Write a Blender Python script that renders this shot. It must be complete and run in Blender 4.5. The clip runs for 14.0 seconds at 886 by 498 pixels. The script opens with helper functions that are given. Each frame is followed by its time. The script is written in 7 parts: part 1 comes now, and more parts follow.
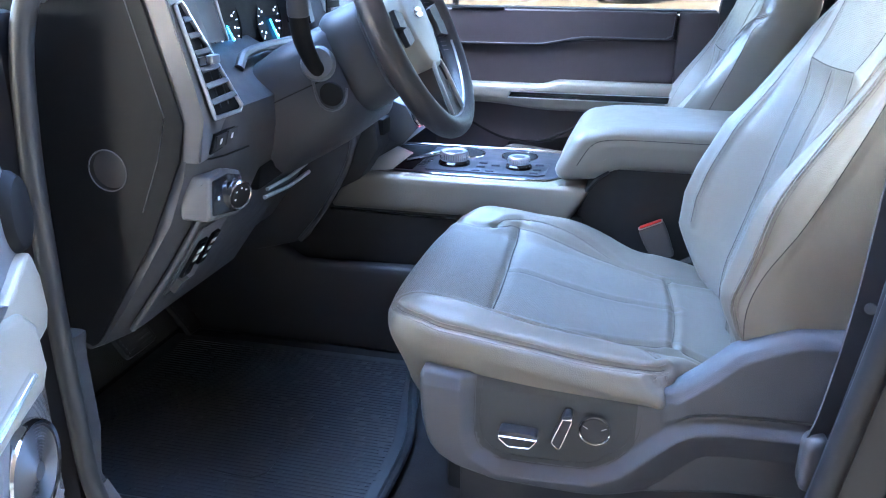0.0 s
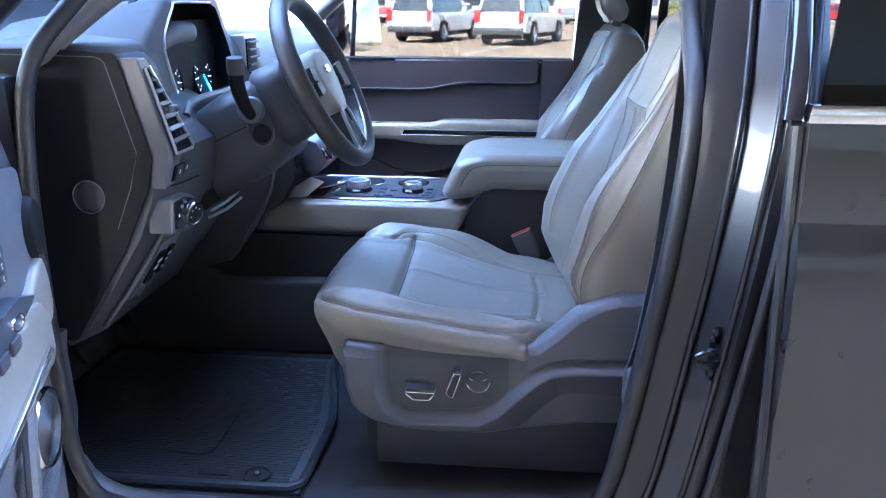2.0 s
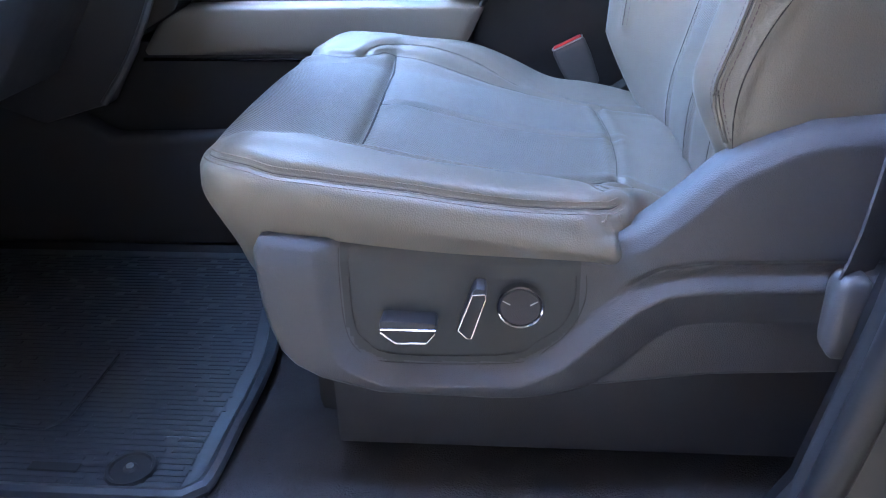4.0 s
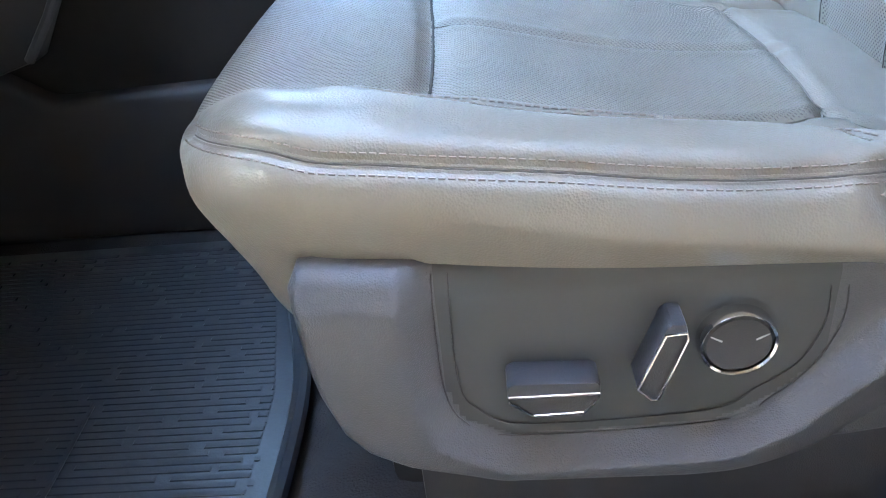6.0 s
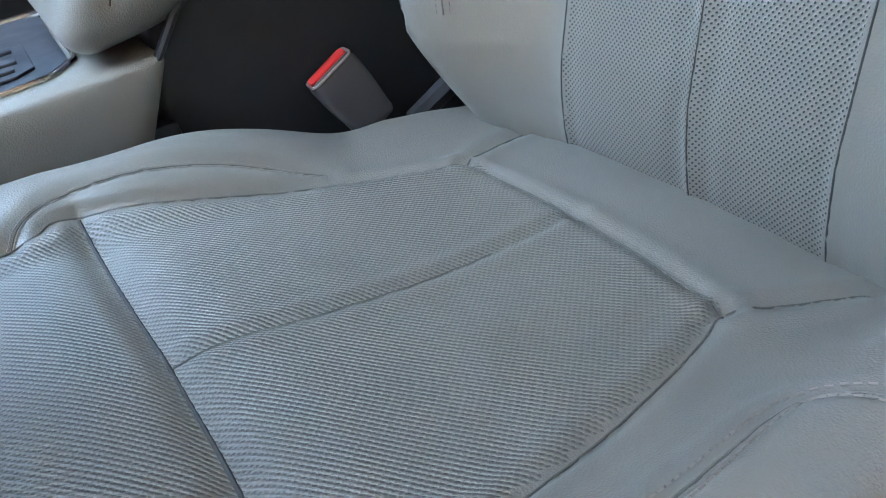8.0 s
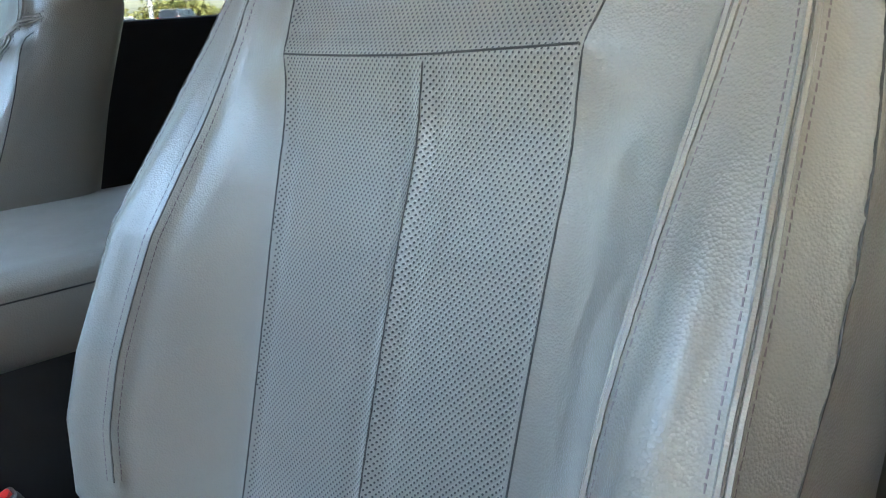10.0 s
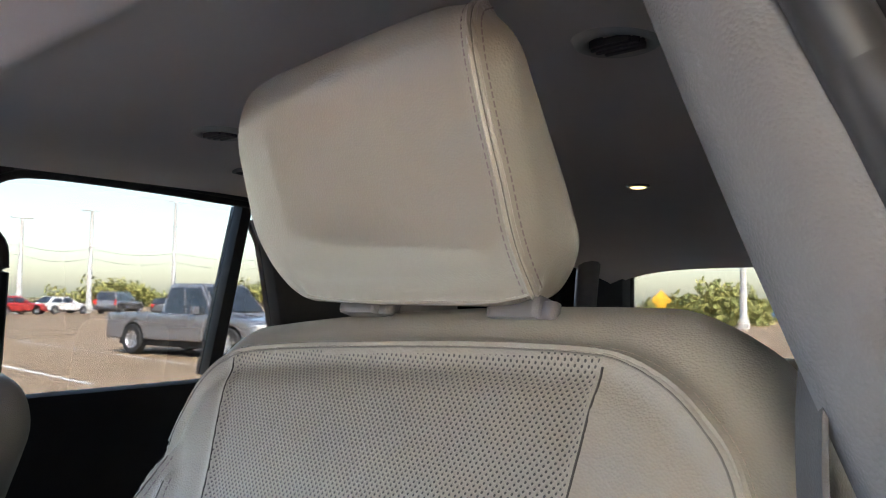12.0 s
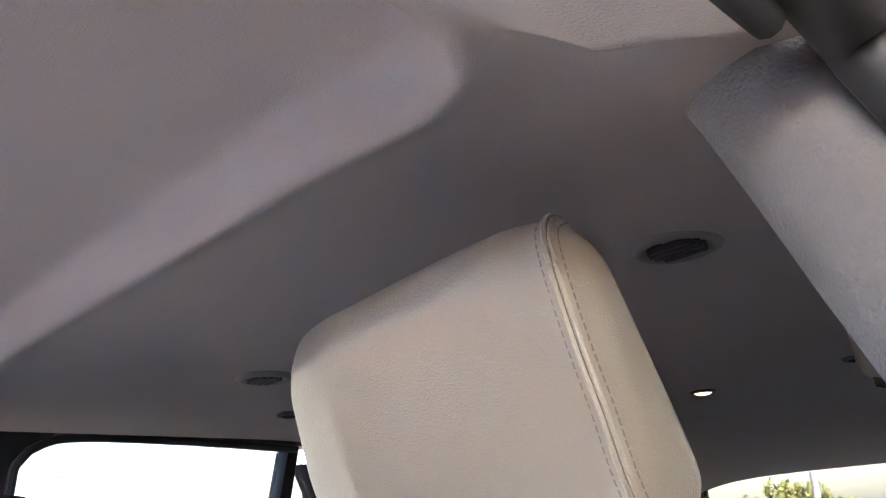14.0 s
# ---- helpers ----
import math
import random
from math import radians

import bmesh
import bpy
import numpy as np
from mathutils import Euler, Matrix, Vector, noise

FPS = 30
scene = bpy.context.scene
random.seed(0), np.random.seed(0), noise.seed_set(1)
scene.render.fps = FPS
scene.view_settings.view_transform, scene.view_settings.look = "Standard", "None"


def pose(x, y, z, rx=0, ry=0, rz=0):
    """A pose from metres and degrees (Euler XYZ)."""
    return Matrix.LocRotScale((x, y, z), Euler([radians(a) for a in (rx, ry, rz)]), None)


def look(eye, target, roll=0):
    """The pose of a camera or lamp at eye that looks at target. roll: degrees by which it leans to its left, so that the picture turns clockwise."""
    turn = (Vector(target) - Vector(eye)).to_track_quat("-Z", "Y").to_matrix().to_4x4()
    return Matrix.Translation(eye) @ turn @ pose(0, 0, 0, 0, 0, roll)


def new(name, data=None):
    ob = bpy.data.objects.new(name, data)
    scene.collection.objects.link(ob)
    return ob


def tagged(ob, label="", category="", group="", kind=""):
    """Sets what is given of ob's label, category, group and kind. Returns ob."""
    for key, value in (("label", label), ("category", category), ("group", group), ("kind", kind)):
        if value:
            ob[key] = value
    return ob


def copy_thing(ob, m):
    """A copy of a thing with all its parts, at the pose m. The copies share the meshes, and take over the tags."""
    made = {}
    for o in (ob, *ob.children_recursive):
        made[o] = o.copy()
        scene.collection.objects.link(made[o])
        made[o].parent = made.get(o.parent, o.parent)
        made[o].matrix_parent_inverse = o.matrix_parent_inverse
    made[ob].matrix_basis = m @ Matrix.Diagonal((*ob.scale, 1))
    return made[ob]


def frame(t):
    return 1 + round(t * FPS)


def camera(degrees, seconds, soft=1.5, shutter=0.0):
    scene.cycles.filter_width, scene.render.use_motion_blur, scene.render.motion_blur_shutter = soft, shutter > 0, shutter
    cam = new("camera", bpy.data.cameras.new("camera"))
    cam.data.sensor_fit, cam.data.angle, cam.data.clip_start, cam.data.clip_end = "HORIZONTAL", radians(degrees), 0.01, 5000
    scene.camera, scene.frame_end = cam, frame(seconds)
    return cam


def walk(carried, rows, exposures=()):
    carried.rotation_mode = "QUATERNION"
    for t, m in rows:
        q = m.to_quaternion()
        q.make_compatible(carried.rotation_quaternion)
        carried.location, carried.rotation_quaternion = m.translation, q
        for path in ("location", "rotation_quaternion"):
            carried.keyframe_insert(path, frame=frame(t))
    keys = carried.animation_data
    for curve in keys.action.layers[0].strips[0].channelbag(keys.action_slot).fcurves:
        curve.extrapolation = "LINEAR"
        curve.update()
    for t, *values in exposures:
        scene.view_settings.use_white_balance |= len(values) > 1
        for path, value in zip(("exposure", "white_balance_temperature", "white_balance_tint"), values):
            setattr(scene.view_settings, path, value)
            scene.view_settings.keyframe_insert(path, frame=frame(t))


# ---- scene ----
from mathutils.bvhtree import BVHTree

cam = camera(58.2, 14.0, soft=1.1)
PATH = [
    (0, (0.723, -1.158, 1.535), (0.284, 0.667, 0.845), 0.4),
    (0.5, (0.765, -1.451, 1.585), (0.439, 0.415, 0.943), 0.7),
    (1, (0.778, -1.551, 1.593), (0.517, 0.336, 0.982), 0.6),
    (1.5, (0.782, -1.557, 1.592), (0.558, 0.338, 0.994), 0.4),
    (2, (0.791, -1.552, 1.589), (0.589, 0.347, 0.994), 0.1),
    (2.5, (0.786, -1.502, 1.578), (0.592, 0.387, 0.951), -0.1),
    (3, (0.743, -1.247, 1.473), (0.561, 0.61, 0.753), -0.5),
    (5.5, (0.647, -0.481, 1.161), (0.446, 1.211, 0.113), -4.3),
    (6, (0.552, -0.448, 1.172), (0.413, 1.24, 0.108), -6.4),
    (6.5, (0.439, -0.329, 1.217), (0.403, 1.353, 0.136), -10.5),
    (7, (0.405, -0.221, 1.247), (0.598, 1.431, 0.137), -12.4),
    (7.5, (0.439, -0.157, 1.25), (0.894, 1.439, 0.134), -13.4),
    (8, (0.506, -0.123, 1.245), (1.201, 1.39, 0.137), -12.9),
    (10.5, (0.677, -0.124, 1.456), (2.064, 1.263, 1.066), -1.6),
    (11, (0.681, -0.127, 1.508), (2.114, 1.257, 1.328), -0.4),
    (11.5, (0.683, -0.132, 1.558), (2.142, 1.235, 1.556), 0.2),
    (12, (0.707, -0.11, 1.6), (2.183, 1.233, 1.728), 0.8),
    (12.5, (0.75, -0.061, 1.614), (2.235, 1.262, 1.827), 1.3),
    (13, (0.766, -0.035, 1.613), (2.251, 1.271, 1.914), 1.0),
    (13.5, (0.764, -0.036, 1.617), (2.218, 1.27, 2.042), -0.1),
    (14, (0.733, -0.049, 1.622), (2.078, 1.271, 2.290), -4.1),
]
walk(cam, [(t, look(e, g, r)) for t, e, g, r in PATH],
     [(0, 6.25, 5500, 13), (0.5, 6.0, 5450, 14), (1.0, 6.05, 5400, 15), (1.5, 5.75, 5350, 17), (3, 5.85, 5200, 18), (5.5, 6.5, 6350, 13), (6.5, 6.65, 6400, 8), (7, 6.3, 6500, 8), (8, 5.75, 6800, 8), (10.5, 5.05, 6250, 6), (11, 4.6, 6350, 11), (12.5, 5.3, 6600, 17), (13.0, 5.3, 6550, 18), (13.5, 5.27, 6500, 20), (14, 5.75, 6450, 22)])

# ---- world, sun, exposure ----
SUN = Vector((-0.30, -0.66, 0.68)).normalized()
world = bpy.data.worlds.new("sky")
scene.world = world
world.use_nodes = True
wn = world.node_tree.nodes
sky = wn.new("ShaderNodeTexSky")
sky.sky_type, sky.sun_disc = "NISHITA", False
sky.sun_elevation = math.asin(SUN.z)
sky.sun_rotation = math.atan2(SUN.x, SUN.y)
sky.air_density, sky.dust_density = 1.2, 1.5
world.node_tree.links.new(sky.outputs[0], wn["Background"].inputs[0])
wn["Background"].inputs[1].default_value = 0.15
sun = new("sun", bpy.data.lights.new("sun", "SUN"))
sun.data.energy, sun.data.angle, sun.data.color = 3.2, radians(0.5), (1.0, 0.92, 0.80)
sun.matrix_world = look(SUN * 30, (0, 0, 0))


# ---- materials ----
def nodes_of(name):
    m = bpy.data.materials.new(name)
    m.use_nodes = True
    nt = m.node_tree
    return m, nt, nt.nodes["Principled BSDF"]


def put(nt, kind, **inputs):
    n = nt.nodes.new(kind)
    for k, v in inputs.items():
        n.inputs[k.replace("_", " ")].default_value = v
    return n


def surface(name, col, rough=0.5, metal=0.0, grain=0.0, grain_mm=1.0, vary=0.12, blotch_m=0.15, rough_vary=0.08,
            coat=0.0, cells=False, spec=0.5):
    """A surface with a fine grain in relief, blotches of tone and uneven gloss, in real-world size."""
    m, nt, b = nodes_of(name)
    ln = nt.links.new
    co = nt.nodes.new("ShaderNodeTexCoord")
    big = put(nt, "ShaderNodeTexNoise", Scale=1 / blotch_m, Detail=4.0)
    ln(co.outputs["Object"], big.inputs["Vector"])
    mix = nt.nodes.new("ShaderNodeMix")
    mix.data_type = "RGBA"
    mix.inputs[6].default_value = (*[c * (1 - vary) for c in col], 1)
    mix.inputs[7].default_value = (*[min(1, c * (1 + vary)) for c in col], 1)
    ln(big.outputs["Fac"], mix.inputs[0])
    ln(mix.outputs[2], b.inputs["Base Color"])
    mid = put(nt, "ShaderNodeTexNoise", Scale=6 / blotch_m, Detail=3.0)
    ln(co.outputs["Object"], mid.inputs["Vector"])
    mr = put(nt, "ShaderNodeMapRange")
    mr.inputs["To Min"].default_value = rough - rough_vary
    mr.inputs["To Max"].default_value = rough + rough_vary
    ln(mid.outputs["Fac"], mr.inputs["Value"])
    ln(mr.outputs["Result"], b.inputs["Roughness"])
    b.inputs["Metallic"].default_value = metal
    b.inputs["Coat Weight"].default_value = coat
    b.inputs["Coat Roughness"].default_value = 0.04
    b.inputs["Specular IOR Level"].default_value = spec
    if grain:
        if cells:
            g = put(nt, "ShaderNodeTexVoronoi", Scale=1000 / grain_mm)
            out = g.outputs["Distance"]
        else:
            g = put(nt, "ShaderNodeTexNoise", Scale=1000 / grain_mm, Detail=2.0)
            out = g.outputs["Fac"]
        ln(co.outputs["Object"], g.inputs["Vector"])
        bp = put(nt, "ShaderNodeBump", Strength=1.0, Distance=grain / 1000)
        ln(out, bp.inputs["Height"])
        ln(bp.outputs["Normal"], b.inputs["Normal"])
    return m


def leather(name, col, holes=0.0, pitch=(0.007, 0.006), hole=0.18, slant=0.0, rough=0.34, pit=0.14):
    """Grained leather; holes: depth of a staggered perforation laid out on the mesh's metric UV map."""
    m = surface(name, col, rough, grain=0.24, grain_mm=1.7, vary=0.09, blotch_m=0.2, cells=True, spec=0.8)
    if not holes:
        return m
    nt = m.node_tree
    ln, b = nt.links.new, nt.nodes["Principled BSDF"]
    uv = nt.nodes.new("ShaderNodeUVMap")
    sep = nt.nodes.new("ShaderNodeSeparateXYZ")
    ln(uv.outputs[0], sep.inputs[0])

    def mth(op, a, c=None):
        n = nt.nodes.new("ShaderNodeMath")
        n.operation = op
        for i, s in enumerate((a, c)):
            if s is None:
                continue
            if isinstance(s, (int, float)):
                n.inputs[i].default_value = s
            else:
                ln(s, n.inputs[i])
        return n.outputs[0]

    dist = None
    for off in (0.0, 0.5):
        v = mth("ADD", mth("DIVIDE", sep.outputs[1], pitch[1]), off)
        u = mth("ADD", mth("DIVIDE", sep.outputs[0], pitch[0]), off)
        fu, fv = mth("SUBTRACT", mth("FRACT", u), 0.5), mth("SUBTRACT", mth("FRACT", v), 0.5)
        fu = mth("ADD", fu, mth("MULTIPLY", fv, slant))
        d = mth("SQRT", mth("ADD", mth("MULTIPLY", fu, fu), mth("MULTIPLY", mth("MULTIPLY", fv, fv), (pitch[1] / pitch[0]) ** 2)))
        dist = d if dist is None else mth("MINIMUM", dist, d)
    rim = put(nt, "ShaderNodeMapRange")
    rim.interpolation_type = "SMOOTHSTEP"
    rim.inputs["From Min"].default_value, rim.inputs["From Max"].default_value = hole * 0.78, hole * 1.12
    ln(dist, rim.inputs["Value"])
    mix = nt.nodes.new("ShaderNodeMix")
    mix.data_type = "RGBA"
    mix.inputs[6].default_value = (*[c * pit for c in col], 1)
    old = b.inputs["Base Color"].links[0].from_socket
    ln(old, mix.inputs[7])
    ln(rim.outputs["Result"], mix.inputs[0])
    ln(mix.outputs[2], b.inputs["Base Color"])
    soft = put(nt, "ShaderNodeMapRange")
    soft.interpolation_type = "SMOOTHSTEP"
    soft.inputs["From Max"].default_value = 0.46
    ln(dist, soft.inputs["Value"])
    bp = put(nt, "ShaderNodeBump", Strength=1.0, Distance=holes)
    ln(soft.outputs["Result"], bp.inputs["Height"])
    first = b.inputs["Normal"].links[0].from_socket
    ln(first, bp.inputs["Normal"])
    ln(bp.outputs["Normal"], b.inputs["Normal"])
    return m


def glass(name, tint=(1, 1, 1), alpha=0.12, rough=0.0):
    """A thin pane: clear body with a real gloss."""
    m, nt, b = nodes_of(name)
    out = nt.nodes["Material Output"]
    tr = put(nt, "ShaderNodeBsdfTransparent", Color=(*tint, 1))
    gl = put(nt, "ShaderNodeBsdfGlossy", Roughness=rough)
    fr = put(nt, "ShaderNodeFresnel", IOR=1.5)
    mx = nt.nodes.new("ShaderNodeMixShader")
    nt.links.new(fr.outputs[0], mx.inputs[0])
    nt.links.new(tr.outputs[0], mx.inputs[1])
    nt.links.new(gl.outputs[0], mx.inputs[2])
    nt.links.new(mx.outputs[0], out.inputs["Surface"])
    return m


def emitter(name, col, power):
    m, nt, b = nodes_of(name)
    b.inputs["Base Color"].default_value = (*col, 1)
    b.inputs["Emission Color"].default_value = (*col, 1)
    b.inputs["Emission Strength"].default_value = power
    return m


def foliage(name, a, c):
    m, nt, b = nodes_of(name)
    oi = nt.nodes.new("ShaderNodeNewGeometry")
    mix = nt.nodes.new("ShaderNodeMix")
    mix.data_type = "RGBA"
    mix.inputs[6].default_value, mix.inputs[7].default_value = (*a, 1), (*c, 1)
    nt.links.new(oi.outputs["Random Per Island"], mix.inputs[0])
    nt.links.new(mix.outputs[2], b.inputs["Base Color"])
    b.inputs["Roughness"].default_value = 0.7
    return m


TAN = (0.222, 0.202, 0.172)
M_LEATHER = leather("grey_leather", TAN)
M_PERF_SEAT = leather("perforated_seat_leather", TAN, 0.0009, (0.0048, 0.0052), 0.17, 0.75, 0.33, 0.42)
M_PERF_BACK = leather("perforated_back_leather", TAN, 0.0004, (0.0049, 0.0054), 0.188, 0.25, 0.36, 0.02)
# near-black cords: the shade down in the seams is put into their colour
M_SEAM = surface("seam_shade_cord", (0.05, 0.047, 0.045), 0.8)
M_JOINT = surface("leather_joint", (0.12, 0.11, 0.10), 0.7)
M_THREAD = surface("light_thread", (0.29, 0.245, 0.215), 0.6, grain=0.1, grain_mm=0.6)
M_THREAD_GREY = surface("mauve_grey_thread", (0.16, 0.125, 0.13), 0.6)
M_PAD = surface("soft_grey_dash_pad", (0.075, 0.077, 0.084), 0.68, grain=0.2, grain_mm=1.4, vary=0.08, cells=True, spec=0.3)
M_PANEL = surface("smooth_grey_plastic", (0.062, 0.066, 0.070), 0.50, grain=0.05, grain_mm=0.8, vary=0.05)
M_PLASTIC = surface("grey_grained_plastic", (0.098, 0.100, 0.112), 0.38, grain=0.32, grain_mm=1.3, vary=0.08, cells=True)
M_DASH = surface("dark_grained_plastic", (0.046, 0.046, 0.052), 0.5, grain=0.14, grain_mm=1.3, vary=0.1, cells=True)
M_ENDCAP = surface("matt_black_plastic", (0.008, 0.008, 0.009), 0.65, grain=0.08, grain_mm=1.0, vary=0.15, spec=0.18)
M_TRIM = surface("warm_grey_plastic", (0.098, 0.094, 0.099), 0.4, grain=0.1, grain_mm=1.2, vary=0.06, cells=True)
M_GLOSS = surface("black_gloss_plastic", (0.012, 0.012, 0.014), 0.12, rough_vary=0.04)
M_RUBBER = surface("black_rubber", (0.020, 0.020, 0.022), 0.48, grain=0.1, grain_mm=3, vary=0.2)
M_MAT = surface("dark_rubber_mat", (0.042, 0.047, 0.056), 0.42, grain=0.3, grain_mm=5, vary=0.3, blotch_m=0.12, rough_vary=0.15)
M_CARPET = surface("dark_carpet", (0.060, 0.058, 0.061), 0.95, grain=2.2, grain_mm=2.2, vary=0.35, blotch_m=0.08, spec=0.15)
M_CHROME = surface("chrome", (0.80, 0.80, 0.82), 0.10, 1.0, vary=0.03, rough_vary=0.05)
M_SATIN = surface("satin_silver", (0.50, 0.51, 0.54), 0.32, 0.9, vary=0.05)
M_DECK = surface("brushed_grey_deck", (0.085, 0.092, 0.110), 0.34, 0.5, grain=0.05, grain_mm=0.7, vary=0.06)
M_PAINT = surface("dark_grey_metallic_paint", (0.022, 0.022, 0.024), 0.30, 0.4, coat=1.0, vary=0.06, blotch_m=0.4)
M_PAINT_IN = surface("dark_door_jamb_paint", (0.014, 0.0135, 0.016), 0.32, 0.15, coat=0.25, vary=0.1)
M_HEAD = surface("grey_headliner_fabric", (0.58, 0.53, 0.50), 0.95, grain=0.6, grain_mm=1.8, vary=0.05, spec=0.1)
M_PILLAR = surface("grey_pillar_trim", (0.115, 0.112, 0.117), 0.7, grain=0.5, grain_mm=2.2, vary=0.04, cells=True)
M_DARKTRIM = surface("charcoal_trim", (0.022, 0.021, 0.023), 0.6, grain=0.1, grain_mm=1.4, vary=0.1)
M_DOORDARK = surface("dark_plum_door_trim", (0.050, 0.040, 0.045), 0.45, grain=0.12, grain_mm=1.4, vary=0.1, cells=True)
M_WEB = surface("grey_belt_webbing", (0.060, 0.057, 0.060), 0.75, grain=0.4, grain_mm=1.6, vary=0.1)
M_RED = surface("red_plastic", (0.75, 0.035, 0.03), 0.35)
M_WHITE = surface("white_print", (0.75, 0.75, 0.75), 0.5)
M_BLUE = emitter("blue_gauge_light", (0.05, 0.45, 1.0), 0.35)
M_GAUGE = emitter("white_gauge_print", (0.75, 0.85, 1.0), 0.06)
M_REDLED = emitter("red_indicator", (1.0, 0.08, 0.08), 1.2)
M_LAMP = emitter("warm_roof_lamp", (1.0, 0.66, 0.28), 0.12)
M_GLASS = glass("clear_glass", (0.93, 0.96, 0.94))
M_TINT = glass("tinted_glass", (0.200, 0.210, 0.212))
M_SIDE = glass("green_side_glass", (0.22, 0.228, 0.218))
M_PRIVACY = glass("privacy_glass", (0.05, 0.05, 0.055))
M_SUEDE = surface("dark_leather", (0.035, 0.032, 0.035), 0.4, grain=0.25, grain_mm=1.6, vary=0.08, cells=True)
M_HUB = surface("grey_hub_leather", (0.30, 0.29, 0.26), 0.45, grain=0.15, grain_mm=1.4, vary=0.06, cells=True)
M_MIRROR = surface("mirror", (0.9, 0.9, 0.9), 0.02, 1.0, vary=0.0, rough_vary=0.0)


# ---- mesh helpers ----
def thing(name, label, category, kind="", group="", at=(0, 0, 0)):
    ob = new(name)
    ob.location = at
    ob.empty_display_size = 0.05
    return tagged(ob, label, category, group, kind)


def mesh_part(name, verts, faces, material, parent=None, label="", smooth=35, materials=None, index=None, uv=None):
    me = bpy.data.meshes.new(name)
    me.from_pydata([tuple(v) for v in verts], [], faces)
    for m in materials or [material]:
        me.materials.append(m)
    if index is not None:
        me.polygons.foreach_set("material_index", np.asarray(index, dtype=np.int32))
    if uv is not None:
        layer = me.uv_layers.new(name="UVMap")
        loops = np.empty(len(me.loops), dtype=np.int32)
        me.loops.foreach_get("vertex_index", loops)
        layer.data.foreach_set("uv", np.asarray(uv, dtype=np.float32)[loops].ravel())
    if smooth:
        me.shade_smooth()
        me.set_sharp_from_angle(angle=radians(smooth))
    me.update()
    ob = new(name, me)
    if parent is not None:
        ob.parent = parent
        ob.matrix_parent_inverse = Matrix.Translation(-world_place(parent))
    return tagged(ob, label)


def world_place(ob):
    """Where a thing stands; things and parts are only shifted, never turned."""
    p, o = Vector((0, 0, 0)), ob
    while o is not None and o.type == "EMPTY":
        p += o.location
        o = o.parent
    return p


def part(name, bm, material, parent=None, label="", smooth=35):
    """Links a bmesh as one mesh under a thing or a part."""
    bmesh.ops.recalc_face_normals(bm, faces=bm.faces[:])
    bm.verts.index_update()
    v = [tuple(p.co) for p in bm.verts]
    f = [[p.index for p in q.verts] for q in bm.faces]
    bm.free()
    return mesh_part(name, v, f, material, parent, label, smooth)


def block(a, b, bevel=0.004, seg=2):
    """A bevelled box from corner a to corner b."""
    bm = bmesh.new()
    bmesh.ops.create_cube(bm, size=1)
    for v in bm.verts:
        v.co = [a[i] + (v.co[i] + 0.5) * (b[i] - a[i]) for i in range(3)]
    if bevel:
        bmesh.ops.bevel(bm, geom=bm.edges[:], offset=bevel, segments=seg, affect="EDGES", profile=0.6)
    return bm


def slab(poly, a, b, axis="y", bevel=0.004, seg=2):
    """A bevelled plate: an outline in the two other axes, from a to b along axis."""
    bm = bmesh.new()

    def at(p, d):
        return {"x": (d, p[0], p[1]), "y": (p[0], d, p[1]), "z": (p[0], p[1], d)}[axis]

    lo = [bm.verts.new(at(p, a)) for p in poly]
    hi = [bm.verts.new(at(p, b)) for p in poly]
    n = len(poly)
    bm.faces.new(lo)
    bm.faces.new(hi[::-1])
    for i in range(n):
        bm.faces.new((lo[i], lo[(i + 1) % n], hi[(i + 1) % n], hi[i]))
    bmesh.ops.recalc_face_normals(bm, faces=bm.faces[:])
    if bevel:
        bmesh.ops.bevel(bm, geom=bm.edges[:], offset=bevel, segments=seg, affect="EDGES", profile=0.6)
    return bm


def loft(rings, caps=True, closed=True):
    """A skin over rings of equally many points."""
    bm = bmesh.new()
    rows = [[bm.verts.new(p) for p in r] for r in rings]
    n = len(rows[0])
    for r, s in zip(rows, rows[1:]):
        for i in range(n if closed else n - 1):
            j = (i + 1) % n
            bm.faces.new((r[i], r[j], s[j], s[i]))
    if caps and closed:
        bm.faces.new(rows[0][::-1])
        bm.faces.new(rows[-1])
    return bm


def smooth_line(pts, step=0.01):
    """A Catmull-Rom line through pts, about step apart."""
    p = [Vector(q) for q in pts]
    p = [p[0] * 2 - p[1], *p, p[-1] * 2 - p[-2]]
    out = []
    for i in range(1, len(p) - 2):
        n = max(1, int((p[i + 1] - p[i]).length / step))
        for k in range(n):
            t = k / n
            a, b, c, d = p[i - 1:i + 3]
            out.append(0.5 * ((2 * b) + (c - a) * t + (2 * a - 5 * b + 4 * c - d) * t * t + (3 * b - a - 3 * c + d) * t ** 3))
    out.append(p[-2].copy())
    return out


def tube(pts, radius, seg=10, closed=False, flat=1.0, up=(0, 0, 1)):
    """A round or oval bar along pts; radius: a number, or one for each point."""
    p = [Vector(q) for q in pts]
    n = len(p)
    rings = []
    for i in range(n):
        t = (p[(i + 1) % n] - p[i - 1]) if closed else (p[min(i + 1, n - 1)] - p[max(i - 1, 0)])
        t.normalize()
        s = t.cross(Vector(up))
        if s.length < 1e-3:
            s = t.cross(Vector((0, 1, 0)))
        s.normalize()
        w = s.cross(t).normalized()
        r = radius if isinstance(radius, (int, float)) else radius[i]
        rings.append([p[i] + (s * math.cos(a) + w * math.sin(a) * flat) * r for a in (2 * math.pi * k / seg for k in range(seg))])
    if closed:
        return loft(rings + [rings[0]], caps=False)
    return loft(rings)


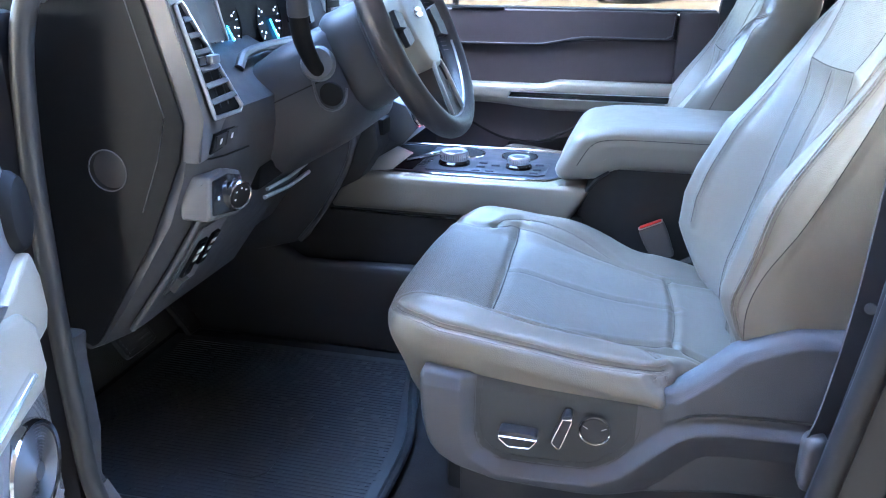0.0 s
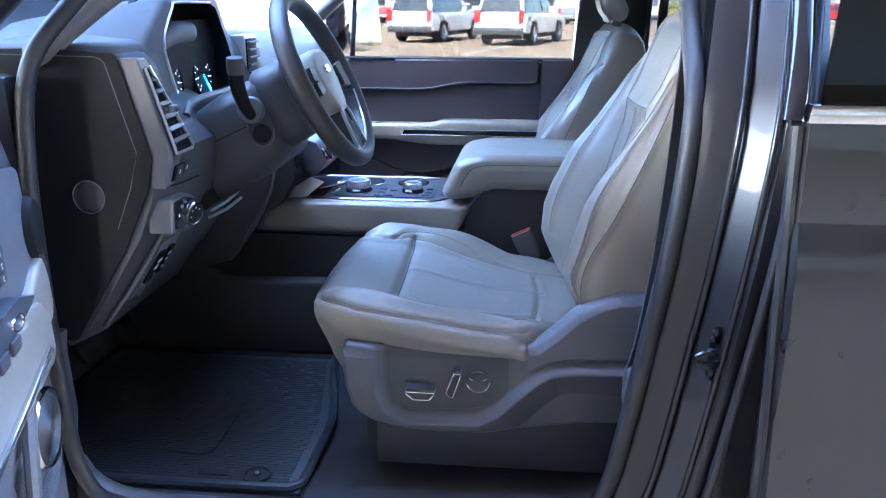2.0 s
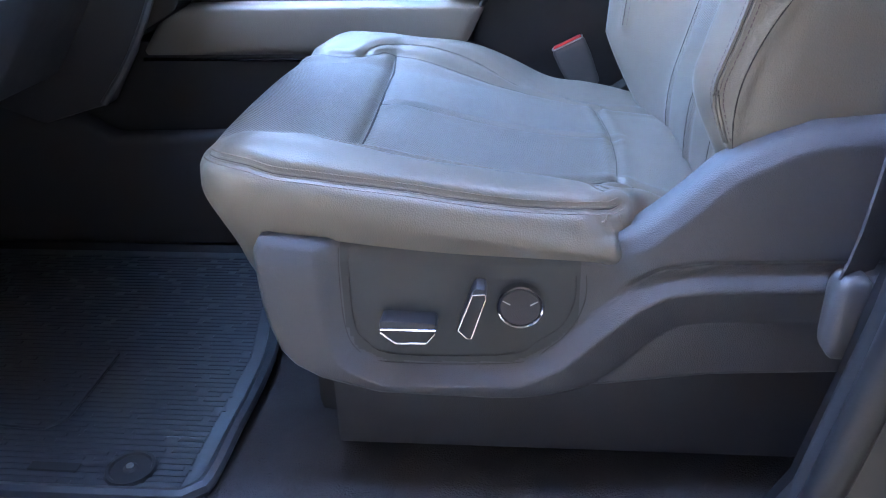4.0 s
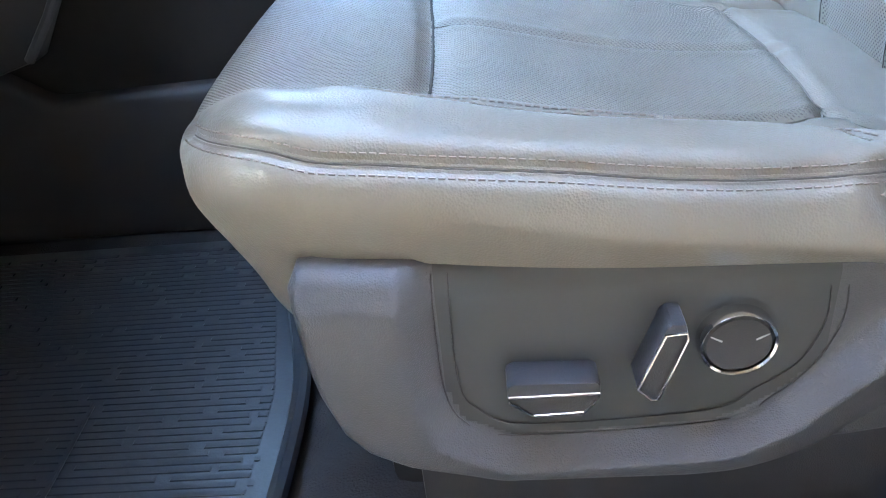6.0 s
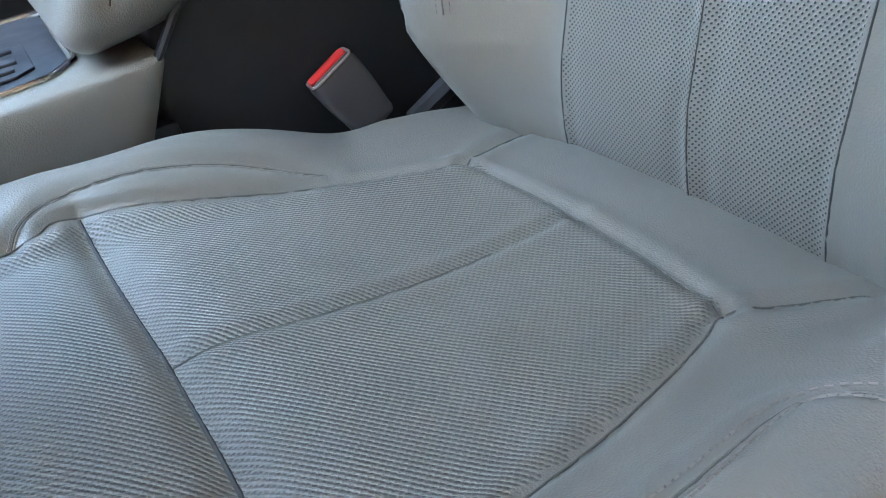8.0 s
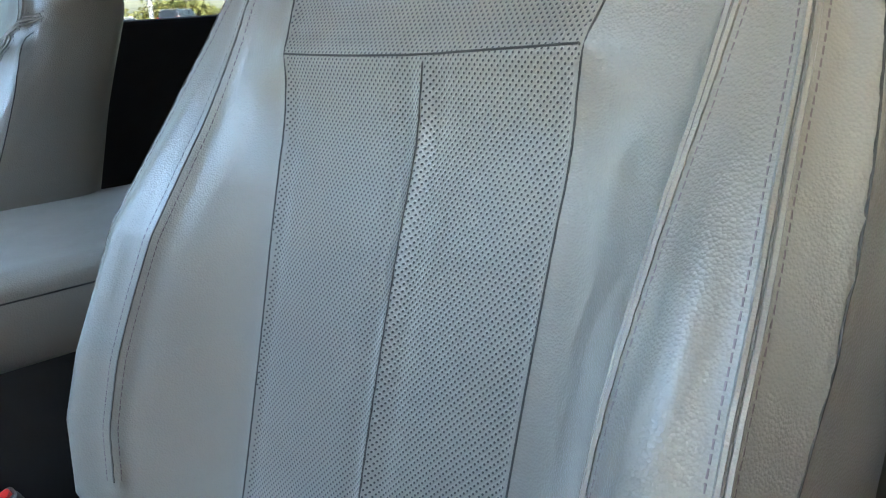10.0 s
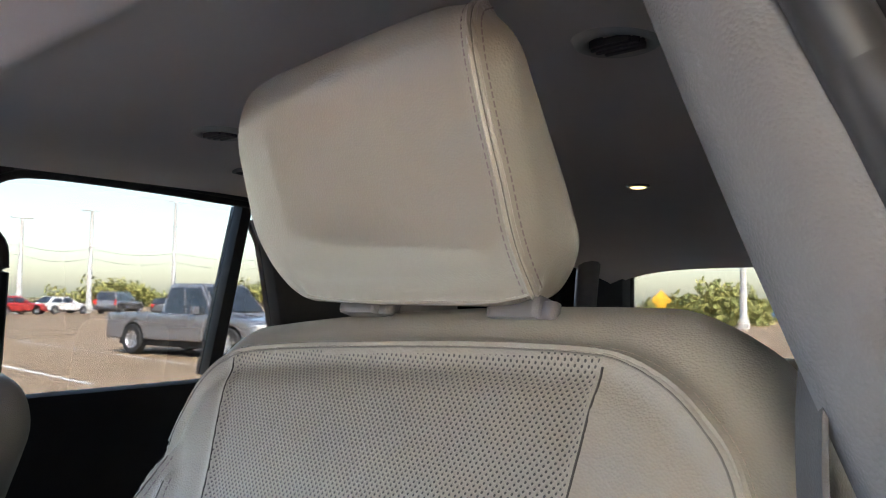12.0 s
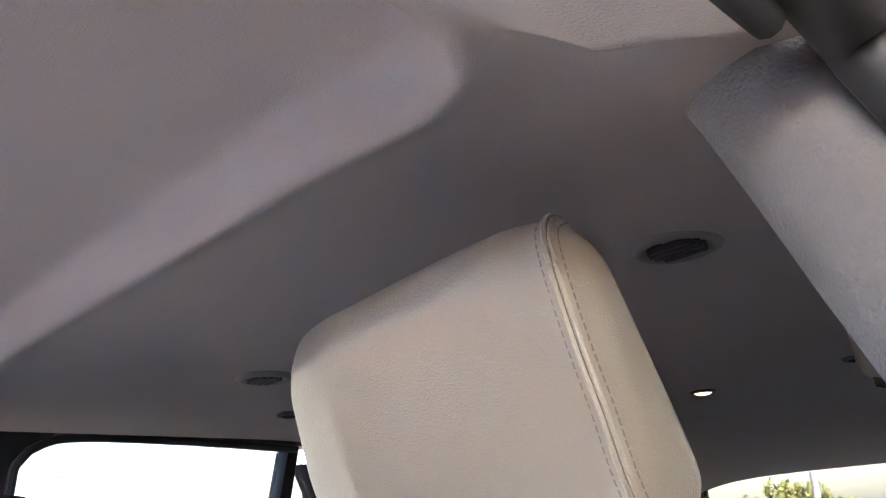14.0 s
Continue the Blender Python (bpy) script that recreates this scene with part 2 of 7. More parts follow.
def lathe(profile, m=None, seg=32, squash=1.0):
    """A turned form: profile rows of (radius, height) along local z, laid by the pose m."""
    m = m or Matrix()
    rings = [[m @ Vector((r * math.cos(a), r * squash * math.sin(a), z)) for a in (2 * math.pi * k / seg for k in range(seg))] for r, z in profile]
    b = loft(rings, caps=False)
    bmesh.ops.remove_doubles(b, verts=b.verts[:], dist=1e-6)
    return b


def axes(origin, forward, up=(0, 0, 1)):
    """A pose whose z points along forward."""
    z = Vector(forward).normalized()
    x = Vector(up).cross(z).normalized()
    y = z.cross(x)
    m = Matrix((x, y, z)).transposed().to_4x4()
    m.translation = origin
    return m


def rounded(w, h, r, seg=5):
    """The outline of a rounded rectangle about the origin."""
    out = []
    for cx, cy, a0 in ((w / 2 - r, h / 2 - r, 0), (-w / 2 + r, h / 2 - r, 90), (-w / 2 + r, -h / 2 + r, 180), (w / 2 - r, -h / 2 + r, 270)):
        for k in range(seg + 1):
            a = radians(a0 + 90 * k / seg)
            out.append((cx + r * math.cos(a), cy + r * math.sin(a)))
    return out


def plate(m, outline, depth, bevel=0.0015):
    """An outline in the pose's own x and y, raised by depth along its z."""
    bm = slab(outline, 0.0, depth, "z", bevel)
    bm.transform(m)
    return bm


def joined(*parts):
    """Several bmeshes as one."""
    out = bmesh.new()
    for b in parts:
        base = len(out.verts)
        b.verts.index_update()
        vs = [out.verts.new(v.co) for v in b.verts]
        for f in b.faces:
            out.faces.new([vs[v.index] for v in f.verts])
        b.free()
    return out


def soft_box(lo, hi, r, n):
    """The skin of a box with rounded edges, as arrays of places and of quads."""
    lo, hi, r = (np.asarray(a, float) for a in (lo, hi, r))
    key, pts, quads = {}, [], []

    def vert(i, j, k):
        if (i, j, k) not in key:
            key[i, j, k] = len(pts)
            pts.append((i / n[0], j / n[1], k / n[2]))
        return key[i, j, k]

    for a, b, c in ((0, 1, 2), (1, 2, 0), (2, 0, 1)):
        for side in (0, n[c]):
            for i in range(n[a]):
                for j in range(n[b]):
                    q = []
                    for di, dj in ((0, 0), (1, 0), (1, 1), (0, 1)):
                        p = [0, 0, 0]
                        p[a], p[b], p[c] = i + di, j + dj, side
                        q.append(vert(*p))
                    quads.append(q if side else q[::-1])
    p = lo + np.array(pts) * (hi - lo)
    core = np.clip(p, lo + r, hi - r)
    d = (p - core) / r
    length = np.maximum(np.linalg.norm(d, axis=1, keepdims=True), 1e-9)
    reach = np.abs(d).max(axis=1, keepdims=True)
    d = d / length * np.where(reach > 0, 1.0, 0.0)
    return core + d * r, quads


def step(a, lo, hi):
    t = np.clip((a - lo) / (hi - lo), 0, 1)
    return t * t * (3 - 2 * t)


def normals_of(p, quads):
    q = np.asarray(quads)
    n = np.cross(p[q[:, 2]] - p[q[:, 0]], p[q[:, 3]] - p[q[:, 1]])
    out = np.zeros_like(p)
    for k in range(4):
        np.add.at(out, q[:, k], n)
    return out / np.maximum(np.linalg.norm(out, axis=1, keepdims=True), 1e-12)


def tree_of(p, quads):
    return BVHTree.FromPolygons([tuple(v) for v in p], quads)


def laid(tree, pts, way=None, gap=0.006):
    """A line laid on a skin: dense points and the skin's normals; way: the direction in which it is dropped."""
    out = []
    for q in smooth_line(pts, gap):
        hit = None
        if way is not None:
            hit = tree.ray_cast(q - Vector(way) * 0.3, Vector(way))
        if hit is None or hit[0] is None:
            hit = tree.find_nearest(q)
        out.append((hit[0], hit[1]))
    if way is None:
        for _ in range(3):
            mid = [out[0][0]] + [(out[i - 1][0] + out[i][0] + out[i + 1][0]) / 3 for i in range(1, len(out) - 1)] + [out[-1][0]]
            out = [tree.find_nearest(q)[:2] for q in mid]
    return out


def furrow(p, nrm, line, depth, width, puff=0.35):
    """Presses a seam into a skin, with a slight swell beside it."""
    pts = np.array([tuple(a) for a, _ in line])
    near = np.where((p > pts.min(0) - 5 * width).all(1) & (p < pts.max(0) + 5 * width).all(1))[0]
    if not len(near):
        return
    d = np.full(len(near), 9.0)
    for s in range(0, len(near), 4000):
        blk = p[near[s:s + 4000]]
        d[s:s + 4000] = np.sqrt(((blk[:, None] - pts[None]) ** 2).sum(2)).min(1)
    amount = -depth * np.exp(-(d / width) ** 2) + puff * depth * np.exp(-((d - 2.4 * width) / (1.4 * width)) ** 2)
    p[near] += nrm[near] * amount[:, None]


def seam_mesh(lines, radius=0.0011, sink=0.0):
    """Thin cords that lie along seams."""
    bms = []
    for line in lines:
        pts = [a - b * sink for a, b in line]
        bms.append(tube(pts, radius, 5))
    return joined(*bms)


def beside(line, off, tree=None, lift=0.0):
    """A line moved sideways over its skin."""
    out = []
    for i, (a, n) in enumerate(line):
        t = (line[min(i + 1, len(line) - 1)][0] - line[max(i - 1, 0)][0]).normalized()
        q = a + t.cross(n).normalized() * off
        if tree is not None:
            hit = tree.ray_cast(q + n * 0.015, -n)
            if hit[0] is not None and (hit[0] - q).length < 0.012:
                q = hit[0]
        out.append((q + n * lift, n))
    return out


def piped(line, tree, parent, gap=0.0026, radius=0.0022):
    """A lapped seam: two soft cords with a dark joint between them."""
    for s in (-1, 1):
        part("welt", seam_mesh([beside(line, s * gap, tree, -0.0006)], radius), M_LEATHER, parent)
    part("seam", seam_mesh([beside(line, 0.0, tree, 0.0)], 0.0007), M_JOINT, parent)


def settle(line, tree, depth=0.0):
    """A line brought down onto the finished skin, with evened normals."""
    out = []
    for i, (a, b) in enumerate(line):
        m = Vector((0, 0, 0))
        for k in range(max(0, i - 4), min(len(line), i + 5)):
            m += line[k][1]
        m.normalize()
        hit = tree.ray_cast(a + m * 0.02, -m)
        q = hit[0] if hit[0] is not None and (hit[0] - a).length < 0.03 else a
        out.append((q - m * depth, m))
    pts = [p for p, _ in out]
    return [((pts[max(0, i - 1)] + pts[i] * 2 + pts[min(len(pts) - 1, i + 1)]) / 4, n) for i, (_, n) in enumerate(out)]


def stitch_mesh(lines, offsets, tree, pitch=0.0060, length=0.0042, thick=0.0010, lift=0.0005):
    """Rows of single stitches on a skin at the given distances beside the lines."""
    bm = bmesh.new()
    for line, offs in zip(lines, offsets):
        for off in offs:
            run = 0.0
            for (a, na), (b, nb) in zip(line, line[1:]):
                t = b - a
                ln = t.length
                if ln < 1e-6:
                    continue
                t = t / ln
                side = t.cross(na).normalized()
                while run < ln:
                    c = a + t * run + side * off
                    hit = tree.ray_cast(c + na * 0.02, -na)
                    if hit[0] is not None and (hit[0] - c).length < 0.015:
                        c, up = hit[0] + na * lift, na
                        e, w, h = t * length / 2, side * thick, up * thick
                        lo = [bm.verts.new(c - e + d * 0.8) for d in (w, h, -w, -h)]
                        hi = [bm.verts.new(c + e + d * 0.8) for d in (w, h, -w, -h)]
                        bm.faces.new(lo)
                        bm.faces.new(hi[::-1])
                        for i in range(4):
                            bm.faces.new((lo[i], hi[i], hi[(i + 1) % 4], lo[(i + 1) % 4]))
                    run += pitch
                run -= ln
    return bm


# ---- the vehicle's shell ----
def structure(name, bm, material, label, smooth=35):
    return tagged(part(name, bm, material, None, label, smooth), label, "", "", "structure")


structure("floor", block((-0.66, -0.14, 0.49), (3.62, 1.74, 0.54), 0.01), M_CARPET, "dark grey carpet on the cabin floor")
structure("toe_board", slab([(-0.48, 0.535), (-0.74, 0.97), (-0.82, 0.97), (-0.66, 0.50)], -0.14, 1.74, "y", 0.01), M_CARPET, "dark carpeted toe board under the dashboard")
structure("firewall", block((-0.88, -0.14, 0.50), (-0.80, 1.74, 1.47), 0.01), M_DARKTRIM, "charcoal bulkhead ahead of the cabin")
structure("rocker_panel", slab([(-0.345, 0.36), (-0.365, 0.46), (-0.345, 0.545), (-0.20, 0.552), (-0.13, 0.535), (-0.13, 0.36)], -0.62, 3.4, "x", 0.012), M_PAINT_IN, "dark painted door sill below the opening")
structure("scuff_plate", slab([(-0.235, 0.548), (-0.225, 0.562), (-0.115, 0.566), (-0.105, 0.545)], -0.04, 0.96, "x", 0.004), M_DASH, "dark plastic scuff plate on the sill")


def sheet(xs, ys, height, thick):
    """A moulded sheet over a plan, with its own thickness above."""
    v, f = [], []
    nx, ny = len(xs), len(ys)
    for k in (0, 1):
        for x in xs:
            for y in ys:
                v.append((x, y, height(x, y) + k * thick))
    for k in (0, 1):
        o = k * nx * ny
        for i in range(nx - 1):
            for j in range(ny - 1):
                q = [o + i * ny + j, o + (i + 1) * ny + j, o + (i + 1) * ny + j + 1, o + i * ny + j + 1]
                f.append(q if k else q[::-1])
    rim = [(i, 0) for i in range(nx)] + [(nx - 1, j) for j in range(1, ny)] + [(i, ny - 1) for i in range(nx - 2, -1, -1)] + [(0, j) for j in range(ny - 2, 0, -1)]
    for (i, j), (k, m) in zip(rim, rim[1:] + rim[:1]):
        a, b = i * ny + j, k * ny + m
        f.append([a, b, nx * ny + b, nx * ny + a])
    return v, f


def liner_height(x, y):
    z = 1.908 - 0.078 * (abs(y - 0.80) / 0.78) ** 5 - 0.05 * max(0, 0.45 - x) ** 1.5 - 0.15 * max(0, (x - 2.3) / 1.25) ** 2
    # rounded lip round the roof hatch, and the shallow pan inside it
    dx, dy = abs(x - 0.83) - 0.13, abs(y - 0.80) - 0.485
    d = math.hypot(max(dx, 0), max(dy, 0)) + min(max(dx, dy), 0) - 0.10
    z += 0.032 * float(1 - step(d, -0.024, 0.024)) - 0.014 * math.exp(-((d - 0.010) / 0.026) ** 2)
    z -= 0.55 * min(max(0.0, 0.20 - y), 0.09) * (1 - 0.8 * float(step(x, 1.0, 1.06)))
    z -= 0.026 * float(step(x, 1.7, 2.3))
    return z


xs = [0.36 + 0.02 * i for i in range(29)] + [0.93 + 0.008 * i for i in range(30)] + [1.17 + 0.02 * i for i in range(14)] + [1.45 + 0.07 * i for i in range(31)]
ys = [0.039 + 0.008 * j for j in range(36)] + [0.327 + 0.02 * j for j in range(48)] + [1.285 + 0.02 * j for j in range(14)]
v, f = sheet(xs, ys, liner_height, 0.003)
tagged(mesh_part("ceiling", v, f, M_HEAD, None, "grey fabric headliner with a moulded roof hatch lip", 50), "grey fabric headliner with a moulded roof hatch lip", "", "", "structure")
structure("roof", slab([(-0.10, 1.945), (0.05, 1.99), (0.8, 2.02), (1.55, 1.99), (1.70, 1.91), (1.69, 1.865), (1.56, 1.975), (0.04, 1.975), (-0.06, 1.86), (-0.10, 1.86)], 0.34, 3.6, "x", 0.006), M_PAINT, "dark grey metallic roof panel")


def a_pillar(y, s):
    pts = smooth_line([(-0.125, y + 0.004 * s, 1.488), (-0.105, y, 1.50), (0.02, y + 0.035 * s, 1.60), (0.16, y + 0.10 * s, 1.70), (0.30, y + 0.165 * s, 1.79), (0.46, y + 0.20 * s, 1.862)], 0.03)
    return tube(pts, [0.024] * len(pts), 12, flat=0.9, up=(0, 1, 0))


structure("pillar_front_left", a_pillar(-0.132, 1), M_PILLAR, "grey windscreen pillar trim")
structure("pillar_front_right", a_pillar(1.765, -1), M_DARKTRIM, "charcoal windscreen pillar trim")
structure("door_jamb", slab([(-0.125, -0.185), (-0.13, -0.215), (-0.16, -0.225), (-0.20, -0.30), (-0.26, -0.345), (-0.48, -0.345), (-0.48, -0.14), (-0.17, -0.14)], 0.48, 1.46, "z", 0.008), M_PAINT_IN, "dark painted front door jamb")
structure("cowl_side_right", slab([(-0.88, 0.5), (0.035, 0.5), (0.035, 1.375), (-0.12, 1.46), (-0.88, 1.44)], 1.60, 1.70, "y", 0.01), M_DARKTRIM, "charcoal cowl side trim")
structure("kick_panel", slab([(-0.140, 0.905), (-0.136, 0.76), (-0.150, 0.66), (-0.10, 0.585), (-0.02, 0.565), (-0.2, 0.55), (-0.48, 0.55), (-0.48, 0.95), (-0.13, 0.95)], -0.195, -0.128, "y", 0.012), M_DASH, "dark grey plastic kick panel")
structure("sill_trim", tube(smooth_line([(-0.135, -0.165, 0.66), (-0.10, -0.165, 0.61), (-0.03, -0.163, 0.578), (0.10, -0.16, 0.568), (0.5, -0.155, 0.566), (0.9, -0.155, 0.567)], 0.02), 0.020, 10, flat=0.8), M_TRIM, "grey moulded sill trim")

# the rear side pillar: painted outside, trimmed inside
zs = [0.50, 0.60, 0.70, 0.82, 0.964, 1.18, 1.42, 1.50, 1.60, 1.70, 1.80, 1.87]


def pillar_front(z):
    return float(np.interp(z, [0.5, 0.62, 0.70, 0.82, 0.964, 1.18, 1.42, 1.60, 1.9], [0.86, 0.93, 0.967, 0.990, 1.012, 1.042, 1.064, 1.082, 1.09]))


def lean(z):
    return 0.0 if z < 1.40 else 0.36 * (z - 1.40) + 0.10 * (z - 1.40) ** 2


rings = []
for z in zs:
    x0, o = pillar_front(z), lean(z)
    rings.append([(x0 + 0.012, -0.13 + o, z), (x0 + 0.010, -0.215 + o, z), (x0 + 0.030, -0.226 + o, z), (x0 + 0.070, -0.232 + o, z), (x0 + 0.082, -0.248 + o, z), (x0 + 0.105, -0.262 + o, z),
                  (x0 + 0.125, -0.285 + o, z), (x0 + 0.140, -0.282 + o, z), (1.255, -0.262 + o, z), (1.30, -0.13 + o, z)])
structure("pillar_side_left", loft(rings), M_PAINT_IN, "glossy dark painted side pillar of the body", 30)
rings = []
for z in [0.56, 0.7, 0.9, 1.1, 1.3, 1.40, 1.47, 1.54, 1.62, 1.70, 1.76, 1.80, 1.815]:
    yi = float(np.interp(z, [0.5, 1.0, 1.3, 1.42, 1.49, 1.58, 1.70, 1.785, 1.86, 1.9], [-0.13, -0.13, -0.10, -0.050, -0.022, 0.016, 0.066, 0.100, 0.135, 0.15]))
    x0 = pillar_front(z) + (0.0 if z < 1.4 else -0.03 * min(1, (z - 1.4) / 0.2))
    yo = -0.195 + lean(z)
    yo += 0.5 * (yi - yo) * float(step(z, 1.42, 1.60))
    rings.append([(x0 + 0.004, yo, z), (x0 - 0.004, yo + 0.02, z), (x0 + 0.0, (yo + yi) / 2, z), (x0 + 0.010, yi - 0.014, z), (x0 + 0.024, yi, z), (x0 + 0.10, yi + 0.004, z), (x0 + 0.19, yi - 0.01, z), (x0 + 0.21, yo + 0.04, z), (x0 + 0.20, yo, z)])
structure("pillar_trim_left", loft(rings[5:]), M_PILLAR, "grey grained side pillar trim", 60)
structure("pillar_lower_trim", loft([[(x, y - 0.003, z) for x, y, z in r] for r in rings[:5]] + [[(x, y - 0.003, z - 0.003) for x, y, z in rings[5]]]), M_DARKTRIM, "charcoal lower trim of the side pillar", 60)
seal = smooth_line([(1.064, -0.018, 1.70), (1.064, -0.075, 1.58), (1.062, -0.195, 1.42), (1.040, -0.218, 1.18), (1.008, -0.222, 0.964), (0.985, -0.222, 0.82), (0.960, -0.22, 0.70), (0.915, -0.215, 0.61), (0.84, -0.208, 0.572),
                    (0.6, -0.205, 0.565), (0.1, -0.205, 0.565), (-0.05, -0.205, 0.585), (-0.108, -0.205, 0.68), (-0.120, -0.205, 0.85), (-0.124, -0.205, 1.05), (-0.120, -0.203, 1.29), (-0.098, -0.195, 1.46),
                    (-0.04, -0.165, 1.56), (0.08, -0.10, 1.68), (0.28, -0.02, 1.78), (0.5, 0.012, 1.805), (0.85, 0.018, 1.808), (1.00, 0.019, 1.802), (1.05, 0.018, 1.79)], 0.02)
structure("door_seal", tube(seal, 0.0165, 12, True, up=(0, 1, 0.01)), M_RUBBER, "black rubber weatherstrip round the door opening", 60)
structure("headliner_edging", tube([(0.40 + 0.035 * i, 0.036, liner_height(0.40 + 0.035 * i, 0.039) - 0.002) for i in range(18)], 0.007, 10, up=(0, 1, 0)), M_RUBBER, "black rubber edging along the headliner", 60)
roof_edge = smooth_line([(-0.62, -0.27, 1.30), (-0.20, -0.255, 1.53), (0.01, -0.195, 1.72), (0.26, -0.11, 1.835), (0.55, -0.045, 1.885), (1.0, -0.012, 1.885), (1.6, -0.012, 1.885), (3.3, -0.0, 1.85)], 0.05)
structure("fender", slab([(-1.6, 0.45), (-0.50, 0.45), (-0.50, 1.30), (-0.62, 1.335), (-1.6, 1.27)], -0.36, -0.16, "y", 0.03, 3), M_PAINT, "dark grey metallic front wing")
structure("roof_rail", tube(roof_edge, 0.045, 12), M_PAINT_IN, "dark painted roof rail over the doors", 60)

for off, y_in, r, mt, lb in ((0.066, -0.238, 0.006, M_PAINT_IN, "folded painted edge along the side pillar"), (0.112, -0.276, 0.005, M_PAINT_IN, "folded painted edge along the side pillar"), (0.150, -0.290, 0.009, M_RUBBER, "black rubber strip along the side pillar")):
    bead = smooth_line([(pillar_front(z) + off, y_in + lean(z), z) for z in (0.52, 0.62, 0.72, 0.84, 0.97, 1.18, 1.40, 1.55, 1.70, 1.84)], 0.03)
    structure("pillar_bead", tube(bead, r, 8), mt, lb, 60)

# striker on the pillar
striker = thing("door_striker", "black steel door striker bolted to the pillar", "door striker", at=(1.11, -0.245, 1.02))
part("base_plate", plate(axes((1.122, -0.262, 1.008), (0.35, -0.94, 0), (0, 0, 1)), rounded(0.03, 0.085, 0.012), 0.006), M_GLOSS, striker)
part("loop", tube(smooth_line([(1.128, -0.258, 1.030), (1.115, -0.285, 1.030), (1.092, -0.296, 1.026), (1.084, -0.292, 1.014), (1.095, -0.292, 1.005), (1.118, -0.285, 1.003), (1.130, -0.262, 1.004)], 0.006), 0.006, 10), M_GLOSS, striker, "black glossy loop")
for dz in (-0.03, 0.045):
    part("bolt", lathe([(0.0, 0), (0.009, 0), (0.009, 0.005), (0.006, 0.007), (0, 0.007)], axes((1.120, -0.266, 1.012 + dz), (0.35, -0.94, 0)), 12), M_GLOSS, striker)
catch = thing("hinge_bracket", "black steel rear door hinge in the jamb gap", "door hinge", at=(1.225, -0.28, 1.16))
part("leaf", slab([(1.20, 1.11), (1.235, 1.12), (1.24, 1.19), (1.205, 1.20)], -0.290, -0.262, "y", 0.006), M_GLOSS, catch)
part("pin", tube([(1.212, -0.292, 1.10), (1.214, -0.292, 1.21)], 0.010, 12), M_GLOSS, catch)
for dz in (1.135, 1.175):
    part("bolt", lathe([(0, 0), (0.009, 0), (0.009, 0.006), (0, 0.007)], axes((1.226, -0.290, dz), (0, -1, 0)), 10), M_SATIN, catch)

# far side: openings with glass
FAR = 1.60


def wall_right():
    lo, hi = FAR, FAR + 0.07
    pieces = [("trim_rear_door_right", [(1.00, 0.52), (1.00, 1.372), (1.20, 1.39), (1.72, 1.398), (2.02, 1.41), (2.4, 1.46), (2.4, 0.52)], M_DARKTRIM, "black rear door trim below the window"),
              ("pillar_side_right", [(0.955, 0.55), (0.955, 1.37), (0.985, 1.86), (1.32, 1.90), (1.30, 1.836), (1.262, 1.82), (1.236, 1.79), (1.226, 1.74), (1.215, 1.39), (1.10, 0.55)], M_DARKTRIM, "charcoal side pillar trim"),
              ("roof_rail_right", [(-0.1, 1.86), (0.45, 1.84), (0.97, 1.850), (1.28, 1.849), (1.34, 1.853), (1.84, 1.841), (2.6, 1.80), (3.6, 1.72), (3.6, 1.93), (-0.1, 1.93)], M_DARKTRIM, "charcoal roof rail above the side windows"),
              ("pillar_rear_right", [(1.885, 1.80), (1.918, 1.74), (1.945, 1.62), (1.975, 1.47), (1.99, 1.40), (2.45, 1.45), (2.36, 1.80), (2.2, 1.84)], M_DARKTRIM, "charcoal rear side pillar"),
              ("wall_rear_right", [(2.38, 0.52), (3.6, 0.52), (3.6, 1.46), (2.38, 1.46)], M_DARKTRIM, "charcoal rear side trim")]
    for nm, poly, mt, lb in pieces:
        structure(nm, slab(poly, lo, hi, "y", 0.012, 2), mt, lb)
    win = tagged(thing("window_1", "tinted rear side window with a slim black divider", "window", "structure"), kind="structure")
    part("divider_bar", slab([(1.842, 1.832), (1.872, 1.832), (1.790, 1.41), (1.755, 1.41)], lo + 0.005, hi - 0.01, "y", 0.004), M_RUBBER, win)
    p1 = part("pane", slab([(1.20, 1.38), (1.77, 1.39), (1.86, 1.84), (1.25, 1.85)], lo + 0.040, lo + 0.044, "y", 0), M_TINT, win)
    p2 = part("pane", slab([(1.77, 1.39), (2.0, 1.40), (1.90, 1.83), (1.86, 1.84)], lo + 0.040, lo + 0.044, "y", 0), M_TINT, win)
    p3 = part("pane", slab([(2.35, 1.44), (3.58, 1.44), (3.58, 1.73), (2.3, 1.82)], lo + 0.040, lo + 0.044, "y", 0), M_PRIVACY, win)
    for p in (p1, p2, p3):
        p.visible_shadow = False
    part("window_seal", tube(smooth_line([(1.222, lo - 0.004, 1.40), (1.230, lo - 0.004, 1.74), (1.242, lo - 0.004, 1.80), (1.28, lo - 0.004, 1.832), (1.36, lo - 0.004, 1.846), (1.60, lo - 0.004, 1.843), (1.86, lo - 0.004, 1.832)], 0.02), 0.009, 8), M_RUBBER, win)
    part("belt_bracket", tube(smooth_line([(1.10, lo - 0.02, 1.722), (1.19, lo - 0.02, 1.722), (1.245, lo - 0.02, 1.718), (1.268, lo - 0.02, 1.70), (1.275, lo - 0.02, 1.66), (1.273, lo - 0.02, 1.54), (1.268, lo - 0.02, 1.39)], 0.012), 0.017, 10), M_DARKTRIM, win, "charcoal bracket before the window")


wall_right()

